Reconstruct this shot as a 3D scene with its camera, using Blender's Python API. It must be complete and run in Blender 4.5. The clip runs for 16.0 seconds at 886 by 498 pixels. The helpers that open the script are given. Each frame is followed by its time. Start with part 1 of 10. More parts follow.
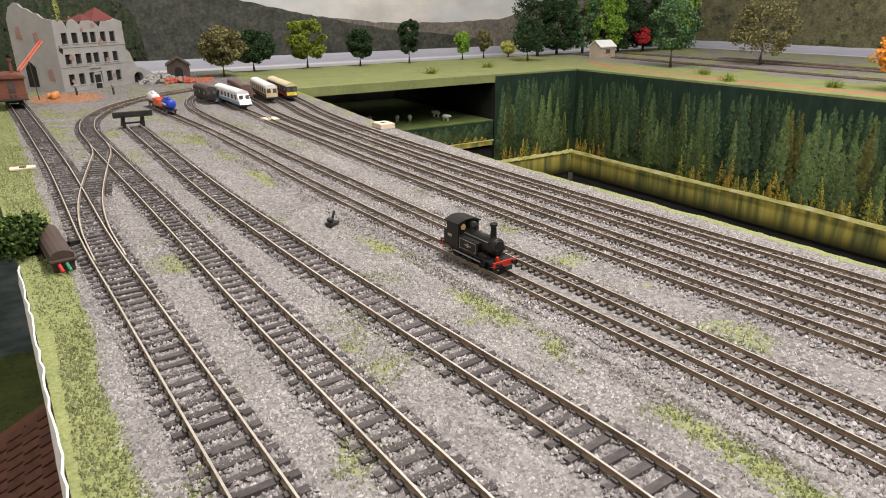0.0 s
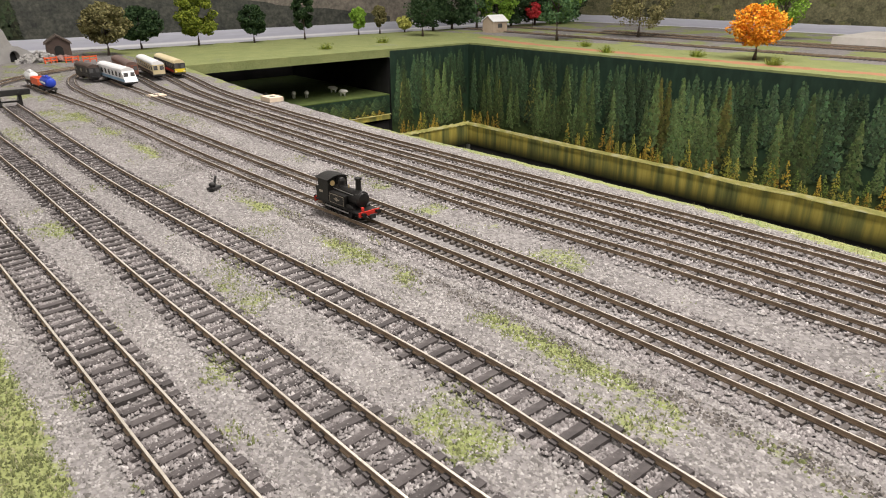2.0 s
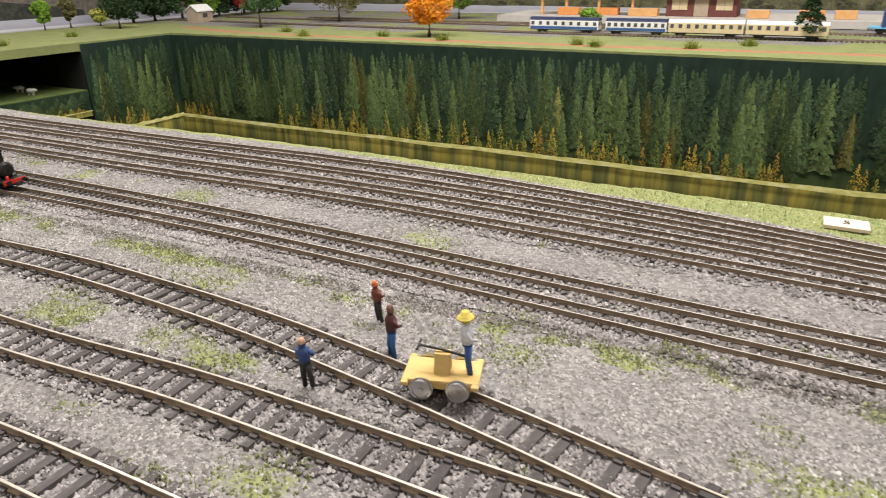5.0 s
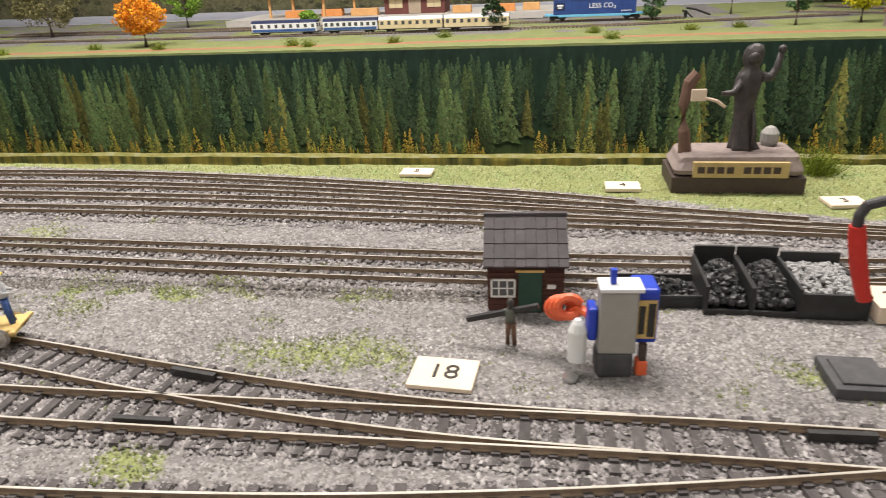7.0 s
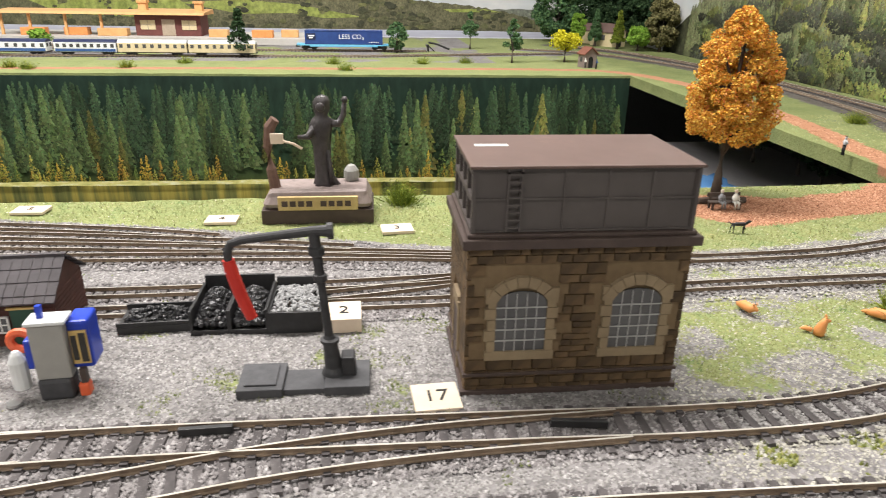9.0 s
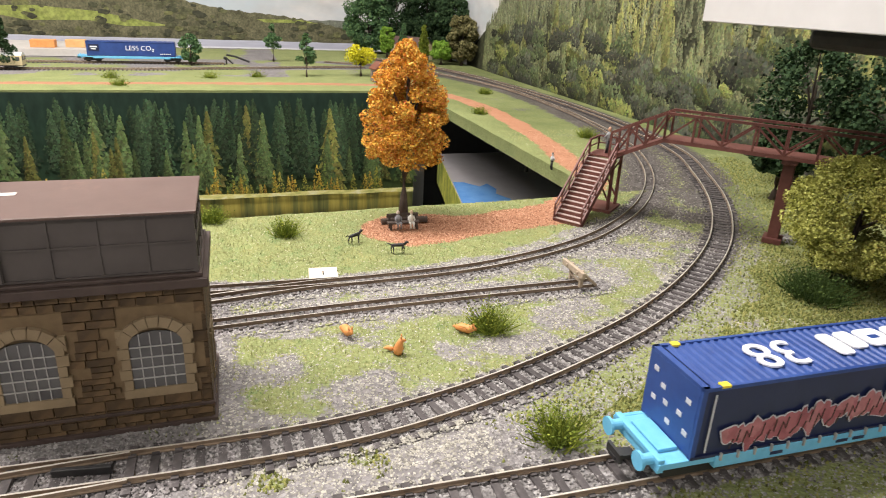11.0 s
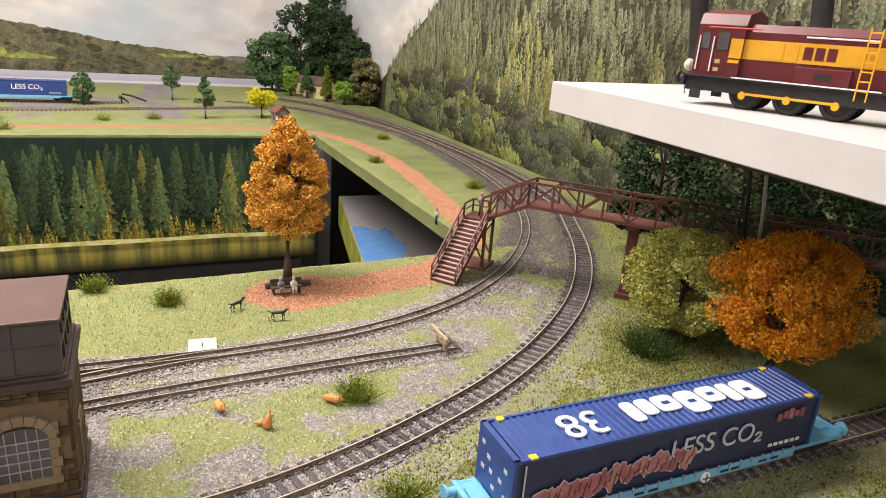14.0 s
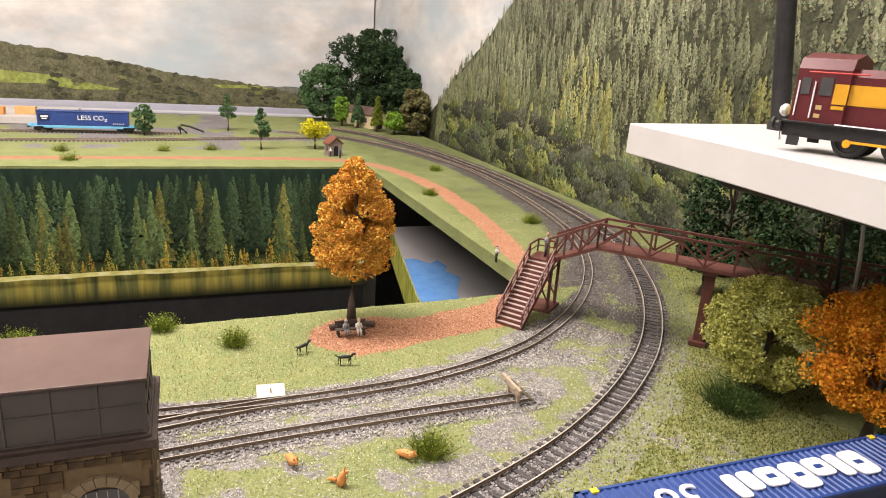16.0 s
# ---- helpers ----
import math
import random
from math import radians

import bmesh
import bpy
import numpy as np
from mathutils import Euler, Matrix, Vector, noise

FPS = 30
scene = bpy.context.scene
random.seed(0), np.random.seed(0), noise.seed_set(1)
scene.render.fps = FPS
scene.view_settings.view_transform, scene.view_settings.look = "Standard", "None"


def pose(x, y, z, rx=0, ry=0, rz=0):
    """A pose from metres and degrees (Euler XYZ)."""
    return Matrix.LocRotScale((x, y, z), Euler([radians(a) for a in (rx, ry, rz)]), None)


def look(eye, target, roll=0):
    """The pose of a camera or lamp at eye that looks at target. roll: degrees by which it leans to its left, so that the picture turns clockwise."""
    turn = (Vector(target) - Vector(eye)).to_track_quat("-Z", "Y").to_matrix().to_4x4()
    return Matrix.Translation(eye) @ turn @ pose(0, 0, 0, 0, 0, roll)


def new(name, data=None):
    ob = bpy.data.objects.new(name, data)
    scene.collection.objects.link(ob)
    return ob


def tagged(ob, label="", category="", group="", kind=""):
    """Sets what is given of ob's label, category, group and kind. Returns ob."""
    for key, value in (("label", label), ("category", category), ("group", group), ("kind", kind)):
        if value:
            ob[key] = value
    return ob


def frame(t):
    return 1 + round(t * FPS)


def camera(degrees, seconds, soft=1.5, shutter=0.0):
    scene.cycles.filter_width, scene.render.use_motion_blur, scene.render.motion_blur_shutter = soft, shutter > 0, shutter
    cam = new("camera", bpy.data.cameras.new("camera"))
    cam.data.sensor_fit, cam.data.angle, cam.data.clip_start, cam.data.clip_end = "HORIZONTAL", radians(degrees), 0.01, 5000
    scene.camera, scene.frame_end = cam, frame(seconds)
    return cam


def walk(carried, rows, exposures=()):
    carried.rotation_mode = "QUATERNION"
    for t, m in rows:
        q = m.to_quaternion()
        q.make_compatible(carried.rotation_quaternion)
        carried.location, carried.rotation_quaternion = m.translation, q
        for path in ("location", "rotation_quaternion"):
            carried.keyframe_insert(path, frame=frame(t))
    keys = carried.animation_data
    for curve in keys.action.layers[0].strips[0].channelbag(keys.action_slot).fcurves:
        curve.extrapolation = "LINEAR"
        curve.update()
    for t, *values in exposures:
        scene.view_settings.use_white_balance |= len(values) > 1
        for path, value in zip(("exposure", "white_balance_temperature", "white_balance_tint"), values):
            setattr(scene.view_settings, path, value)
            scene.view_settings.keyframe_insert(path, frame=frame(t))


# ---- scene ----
cam = camera(68.0, 16.0, 1.0, 0.2)
PATH = [
    (0, (0.027, 0.456, 0.146), (1.031, 2.041, -0.546), -0.4),
    (0.5, (0.022, 0.445, 0.147), (1.067, 2.0, -0.554), -0.2),
    (1, (0.023, 0.433, 0.144), (1.108, 1.95, -0.577), -0.2),
    (1.5, (0.024, 0.416, 0.144), (1.159, 1.884, -0.602), -0.2),
    (2, (0.023, 0.398, 0.145), (1.217, 1.815, -0.609), -0.4),
    (2.5, (0.022, 0.38, 0.146), (1.276, 1.736, -0.622), -0.2),
    (3, (0.018, 0.359, 0.141), (1.336, 1.65, -0.63), -0.2),
    (3.2, (0.018, 0.351, 0.143), (1.357, 1.618, -0.633), 0.0),
    (5.3, (-0.007, 0.244, 0.14), (1.647, 1.052, -0.642), -1.9),
    (5.5, (-0.01, 0.231, 0.141), (1.666, 0.994, -0.639), -2.6),
    (6, (-0.018, 0.196, 0.141), (1.717, 0.806, -0.645), -2.7),
    (6.5, (-0.024, 0.164, 0.136), (1.75, 0.641, -0.654), -2.9),
    (7, (-0.033, 0.128, 0.139), (1.773, 0.456, -0.655), -2.6),
    (7.5, (-0.043, 0.088, 0.146), (1.787, 0.255, -0.644), -1.6),
    (8, (-0.05, 0.058, 0.146), (1.789, 0.093, -0.64), -1.5),
    (8.5, (-0.059, 0.022, 0.155), (1.787, -0.059, -0.609), 0.0),
    (9, (-0.069, -0.026, 0.161), (1.775, -0.225, -0.587), 1.1),
    (9.5, (-0.075, -0.065, 0.165), (1.764, -0.355, -0.566), 1.8),
    (10, (-0.088, -0.108, 0.171), (1.734, -0.506, -0.552), 2.8),
    (10.2, (-0.086, -0.128, 0.172), (1.726, -0.559, -0.557), 2.7),
    (12.3, (-0.138, -0.181, 0.211), (1.57, -0.976, -0.46), 4.0),
    (12.5, (-0.138, -0.18, 0.214), (1.565, -0.986, -0.459), 4.2),
    (13, (-0.14, -0.183, 0.22), (1.557, -1.0, -0.453), 4.4),
    (13.5, (-0.141, -0.185, 0.225), (1.554, -1.015, -0.436), 4.5),
    (14, (-0.138, -0.187, 0.23), (1.568, -1.016, -0.405), 4.4),
    (14.5, (-0.131, -0.185, 0.233), (1.593, -0.999, -0.37), 4.1),
    (15, (-0.125, -0.18, 0.237), (1.62, -0.964, -0.348), 3.8),
    (15.5, (-0.12, -0.177, 0.24), (1.642, -0.928, -0.334), 4.2),
    (16, (-0.112, -0.171, 0.239), (1.663, -0.893, -0.333), 4.0),
]
walk(cam, [(t, look(eye, target, roll)) for t, eye, target, roll in PATH], ((0.0, 0.06, 6350, 12), (5.5, 0.08, 6400, 11), (8.5, 0.18, 6250, 10), (9.3, 0.52, 6100, 9), (10.0, 0.47, 6150, 10), (12.5, 0.40, 6500, 16), (13.5, 0.31, 6600, 17), (14.5, 0.40, 6650, 17), (16.0, 0.40, 6650, 17)))
# ---------------------------------------------------------------- light
world = bpy.data.worlds.new("room_air")
scene.world = world
world.use_nodes = True
world.node_tree.nodes["Background"].inputs[0].default_value = (0.80, 0.87, 1.0, 1)
world.node_tree.nodes["Background"].inputs[1].default_value = 0.08


def area_lamp(x, y, z, w, l, power, colour=(1.0, 0.92, 0.845)):
    la = bpy.data.lights.new("area_lamp", "AREA")
    la.shape, la.size, la.size_y, la.energy, la.color = "RECTANGLE", w, l, power, colour
    ob = new("area_lamp", la)
    ob.location = (x, y, z)
    return ob


# Two ceiling lamps over the layout, set by the direction of the shadows.
area_lamp(0.75, -0.12, 1.55, 0.30, 1.0, 25)
area_lamp(0.70, 0.88, 1.55, 0.30, 1.5, 44)
# Unseen west fill, added to brighten the sides that face the walkway.
area_lamp(-1.3, 0.60, 1.60, 0.30, 1.6, 21)

# ---------------------------------------------------------------- materials
def mat(name, rough=0.7, metal=0.0, spec=0.4):
    m = bpy.data.materials.new(name)
    m.use_nodes = True
    nt = m.node_tree
    b = nt.nodes["Principled BSDF"]
    b.inputs["Roughness"].default_value = rough
    b.inputs["Metallic"].default_value = metal
    b.inputs["Specular IOR Level"].default_value = spec
    return m, nt, b


def ramp(nt, src, stops):
    r = nt.nodes.new("ShaderNodeValToRGB")
    e = r.color_ramp.elements
    e[0].position, e[0].color = stops[0][0], (*stops[0][1], 1)
    e[1].position, e[1].color = stops[-1][0], (*stops[-1][1], 1)
    for p, c in stops[1:-1]:
        k = e.new(p)
        k.color = (*c, 1)
    nt.links.new(src, r.inputs[0])
    return r.outputs[0]


def mix(nt, fac, a, b, blend="MIX"):
    n = nt.nodes.new("ShaderNodeMix")
    n.data_type, n.blend_type = "RGBA", blend
    for sock, v in ((n.inputs[0], fac), (n.inputs[6], a), (n.inputs[7], b)):
        if isinstance(v, (int, float)):
            sock.default_value = v
        elif isinstance(v, tuple):
            sock.default_value = (*v, 1)
        else:
            nt.links.new(v, sock)
    return n.outputs[2]


def coords(nt):
    return nt.nodes.new("ShaderNodeTexCoord").outputs["Object"]


def bump(nt, b, height, strength=0.4, distance=0.001):
    n = nt.nodes.new("ShaderNodeBump")
    n.inputs["Strength"].default_value, n.inputs["Distance"].default_value = strength, distance
    nt.links.new(height, n.inputs["Height"])
    nt.links.new(n.outputs[0], b.inputs["Normal"])


def noise_tex(nt, scale, detail=4, rough=0.6, vec=None):
    n = nt.nodes.new("ShaderNodeTexNoise")
    n.inputs["Scale"].default_value, n.inputs["Detail"].default_value, n.inputs["Roughness"].default_value = scale, detail, rough
    nt.links.new(vec if vec is not None else coords(nt), n.inputs["Vector"])
    return n.outputs["Fac"]


def surface(name, dark, light, scale=120, rough=0.7, metal=0.0, wear=None, relief=0.25, spec=0.4, per_object=0.0, fine=6):
    """Two scales of colour variation, fine relief, optional wear colour."""
    m, nt, b = mat(name, rough, metal, spec)
    co = coords(nt)
    f1 = noise_tex(nt, scale, 5, 0.65, co)
    f2 = noise_tex(nt, scale / fine, 3, 0.6, co)
    col = mix(nt, 0.5, ramp(nt, f1, [(0.3, dark), (0.7, light)]), ramp(nt, f2, [(0.3, dark), (0.7, light)]))
    if wear:
        f3 = noise_tex(nt, scale / 3, 6, 0.75, co)
        w = ramp(nt, f3, [(0.58, (0, 0, 0)), (0.68, (1, 1, 1))])
        col = mix(nt, w, col, wear)
    if per_object:
        info = nt.nodes.new("ShaderNodeObjectInfo")
        v = ramp(nt, info.outputs["Random"], [(0, (1 - per_object,) * 3), (1, (1, 1, 1))])
        col = mix(nt, 1.0, col, v, "MULTIPLY")
    nt.links.new(col, b.inputs["Base Color"])
    if relief:
        bump(nt, b, f1, relief, 0.0006)
    return m


def islands(name, stops, rough=0.85, scale=300, vary=0.35, spec=0.2):
    """Colour by Random Per Island, with grain."""
    m, nt, b = mat(name, rough, 0, spec)
    g = nt.nodes.new("ShaderNodeNewGeometry")
    col = ramp(nt, g.outputs["Random Per Island"], stops)
    f = noise_tex(nt, scale, 4, 0.6)
    col = mix(nt, vary, col, ramp(nt, f, [(0.3, (0.25, 0.25, 0.25)), (0.7, (1, 1, 1))]), "MULTIPLY")
    nt.links.new(col, b.inputs["Base Color"])
    return m


def ground_material():
    m, nt, b = mat("landscape", 0.95, 0, 0.15)
    co = coords(nt)
    vor = nt.nodes.new("ShaderNodeTexVoronoi")
    vor.inputs["Scale"].default_value = 520
    nt.links.new(co, vor.inputs["Vector"])
    stone = mix(nt, 0.55, ramp(nt, vor.outputs["Color"], [(0.1, (0.07, 0.065, 0.064)), (0.5, (0.20, 0.19, 0.188)), (0.95, (0.40, 0.385, 0.38))]),
                ramp(nt, noise_tex(nt, 14, 4, 0.6, co), [(0.3, (0.14, 0.132, 0.13)), (0.7, (0.24, 0.228, 0.225))]))
    gr = mix(nt, 0.5, ramp(nt, noise_tex(nt, 420, 4, 0.7, co), [(0.3, (0.11, 0.130, 0.045)), (0.5, (0.235, 0.262, 0.105)), (0.66, (0.33, 0.350, 0.17)), (0.80, (0.50, 0.50, 0.36))]),
             ramp(nt, noise_tex(nt, 22, 4, 0.6, co), [(0.3, (0.135, 0.175, 0.070)), (0.7, (0.255, 0.280, 0.115))]))
    earth = mix(nt, 0.5, ramp(nt, noise_tex(nt, 500, 4, 0.7, co), [(0.3, (0.20, 0.085, 0.045)), (0.7, (0.48, 0.245, 0.145))]),
                ramp(nt, noise_tex(nt, 40, 3, 0.6, co), [(0.3, (0.31, 0.15, 0.085)), (0.7, (0.43, 0.235, 0.145))]))
    att = nt.nodes.new("ShaderNodeVertexColor")
    att.layer_name = "cover"
    sep = nt.nodes.new("ShaderNodeSeparateColor")
    nt.links.new(att.outputs[0], sep.inputs[0])
    # break the edges of each cover up with fine noise
    def edge(sock, scale):
        n = nt.nodes.new("ShaderNodeMath")
        n.operation = "ADD"
        nt.links.new(sock, n.inputs[0])
        k = nt.nodes.new("ShaderNodeMath")
        k.operation = "MULTIPLY_ADD"
        nt.links.new(noise_tex(nt, scale, 5, 0.75, co), k.inputs[0])
        k.inputs[1].default_value, k.inputs[2].default_value = 1.5, -0.75
        nt.links.new(k.outputs[0], n.inputs[1])
        return ramp(nt, n.outputs[0], [(0.38, (0, 0, 0)), (0.62, (1, 1, 1))])
    stone = mix(nt, sep.outputs[2], stone, mix(nt, 1.0, stone, (0.42, 0.40, 0.36), "MULTIPLY"))
    gr = mix(nt, sep.outputs[2], gr, mix(nt, 1.0, gr, (0.60, 0.62, 0.58), "MULTIPLY"))
    col = mix(nt, edge(sep.outputs[0], 160), stone, gr)
    col = mix(nt, edge(sep.outputs[1], 200), col, earth)
    nt.links.new(col, b.inputs["Base Color"])
    bump(nt, b, vor.outputs["Distance"], 0.6, 0.0012)
    return m


M_GROUND = ground_material()
M_RAIL_SIDE = surface("rail_rust_paint", (0.13, 0.092, 0.064), (0.33, 0.25, 0.175), 260, 0.6, 0.3)
M_RAIL_TOP = surface("polished_rail_head", (0.46, 0.42, 0.35), (0.80, 0.76, 0.69), 40, 0.30, 0.5, relief=0.1)
M_SLEEPER = surface("sleeper_plastic", (0.050, 0.044, 0.044), (0.125, 0.112, 0.111), 350, 0.85, wear=(0.21, 0.195, 0.19), per_object=0.4)
M_SLEEPER_N = surface("small_sleeper_plastic", (0.075, 0.065, 0.060), (0.185, 0.165, 0.155), 450, 0.85, wear=(0.22, 0.205, 0.20), per_object=0.4)
M_WALL = surface("room_wall_paint", (0.62, 0.62, 0.60), (0.70, 0.70, 0.68), 8, 0.9, relief=0.05)
M_CARPET = surface("room_floor_carpet", (0.05, 0.05, 0.055), (0.10, 0.10, 0.11), 90, 0.95)
M_WHITE = surface("white_melamine", (0.54, 0.53, 0.525), (0.64, 0.63, 0.625), 30, 0.45, relief=0.03)
M_BLACK = surface("black_plastic", (0.010, 0.010, 0.011), (0.035, 0.034, 0.034), 220, 0.5)
# Near-black that stands for the shade inside openings and below the boards.
M_DARK = surface("recess_shade_black", (0.006, 0.006, 0.006), (0.02, 0.02, 0.02), 50, 0.9)


# ---------------------------------------------------------------- mesh helpers
def finish(ob_name, bm, material, parent=None, label="", smooth=False):
    me = bpy.data.meshes.new(ob_name)
    bm.normal_update()
    bm.to_mesh(me)
    bm.free()
    if smooth:
        me.polygons.foreach_set("use_smooth", [True] * len(me.polygons))
    me.materials.append(material)
    ob = new(ob_name, me)
    if parent is not None:
        ob.parent = parent
    if label:
        ob["label"] = label
    return ob


def part(name, bm, material, parent, label="", smooth=False):
    return finish(name, bm, material, parent, label, smooth)


def split_parts(name, bm, material, parent, label=""):
    """Every separate piece of a bmesh becomes a part of its own."""
    left = set(bm.verts)
    while left:
        todo, island = [left.pop()], set()
        while todo:
            v = todo.pop()
            island.add(v)
            for e in v.link_edges:
                o = e.other_vert(v)
                if o in left:
                    left.discard(o)
                    todo.append(o)
        one = bmesh.new()
        twin = {v: one.verts.new(v.co) for v in island}
        for f in {f for v in island for f in v.link_faces}:
            one.faces.new([twin[v] for v in f.verts])
        part(name, one, material, parent, label)
    bm.free()


def thing(name, m, label, category, group="", kind=""):
    """An Empty at the base of a thing; m is its pose."""
    ob = new(name)
    ob.matrix_basis = m
    ob.empty_display_size = 0.005
    return tagged(ob, label, category, group, kind)


def box(bm, x0, x1, y0, y1, z0, z1, bevel=0.0, m=None):
    v = [bm.verts.new((x, y, z)) for z in (z0, z1) for x, y in ((x0, y0), (x1, y0), (x1, y1), (x0, y1))]
    fs = [bm.faces.new([v[i] for i in f]) for f in ((3, 2, 1, 0), (4, 5, 6, 7), (0, 1, 5, 4), (1, 2, 6, 5), (2, 3, 7, 6), (3, 0, 4, 7))]
    if bevel:
        es = list({e for f in fs for e in f.edges})
        r = bmesh.ops.bevel(bm, geom=es, offset=bevel, segments=2, affect="EDGES", profile=0.5)
        v = list({x for f in r["faces"] for x in f.verts} | {x for x in v if x.is_valid})
    if m is not None:
        bmesh.ops.transform(bm, matrix=m, verts=[x for x in v if x.is_valid])
    return bm


def boxes(*args, bevel=0.0):
    bm = bmesh.new()
    for a in args:
        box(bm, *a, bevel=bevel)
    return bm


def pipe(bm, pts, r, n=8):
    """A round bar bent along points."""
    pts = [Vector(p) for p in pts]
    rings = []
    for i, p in enumerate(pts):
        d = (pts[min(i + 1, len(pts) - 1)] - pts[max(i - 1, 0)]).normalized()
        q = d.to_track_quat("Z", "Y")
        rr = r[i] if isinstance(r, (list, tuple)) else r
        rings.append([bm.verts.new(p + q @ Vector((rr * math.cos(2 * math.pi * k / n), rr * math.sin(2 * math.pi * k / n), 0))) for k in range(n)])
    for a, b in zip(rings, rings[1:]):
        for k in range(n):
            j = (k + 1) % n
            bm.faces.new((a[k], a[j], b[j], b[k]))
    bm.faces.new(rings[0][::-1])
    bm.faces.new(rings[-1])
    return bm


def lathe(bm, profile, n=16, m=None):
    """Turns (radius, height) pairs round z."""
    rings = []
    for r, z in profile:
        rings.append([bm.verts.new((r * math.cos(2 * math.pi * i / n), r * math.sin(2 * math.pi * i / n), z)) for i in range(n)])
    for a, b in zip(rings, rings[1:]):
        for i in range(n):
            j = (i + 1) % n
            bm.faces.new((a[i], a[j], b[j], b[i]))
    bm.faces.new(rings[0][::-1])
    bm.faces.new(rings[-1])
    if m is not None:
        bmesh.ops.transform(bm, matrix=m, verts=[v for r in rings for v in r])
    return bm


def prism(bm, poly, y0, y1, axis="y"):
    """Extrudes a polygon of (a, z) pairs along one axis."""
    def at(a, z, t):
        return (a, t, z) if axis == "y" else (t, a, z) if axis == "x" else (a, z, t)
    A = [bm.verts.new(at(a, z, y0)) for a, z in poly]
    B = [bm.verts.new(at(a, z, y1)) for a, z in poly]
    n = len(poly)
    for i in range(n):
        j = (i + 1) % n
        bm.faces.new((A[i], A[j], B[j], B[i]))
    bm.faces.new(A[::-1])
    bm.faces.new(B)
    bmesh.ops.recalc_face_normals(bm, faces=bm.faces[:])
    return bm


def smooth_line(pts, step):
    """Catmull-Rom through the points, resampled at even steps. Gives (x, y, dx, dy)."""
    P = [np.array(p, float) for p in pts]
    P = [2 * P[0] - P[1]] + P + [2 * P[-1] - P[-2]]
    out = []
    for a, b, c, d in zip(P, P[1:], P[2:], P[3:]):
        for u in np.linspace(0, 1, 24, endpoint=False):
            out.append(0.5 * (2 * b + (c - a) * u + (2 * a - 5 * b + 4 * c - d) * u * u + (3 * b - a - 3 * c + d) * u ** 3))
    out.append(P[-2])
    out = np.array(out)
    s = np.concatenate([[0], np.cumsum(np.linalg.norm(np.diff(out, axis=0), axis=1))])
    n = max(2, int(round(s[-1] / step)) + 1)
    u = np.linspace(0, s[-1], n)
    xy = np.stack([np.interp(u, s, out[:, i]) for i in (0, 1)], 1)
    d = np.gradient(xy, axis=0)
    d /= np.linalg.norm(d, axis=1)[:, None]
    return np.concatenate([xy, d], 1)


def text_mesh(s, size, material, parent, m, name="lettering", label="", align="CENTER", depth=0.0002):
    cu = bpy.data.curves.new(name, "FONT")
    cu.body, cu.size, cu.align_x, cu.align_y, cu.extrude = s, size, align, "CENTER", depth
    tmp = bpy.data.objects.new(name, cu)
    me = bpy.data.meshes.new_from_object(tmp)
    bpy.data.objects.remove(tmp)
    me.materials.append(material)
    ob = new(name, me)
    ob.parent = parent
    ob.matrix_basis = m
    if label:
        ob["label"] = label
    return ob

# ---------------------------------------------------------------- the lie of the land
def vnoise(x, y, scale, seed=0):
    """Smooth value noise in 0..1, for arrays."""
    x, y = np.asarray(x, float) * scale + 31.7 * seed, np.asarray(y, float) * scale - 17.3 * seed
    i, j = np.floor(x), np.floor(y)
    f, g = x - i, y - j
    f, g = f * f * (3 - 2 * f), g * g * (3 - 2 * g)

    def h(a, b):
        v = np.sin(a * 127.1 + b * 311.7 + seed * 74.7) * 43758.5453
        return v - np.floor(v)
    return (h(i, j) * (1 - f) + h(i + 1, j) * f) * (1 - g) + (h(i, j + 1) * (1 - f) + h(i + 1, j + 1) * f) * g


def fbm(x, y, scale, seed=0):
    return 0.55 * vnoise(x, y, scale, seed) + 0.3 * vnoise(x, y, scale * 2.3, seed + 1) + 0.15 * vnoise(x, y, scale * 5.1, seed + 2)


def line_x(y, table):
    t = sorted(table)
    return np.interp(y, [a for a, _ in t], [b for _, b in t])


EDGE_E = [(2.4, 0.49), (1.70, 0.475), (1.22, 0.428), (0.97, 0.424), (0.72, 0.436), (0.5, 0.438), (0.2, 0.440), (-0.04, 0.446), (-0.25, 0.455), (-0.49, 0.466), (-0.95, 0.47)]
EDGE_W = [(2.4, -0.30), (1.62, -0.30), (1.55, -0.03), (1.1, -0.003), (0.875, 0.010), (0.737, 0.015), (0.664, 0.017), (0.45, 0.018), (-0.95, 0.018)]
GRASS_E = [(2.4, 0.455), (1.5, 0.448), (0.97, 0.416), (0.62, 0.428), (0.40, 0.416), (0.281, 0.404), (0.121, 0.376), (-0.049, 0.333), (-0.15, 0.314), (-0.22, 0.309), (-0.31, 0.318), (-0.39, 0.342), (-0.47, 0.385), (-0.6, 0.48), (-0.95, 0.8)]
OO_T1 = [(0.022, 1.75), (0.034, 1.50), (0.046, 1.22), (0.050, 1.07), (0.053, 0.92), (0.059, 0.80), (0.066, 0.66), (0.071, 0.55), (0.077, 0.45), (0.080, 0.36), (0.084, 0.28), (0.091, 0.20), (0.101, 0.13), (0.112, 0.07), (0.124, 0.01), (0.131, -0.05), (0.1345, -0.12)]
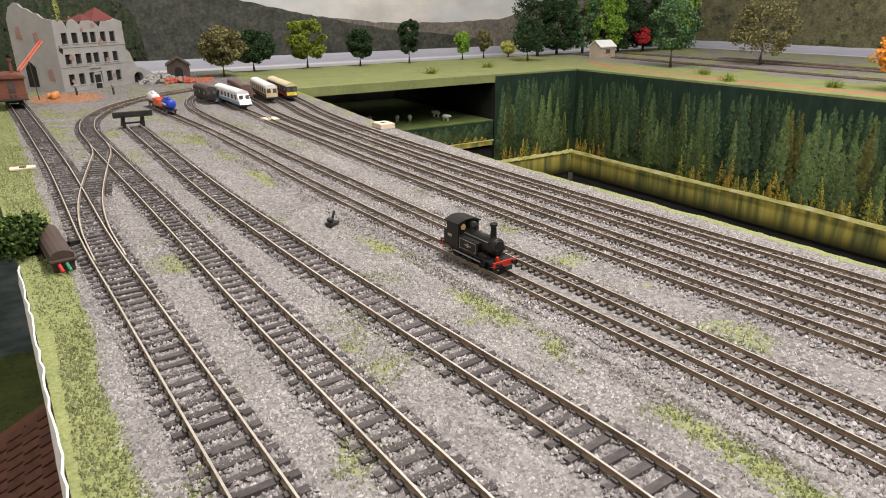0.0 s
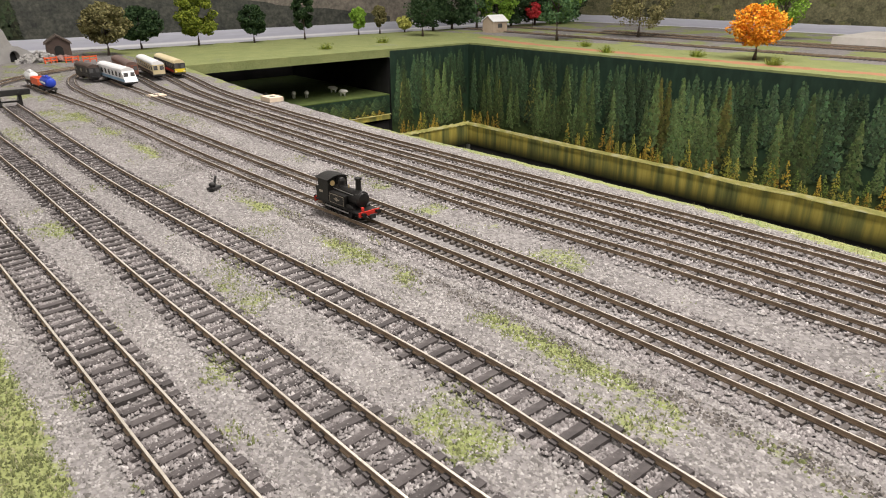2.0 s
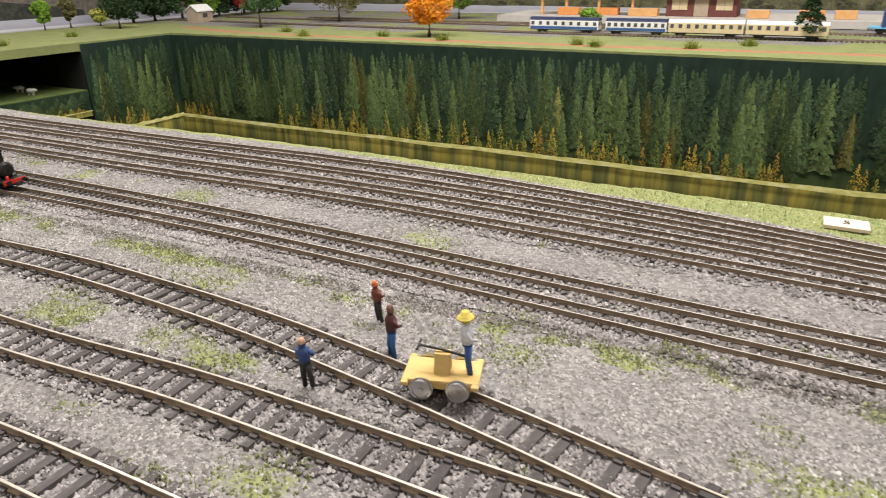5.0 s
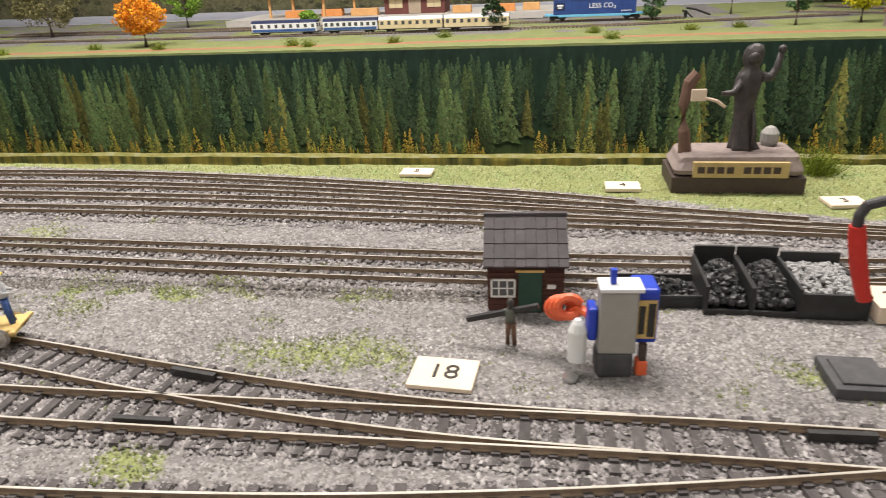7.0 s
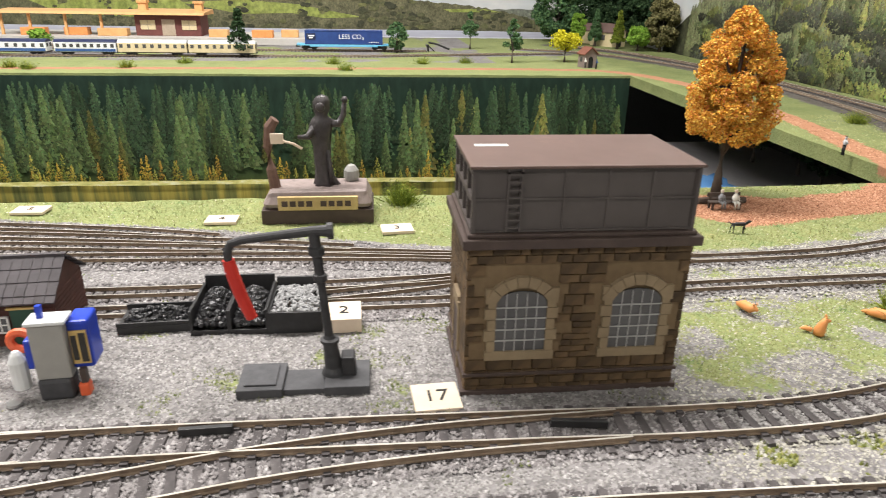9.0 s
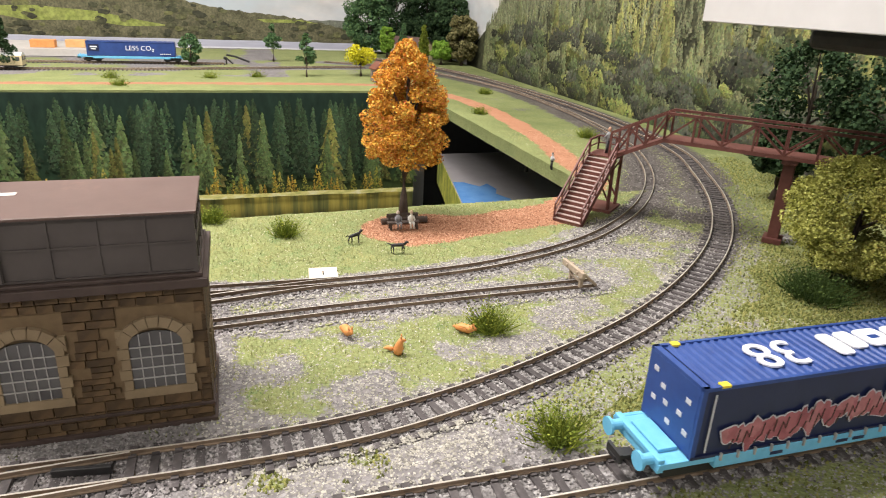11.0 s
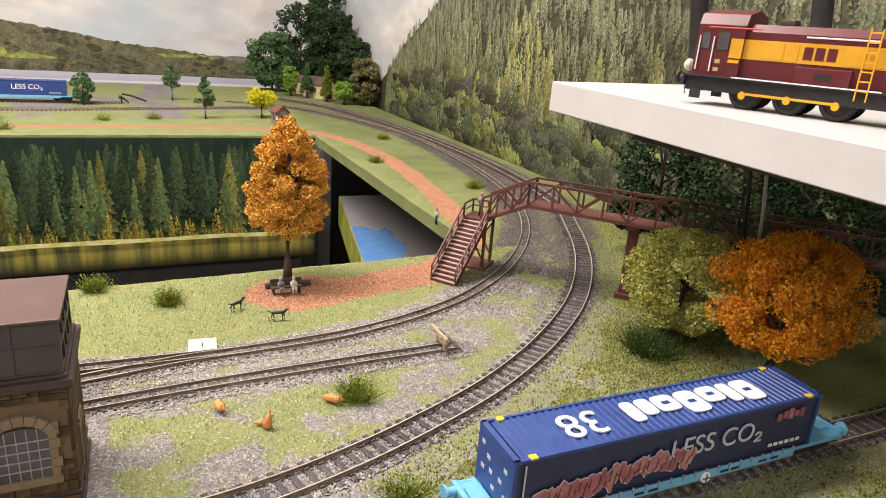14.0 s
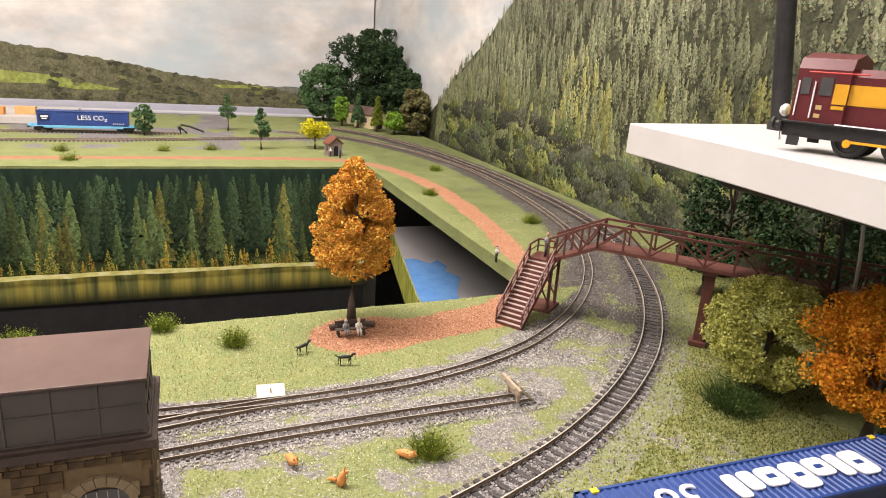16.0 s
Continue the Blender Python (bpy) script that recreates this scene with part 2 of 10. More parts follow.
OO_T2 = [(0.33, 1.80), (0.25, 1.745), (0.165, 1.64), (0.115, 1.53), (0.095, 1.42), (0.094, 1.30), (0.098, 1.16), (0.103, 1.02), (0.107, 0.88), (0.111, 0.75), (0.117, 0.62), (0.121, 0.52), (0.128, 0.44), (0.130, 0.36), (0.1315, 0.28), (0.1345, 0.17), (0.1375, 0.08), (0.1375, 0.0), (0.1365, -0.08), (0.135, -0.15), (0.138, -0.21), (0.150, -0.268), (0.171, -0.33), (0.205, -0.405), (0.257, -0.483), (0.325, -0.558), (0.415, -0.628), (0.52, -0.687), (0.63, -0.735), (0.80, -0.765), (1.0, -0.775), (1.22, -0.765), (1.47, -0.735), (1.70, -0.67), (1.9, -0.55)]
OO_T3 = [(0.147, 1.40), (0.148, 1.20), (0.150, 1.0), (0.156, 0.86), (0.162, 0.76), (0.170, 0.66), (0.176, 0.58), (0.1765, 0.52), (0.174, 0.45), (0.168, 0.39), (0.160, 0.33), (0.151, 0.275), (0.1435, 0.22), (0.1385, 0.16), (0.1375, 0.10)]
OO_CROSS = [(0.094, 1.30), (0.092, 1.24), (0.081, 1.17), (0.068, 1.09), (0.059, 1.02), (0.055, 0.95), (0.056, 0.88)]
OO_T0 = [(0.086, 0.12), (0.087, 0.0), (0.0875, -0.1), (0.0862, -0.2), (0.0845, -0.3), (0.0822, -0.45), (0.079, -0.65), (0.0755, -0.85)]
N_1 = [(0.205, 1.60), (0.212, 1.46), (0.222, 1.30), (0.226, 1.15), (0.228, 1.0), (0.234, 0.85), (0.242, 0.72), (0.247, 0.60), (0.249, 0.50), (0.248, 0.38), (0.246, 0.25), (0.246, 0.10), (0.2475, -0.05), (0.251, -0.12), (0.2555, -0.18), (0.2585, -0.23), (0.261, -0.31), (0.262, -0.40)]
N_2 = [(0.36, 1.76), (0.29, 1.68), (0.255, 1.56), (0.248, 1.42), (0.252, 1.28), (0.256, 1.1), (0.260, 0.95), (0.265, 0.80), (0.269, 0.68), (0.272, 0.55), (0.272, 0.42), (0.270, 0.28), (0.269, 0.12), (0.273, -0.02), (0.281, -0.10), (0.289, -0.16), (0.2965, -0.21), (0.2985, -0.26), (0.305, -0.33), (0.325, -0.40), (0.356, -0.462), (0.415, -0.535), (0.49, -0.598), (0.575, -0.648), (0.68, -0.690), (0.81, -0.718), (0.99, -0.737), (1.23, -0.735), (1.47, -0.675), (1.66, -0.57), (1.75, -0.42)]
N_X = [(0.2455, 0.16), (0.247, 0.10), (0.2525, 0.04), (0.262, -0.02), (0.2735, -0.075), (0.284, -0.125), (0.2925, -0.18)]
N_3 = [(0.335, 1.78), (0.315, 1.55), (0.311, 1.40), (0.311, 1.2), (0.312, 1.0), (0.315, 0.80), (0.319, 0.68), (0.326, 0.56), (0.328, 0.45), (0.326, 0.32), (0.322, 0.20), (0.318, 0.08), (0.312, -0.03), (0.303, -0.13), (0.2985, -0.24)]
N_4 = [(0.37, 1.80), (0.355, 1.55), (0.340, 1.40), (0.337, 1.2), (0.338, 1.0), (0.342, 0.80), (0.346, 0.68), (0.353, 0.56), (0.354, 0.44), (0.350, 0.31), (0.341, 0.18), (0.330, 0.07), (0.318, -0.03), (0.306, -0.12)]
N_5 = [(0.41, 1.82), (0.395, 1.55), (0.372, 1.36), (0.364, 1.2), (0.364, 1.0), (0.369, 0.82), (0.374, 0.70), (0.378, 0.58), (0.379, 0.46), (0.373, 0.33), (0.360, 0.20), (0.345, 0.09), (0.328, -0.01)]
N_6 = [(0.44, 1.82), (0.425, 1.55), (0.400, 1.36), (0.390, 1.2), (0.389, 1.0), (0.394, 0.82), (0.398, 0.71), (0.404, 0.60), (0.405, 0.48), (0.397, 0.36), (0.382, 0.24), (0.366, 0.14), (0.352, 0.08)]
FAR_A = [(1.72, 2.1), (1.70, 1.6), (1.68, 1.0), (1.66, 0.4), (1.66, 0.05), (1.665, -0.16)]
FAR_B = [(1.56, 2.1), (1.53, 1.6), (1.50, 1.1), (1.495, 0.7), (1.51, 0.3), (1.53, 0.0), (1.58, -0.25), (1.63, -0.50)]
FAR_C = [(1.78, 1.7), (1.75, 1.2), (1.73, 0.7), (1.74, 0.3)]
ALL_LINES = [(OO_T1, 0.0095), (OO_T2, 0.0095), (OO_T3, 0.0095), (OO_T0, 0.0095), (OO_CROSS, 0.0095), (N_1, 0.0085), (N_2, 0.0085), (N_X, 0.0085), (N_3, 0.0085), (N_4, 0.0085), (N_5, 0.0085), (N_6, 0.0085), (FAR_A, 0.0085), (FAR_B, 0.0085), (FAR_C, 0.0085)]
TRACK_PTS = np.concatenate([smooth_line(l, 0.008)[:, :2] for l, _ in ALL_LINES])
WEEDS = [(0.150, 0.535, 0.020, 1), (0.151, 0.485, 0.018, 1), (0.149, 0.450, 0.016, 1), (0.105, 0.475, 0.016, 1), (0.100, 0.63, 0.018, 0.9), (0.100, 0.38, 0.020, 1), (0.135, 0.70, 0.022, 0.8), (0.09, 0.86, 0.022, 0.9), (0.128, 0.93, 0.025, 0.7), (0.185, 0.77, 0.02, 0.6), (0.205, 0.34, 0.022, 0.8), (0.29, 0.62, 0.022, 0.8), (0.295, 0.42, 0.025, 0.8), (0.30, 0.80, 0.026, 0.8), (0.195, 1.15, 0.03, 0.7), (0.12, 1.18, 0.025, 0.7), (0.27, 1.32, 0.03, 0.8), (0.07, 1.40, 0.03, 0.7), (0.20, 0.50, 0.016, 0.8), (0.11, 0.27, 0.02, 0.8), (0.186, 0.20, 0.024, 0.85), (0.30, 0.15, 0.02, 0.7), (0.176, 0.232, 0.016, 0.85), (0.162, 0.130, 0.013, 0.85), (0.165, 0.068, 0.013, 0.8), (0.184, 0.045, 0.010, 0.7), (0.113, -0.055, 0.012, 0.8), (0.212, 0.213, 0.012, 0.75), (0.200, 0.25, 0.010, 0.7), (0.232, 0.365, 0.012, 0.8), (0.237, 0.285, 0.010, 0.8), (0.194, 0.165, 0.010, 0.7)]
PATH_RED = smooth_line([(0.40, -0.40), (0.44, -0.47), (0.52, -0.545), (0.60, -0.56), (0.75, -0.585), (0.95, -0.60), (1.12, -0.585), (1.24, -0.54), (1.30, -0.45), (1.31, -0.2), (1.30, 0.2), (1.28, 0.7), (1.27, 1.2), (1.29, 1.55), (1.36, 1.8)], 0.02)[:, :2]


def track_distance(x, y):
    """Distance to the nearest track centre line, for flat arrays; 9 where none is near."""
    out = np.full(len(x), 9.0)
    order = np.argsort(y, kind="stable")
    for k in range(0, len(x), 3000):
        q = order[k:k + 3000]
        near = TRACK_PTS[(TRACK_PTS[:, 1] > y[q].min() - 0.07) & (TRACK_PTS[:, 1] < y[q].max() + 0.07)]
        if len(near):
            d = (x[q, None] - near[None, :, 0]) ** 2 + (y[q, None] - near[None, :, 1]) ** 2
            out[q] = np.sqrt(d.min(1))
    return out


def path_distance(x, y):
    out = np.full(len(x), 9.0)
    for k in range(0, len(x), 8000):
        d = (x[k:k + 8000, None] - PATH_RED[None, :, 0]) ** 2 + (y[k:k + 8000, None] - PATH_RED[None, :, 1]) ** 2
        out[k:k + 8000] = np.sqrt(d.min(1))
    return out


def covers(x, y):
    """Grass and red earth, 0..1, over the boards."""
    x, y = np.asarray(x, float), np.asarray(y, float)
    td = track_distance(x, y)
    clear = np.clip((td - 0.011) / 0.008, 0, 1)
    n = fbm(x, y, 34, 3)
    big = fbm(x, y, 9, 7)
    yard = x < line_x(y, EDGE_E) + 0.002
    g = np.clip((n - 0.61) * 5, 0, 1) * 0.70 * np.clip((big - 0.35) * 5, 0, 1) * np.clip((td - 0.009) / 0.004, 0, 1)
    # moss line along the foot of the small tracks' ballast
    g = np.maximum(g, np.clip(1 - np.abs(x - line_x(y, [(1.3, 0.195), (0.9, 0.205), (0.5, 0.216), (0.3, 0.222), (0.1, 0.222)])) / 0.012, 0, 1) * np.clip((n - 0.42) * 5, 0, 1) * ((y > 0.2) & (y < 1.4)))
    # thin grass round the head of the yard
    g = np.maximum(g, np.clip((n - 0.44) * 3.2, 0, 0.62) * clear * np.clip((y - 0.95) / 0.35, 0, 1) * yard)
    # weed patches in the yard
    for px, py, r, a in WEEDS:
        g = np.maximum(g, 0.68 * a * np.clip(1.05 - np.hypot((x - px) * 1.4, y - py) / (1.3 * r) + (n - 0.5) * 3.0, 0, 1))
    # verge by the walkway
    w = np.where(y > 0.3, line_x(y, [(2.4, 0.0), (1.1, 0.029), (0.94, 0.036), (0.74, 0.038), (0.3, 0.05)]), -1.0)
    g = np.maximum(g, np.clip((w - x) / 0.006 + (n - 0.5), 0, 1))
    # verge by the well
    g = np.maximum(g, np.clip((x - line_x(y, GRASS_E)) / 0.008 + (n - 0.5) * 0.6, 0, 1) * yard)
    # green inside and outside the bend
    inner = (y < -0.16) & (x > 0.15)
    amount = np.clip((fbm(x, y, 42, 11) - 0.36) * 3.0, 0.12, 0.80) * np.where(x > line_x(y, GRASS_E) - 0.01, 1.2, 1.0)
    g = np.where(inner & yard, np.maximum(g, amount * clear), g)
    bend = np.interp(y, [-0.75, -0.69, -0.63, -0.558, -0.483, -0.405, -0.33, -0.268, -0.21, -0.15], [0.6, 0.52, 0.415, 0.325, 0.257, 0.205, 0.171, 0.15, 0.138, 0.135])
    outside = (y < -0.15) & (x < bend - 0.02)
    g = np.where(outside, np.clip((fbm(x, y, 20, 15) - 0.28 + (-y - 0.2) * 0.5) * 3.2, 0, 1) * clear, g)
    front = (y <= 0.3) & (y > -0.3) & (x < 0.13)
    g = np.where(front, np.clip((fbm(x, y, 30, 19) - 0.55) * 5, 0, 0.8) * clear, g)
    # the other arms
    arm = ~yard
    ballast = np.clip(1.6 - td / 0.028, 0, 1)
    g = np.where(arm, np.clip(1.0 - ballast - np.clip((big - 0.62) * 2, 0, 0.5), 0, 1), g)
    far = arm & (x > 1.42) & (y > -0.30)
    g = np.where(far, np.clip((fbm(x, y, 12, 23) - 0.40) * 3, 0, 0.75), g)
    # red earth
    e = np.clip((0.043 - np.hypot(x - 0.400, (y + 0.310) * 0.80)) / 0.010 + (n - 0.5), 0, 1)
    e = np.maximum(e, np.clip((0.022 - path_distance(x, y)) / 0.007 + (n - 0.5), 0, 1))
    e = np.maximum(e, np.clip((0.030 - np.abs(x - np.interp(y, [-0.47, -0.40, -0.30], [0.42, 0.405, 0.385]))) / 0.008 + (n - 0.5), 0, 1) * ((y < -0.29) & (y > -0.47)))
    e = np.maximum(e, np.clip((0.07 - np.hypot(x - 0.10, (y - 1.80) * 0.8)) / 0.02 + (n - 0.5), 0, 1))
    e = e * np.clip((td - 0.016) / 0.006, 0, 1)
    return g, e, td


def dark_cover(x, y, td):
    """Darker ballast under the bridge and along the boards' far side; darker south-arm grass."""
    k = np.clip((-y - 0.43) / 0.12, 0, 1) * np.clip((x - 0.26) / 0.08, 0, 1)
    near = k * np.clip((0.050 - td) / 0.02, 0, 1) * np.clip(0.55 + fbm(x, y, 16, 29), 0, 1)
    deep_toned = np.clip((-y - 0.50) / 0.08, 0, 1) * np.clip((x - 0.42) / 0.10, 0, 1) * np.clip(0.2 + fbm(x, y, 12, 31), 0, 0.9)
    return np.maximum(near, deep_toned)


def heights(x, y, td):
    z = (fbm(x, y, 40, 2) - 0.5) * 0.0016 + (fbm(x, y, 160, 5) - 0.5) * 0.0014
    return z * np.clip((td - 0.004) / 0.02, 0.35, 1)


def ground_sheet(name, xs, ys, label):
    """A landscape board: xs gives the row of x for each y. One sheet with its thickness."""
    n, k = len(ys), len(xs(ys[0]))
    X = np.array([xs(y) for y in ys]).ravel()
    Y = np.repeat(np.asarray(ys), k)
    g, e, td = covers(X, Y)
    Z = heights(X, Y, td)
    verts = np.stack([X, Y, Z], 1)
    faces = [(i * k + j, i * k + j + 1, (i + 1) * k + j + 1, (i + 1) * k + j) for i in range(n - 1) for j in range(k - 1)]
    rim = [j for j in range(k)] + [i * k + k - 1 for i in range(1, n)] + [(n - 1) * k + j for j in range(k - 2, -1, -1)] + [i * k for i in range(n - 2, 0, -1)]
    base = len(verts)
    low = verts[rim].copy()
    low[:, 2] = -0.018
    verts = np.concatenate([verts, low])
    m = len(rim)
    faces += [(rim[(i + 1) % m], rim[i], base + i, base + (i + 1) % m) for i in range(m)]
    faces.append(tuple(base + i for i in range(m - 1, -1, -1)))
    me = bpy.data.meshes.new(name)
    me.from_pydata(verts.tolist(), [], faces)
    a = me.color_attributes.new("cover", "FLOAT_COLOR", "POINT")
    c = np.zeros((len(verts), 4), np.float32)
    c[:base, 0], c[:base, 1], c[:base, 2], c[:, 3] = g, e, dark_cover(X, Y, td), 1
    c[base:, 0] = 1
    a.data.foreach_set("color", c.ravel())
    me.materials.append(M_GROUND)
    return tagged(new(name, me), label, "ground", kind="structure")


ys_yard = np.arange(-0.826, 2.201, 0.0056)
ground_sheet("ground", lambda y: np.linspace(line_x(y, EDGE_W), line_x(y, EDGE_E), 84), ys_yard, "grey ballasted model railway yard board with green grass verges")
ground_sheet("ground_south_arm", lambda y: np.linspace(line_x(y, EDGE_E) + 0.0006, 2.14, 190), np.linspace(-0.826, -0.528, 40), "grass-covered board with a red earth path and ballast")
ground_sheet("ground_far_arm", lambda y: np.linspace(1.212, 2.14, 100), np.linspace(-0.5274, 1.7, 190), "grass and ballast covered far board with a red path")
ground_sheet("ground_north_arm", lambda y: np.linspace(line_x(y, EDGE_E) + 0.0006, 2.14, 160), np.linspace(1.7006, 2.14, 44), "green grass covered board behind the well")


# ---------------------------------------------------------------- room shell
def slab(name, x0, x1, y0, y1, z0, z1, material, label, category):
    ob = finish(name, boxes((x0, x1, y0, y1, z0, z1)), material)
    return tagged(ob, label, category, kind="structure")


slab("floor", -2.2, 2.7, -1.6, 3.0, -1.05, -1.0, M_CARPET, "dark carpeted room floor", "floor")
slab("ceiling", -2.2, 2.7, -1.6, 3.0, 1.7, 1.75, M_WALL, "plain white painted ceiling", "ceiling")
slab("wall_south", -2.2, 2.7, -0.90, -0.85, -1.0, 1.7, M_WALL, "plain white painted wall behind the backdrop", "wall")
slab("wall_north", -2.2, 2.7, 2.50, 2.55, -1.0, 1.7, M_WALL, "plain white painted wall behind the backdrop", "wall")
slab("wall_east", 2.42, 2.47, -0.85, 2.50, -1.0, 1.7, M_WALL, "plain white painted wall behind the backdrop", "wall")
slab("wall_west", -2.2, -2.15, -0.85, 2.50, -1.0, 1.7, M_WALL, "plain white painted wall", "wall")


# ---------------------------------------------------------------- printed backdrops
def printed(name, build, rough=0.55):
    m, nt, b = mat(name, rough, 0, 0.3)
    nt.links.new(build(nt, coords(nt)), b.inputs["Base Color"])
    return m


def axis_value(nt, co, axis):
    s = nt.nodes.new("ShaderNodeSeparateXYZ")
    nt.links.new(co, s.inputs[0])
    return s.outputs[axis]


def remap(nt, v, a, b):
    n = nt.nodes.new("ShaderNodeMapRange")
    n.inputs["From Min"].default_value, n.inputs["From Max"].default_value = a, b
    nt.links.new(v, n.inputs["Value"])
    return n.outputs[0]


def stretched(nt, co, sx, sy, sz, scale, detail=4):
    mp = nt.nodes.new("ShaderNodeMapping")
    mp.inputs["Scale"].default_value = (sx, sy, sz)
    nt.links.new(co, mp.inputs["Vector"])
    return noise_tex(nt, scale, detail, 0.6, mp.outputs[0])


def build_dark_wood(nt, co):
    z = axis_value(nt, co, 2)
    base = ramp(nt, remap(nt, z, -0.21, 0.0), [(0.0, (0.05, 0.07, 0.02)), (0.25, (0.018, 0.040, 0.020)), (0.7, (0.014, 0.034, 0.021)), (1.0, (0.014, 0.031, 0.022))])
    return mix(nt, 0.6, base, ramp(nt, stretched(nt, co, 1, 1, 0.35, 70), [(0.3, (0.35, 0.4, 0.35)), (0.7, (1.5, 1.5, 1.4))]), "MULTIPLY")


def build_lake_water(nt, co):
    f = stretched(nt, co, 1, 1, 0.07, 55)
    col = ramp(nt, f, [(0.30, (0.10, 0.115, 0.045)), (0.45, (0.24, 0.245, 0.075)), (0.56, (0.44, 0.37, 0.08)), (0.72, (0.62, 0.53, 0.13))])
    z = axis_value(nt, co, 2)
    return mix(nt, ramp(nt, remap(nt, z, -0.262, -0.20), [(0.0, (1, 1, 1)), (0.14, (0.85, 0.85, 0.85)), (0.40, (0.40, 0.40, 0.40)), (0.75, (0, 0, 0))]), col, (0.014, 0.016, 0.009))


def build_sky(nt, co):
    z = axis_value(nt, co, 2)
    blue = ramp(nt, remap(nt, z, 0.0, 0.5), [(0.0, (0.62, 0.65, 0.66)), (0.35, (0.47, 0.57, 0.63)), (1.0, (0.40, 0.47, 0.53))])
    cl = ramp(nt, stretched(nt, co, 1, 1, 2.2, 1.9, 5), [(0.36, (0, 0, 0)), (0.60, (1, 1, 1))])
    tone = ramp(nt, stretched(nt, co, 1, 1, 2.0, 6.0, 5), [(0.3, (0.52, 0.50, 0.48)), (0.7, (0.82, 0.79, 0.76))])
    return mix(nt, cl, blue, tone)


def build_ridge(nt, co, dark=(0.10, 0.115, 0.065), light=(0.27, 0.27, 0.16), scale=46):
    a = ramp(nt, noise_tex(nt, scale, 6, 0.7, co), [(0.32, dark), (0.68, light)])
    return mix(nt, 0.55, a, ramp(nt, noise_tex(nt, scale * 3.5, 3, 0.6, co), [(0.35, (0.45, 0.45, 0.42)), (0.65, (1.5, 1.5, 1.35))]), "MULTIPLY")


def build_lake(nt, co):
    z = axis_value(nt, co, 2)
    a = ramp(nt, remap(nt, z, -0.06, 0.012), [(0.0, (0.48, 0.48, 0.52)), (0.55, (0.56, 0.57, 0.62)), (0.62, (0.85, 0.86, 0.88)), (0.68, (0.50, 0.51, 0.60)), (1.0, (0.58, 0.60, 0.68))])
    return mix(nt, 0.3, a, ramp(nt, stretched(nt, co, 1, 1, 9, 16), [(0.3, (0.6, 0.6, 0.62)), (0.7, (1.1, 1.1, 1.1))]), "MULTIPLY")


M_SKY = printed("printed_sky", build_sky)
M_LAKE = printed("printed_lake", build_lake)
M_RIDGE = printed("printed_hill_woods", lambda nt, co: build_ridge(nt, co, (0.075, 0.076, 0.044), (0.205, 0.195, 0.115), 46))
M_RIDGE_FAR = printed("printed_far_hill", lambda nt, co: build_ridge(nt, co, (0.13, 0.15, 0.13), (0.24, 0.25, 0.20), 30))
M_MOUNT = printed("printed_mountain", lambda nt, co: build_ridge(nt, co, (0.030, 0.034, 0.034), (0.095, 0.098, 0.085), 34))
M_MOUNT_B = printed("printed_pale_mountain", lambda nt, co: build_ridge(nt, co, (0.13, 0.12, 0.11), (0.23, 0.205, 0.18), 22))
M_FIELD = printed("printed_field", lambda nt, co: build_ridge(nt, co, (0.22, 0.27, 0.06), (0.36, 0.40, 0.12), 20))
M_WOOD = printed("printed_dark_wood", build_dark_wood)
M_WATER = printed("printed_lake_reflection", build_lake_water, 0.35)
M_SHORE = printed("printed_shore", lambda nt, co: ramp(nt, stretched(nt, co, 1, 1, 3, 40), [(0.3, (0.44, 0.46, 0.14)), (0.5, (0.70, 0.66, 0.24)), (0.7, (0.80, 0.80, 0.54))]))
M_BROADLEAF = islands("printed_broadleaf_trees", [(0.0, (0.075, 0.078, 0.052)), (0.4, (0.115, 0.122, 0.068)), (0.75, (0.17, 0.175, 0.09)), (1.0, (0.26, 0.27, 0.11))], 0.55, 110, 0.8)
M_GREYPAINT = surface("grey_deck_paint", (0.20, 0.19, 0.195), (0.26, 0.25, 0.255), 40, 0.6, relief=0.05)
M_BLUEPAINT = surface("blue_lake_paint", (0.06, 0.17, 0.42), (0.16, 0.34, 0.60), 26, 0.25, relief=0.1)


def conifer_outline(h, w, n, rng):
    """Half profile of a conifer: ragged tiers."""
    left, right = [], []
    for i in range(n):
        t = i / (n - 1)
        r = w * (1 - t) ** 0.85
        for side, lst in ((-1, left), (1, right)):
            lst.append((side * r * rng.uniform(0.75, 1.1), t * h))
            if i < n - 1:
                lst.append((side * r * rng.uniform(0.45, 0.65), (t + 0.55 / (n - 1)) * h))
    return left + [(0, h * 1.02)] + right[::-1]


def leafy_outline(h, w, n, rng):
    out = []
    for i in range(n):
        a = 2 * math.pi * i / n
        r = rng.uniform(0.78, 1.08)
        out.append((w * math.cos(a) * r, h * 0.5 + h * 0.5 * math.sin(a) * r))
    return out


def printed_trees(name, place, spots, material, rng, kind="conifer", lift=0.0):
    """Flat printed trees, all in one sheet of ink. place(u, z, d) gives the world point; spots are (u, z, height, width)."""
    vs, fs = [], []
    for i, (u, z, h, w) in enumerate(spots):
        o = conifer_outline(h, w, max(4, min(9, int(h / 0.008))), rng) if kind == "conifer" else leafy_outline(h, w, 14, rng)
        d = lift + 0.0004 + 0.0018 * (i / max(1, len(spots)))
        b = len(vs)
        vs += [place(u + a, z + c, d) for a, c in o]
        m = len(o)
        mid = len(vs)
        vs.append(place(u, z + h * 0.45, d))
        fs += [(b + k, b + (k + 1) % m, mid) for k in range(m)]
    me = bpy.data.meshes.new(name)
    me.from_pydata(vs, [], fs)
    me.materials.append(material)
    return new(name, me)


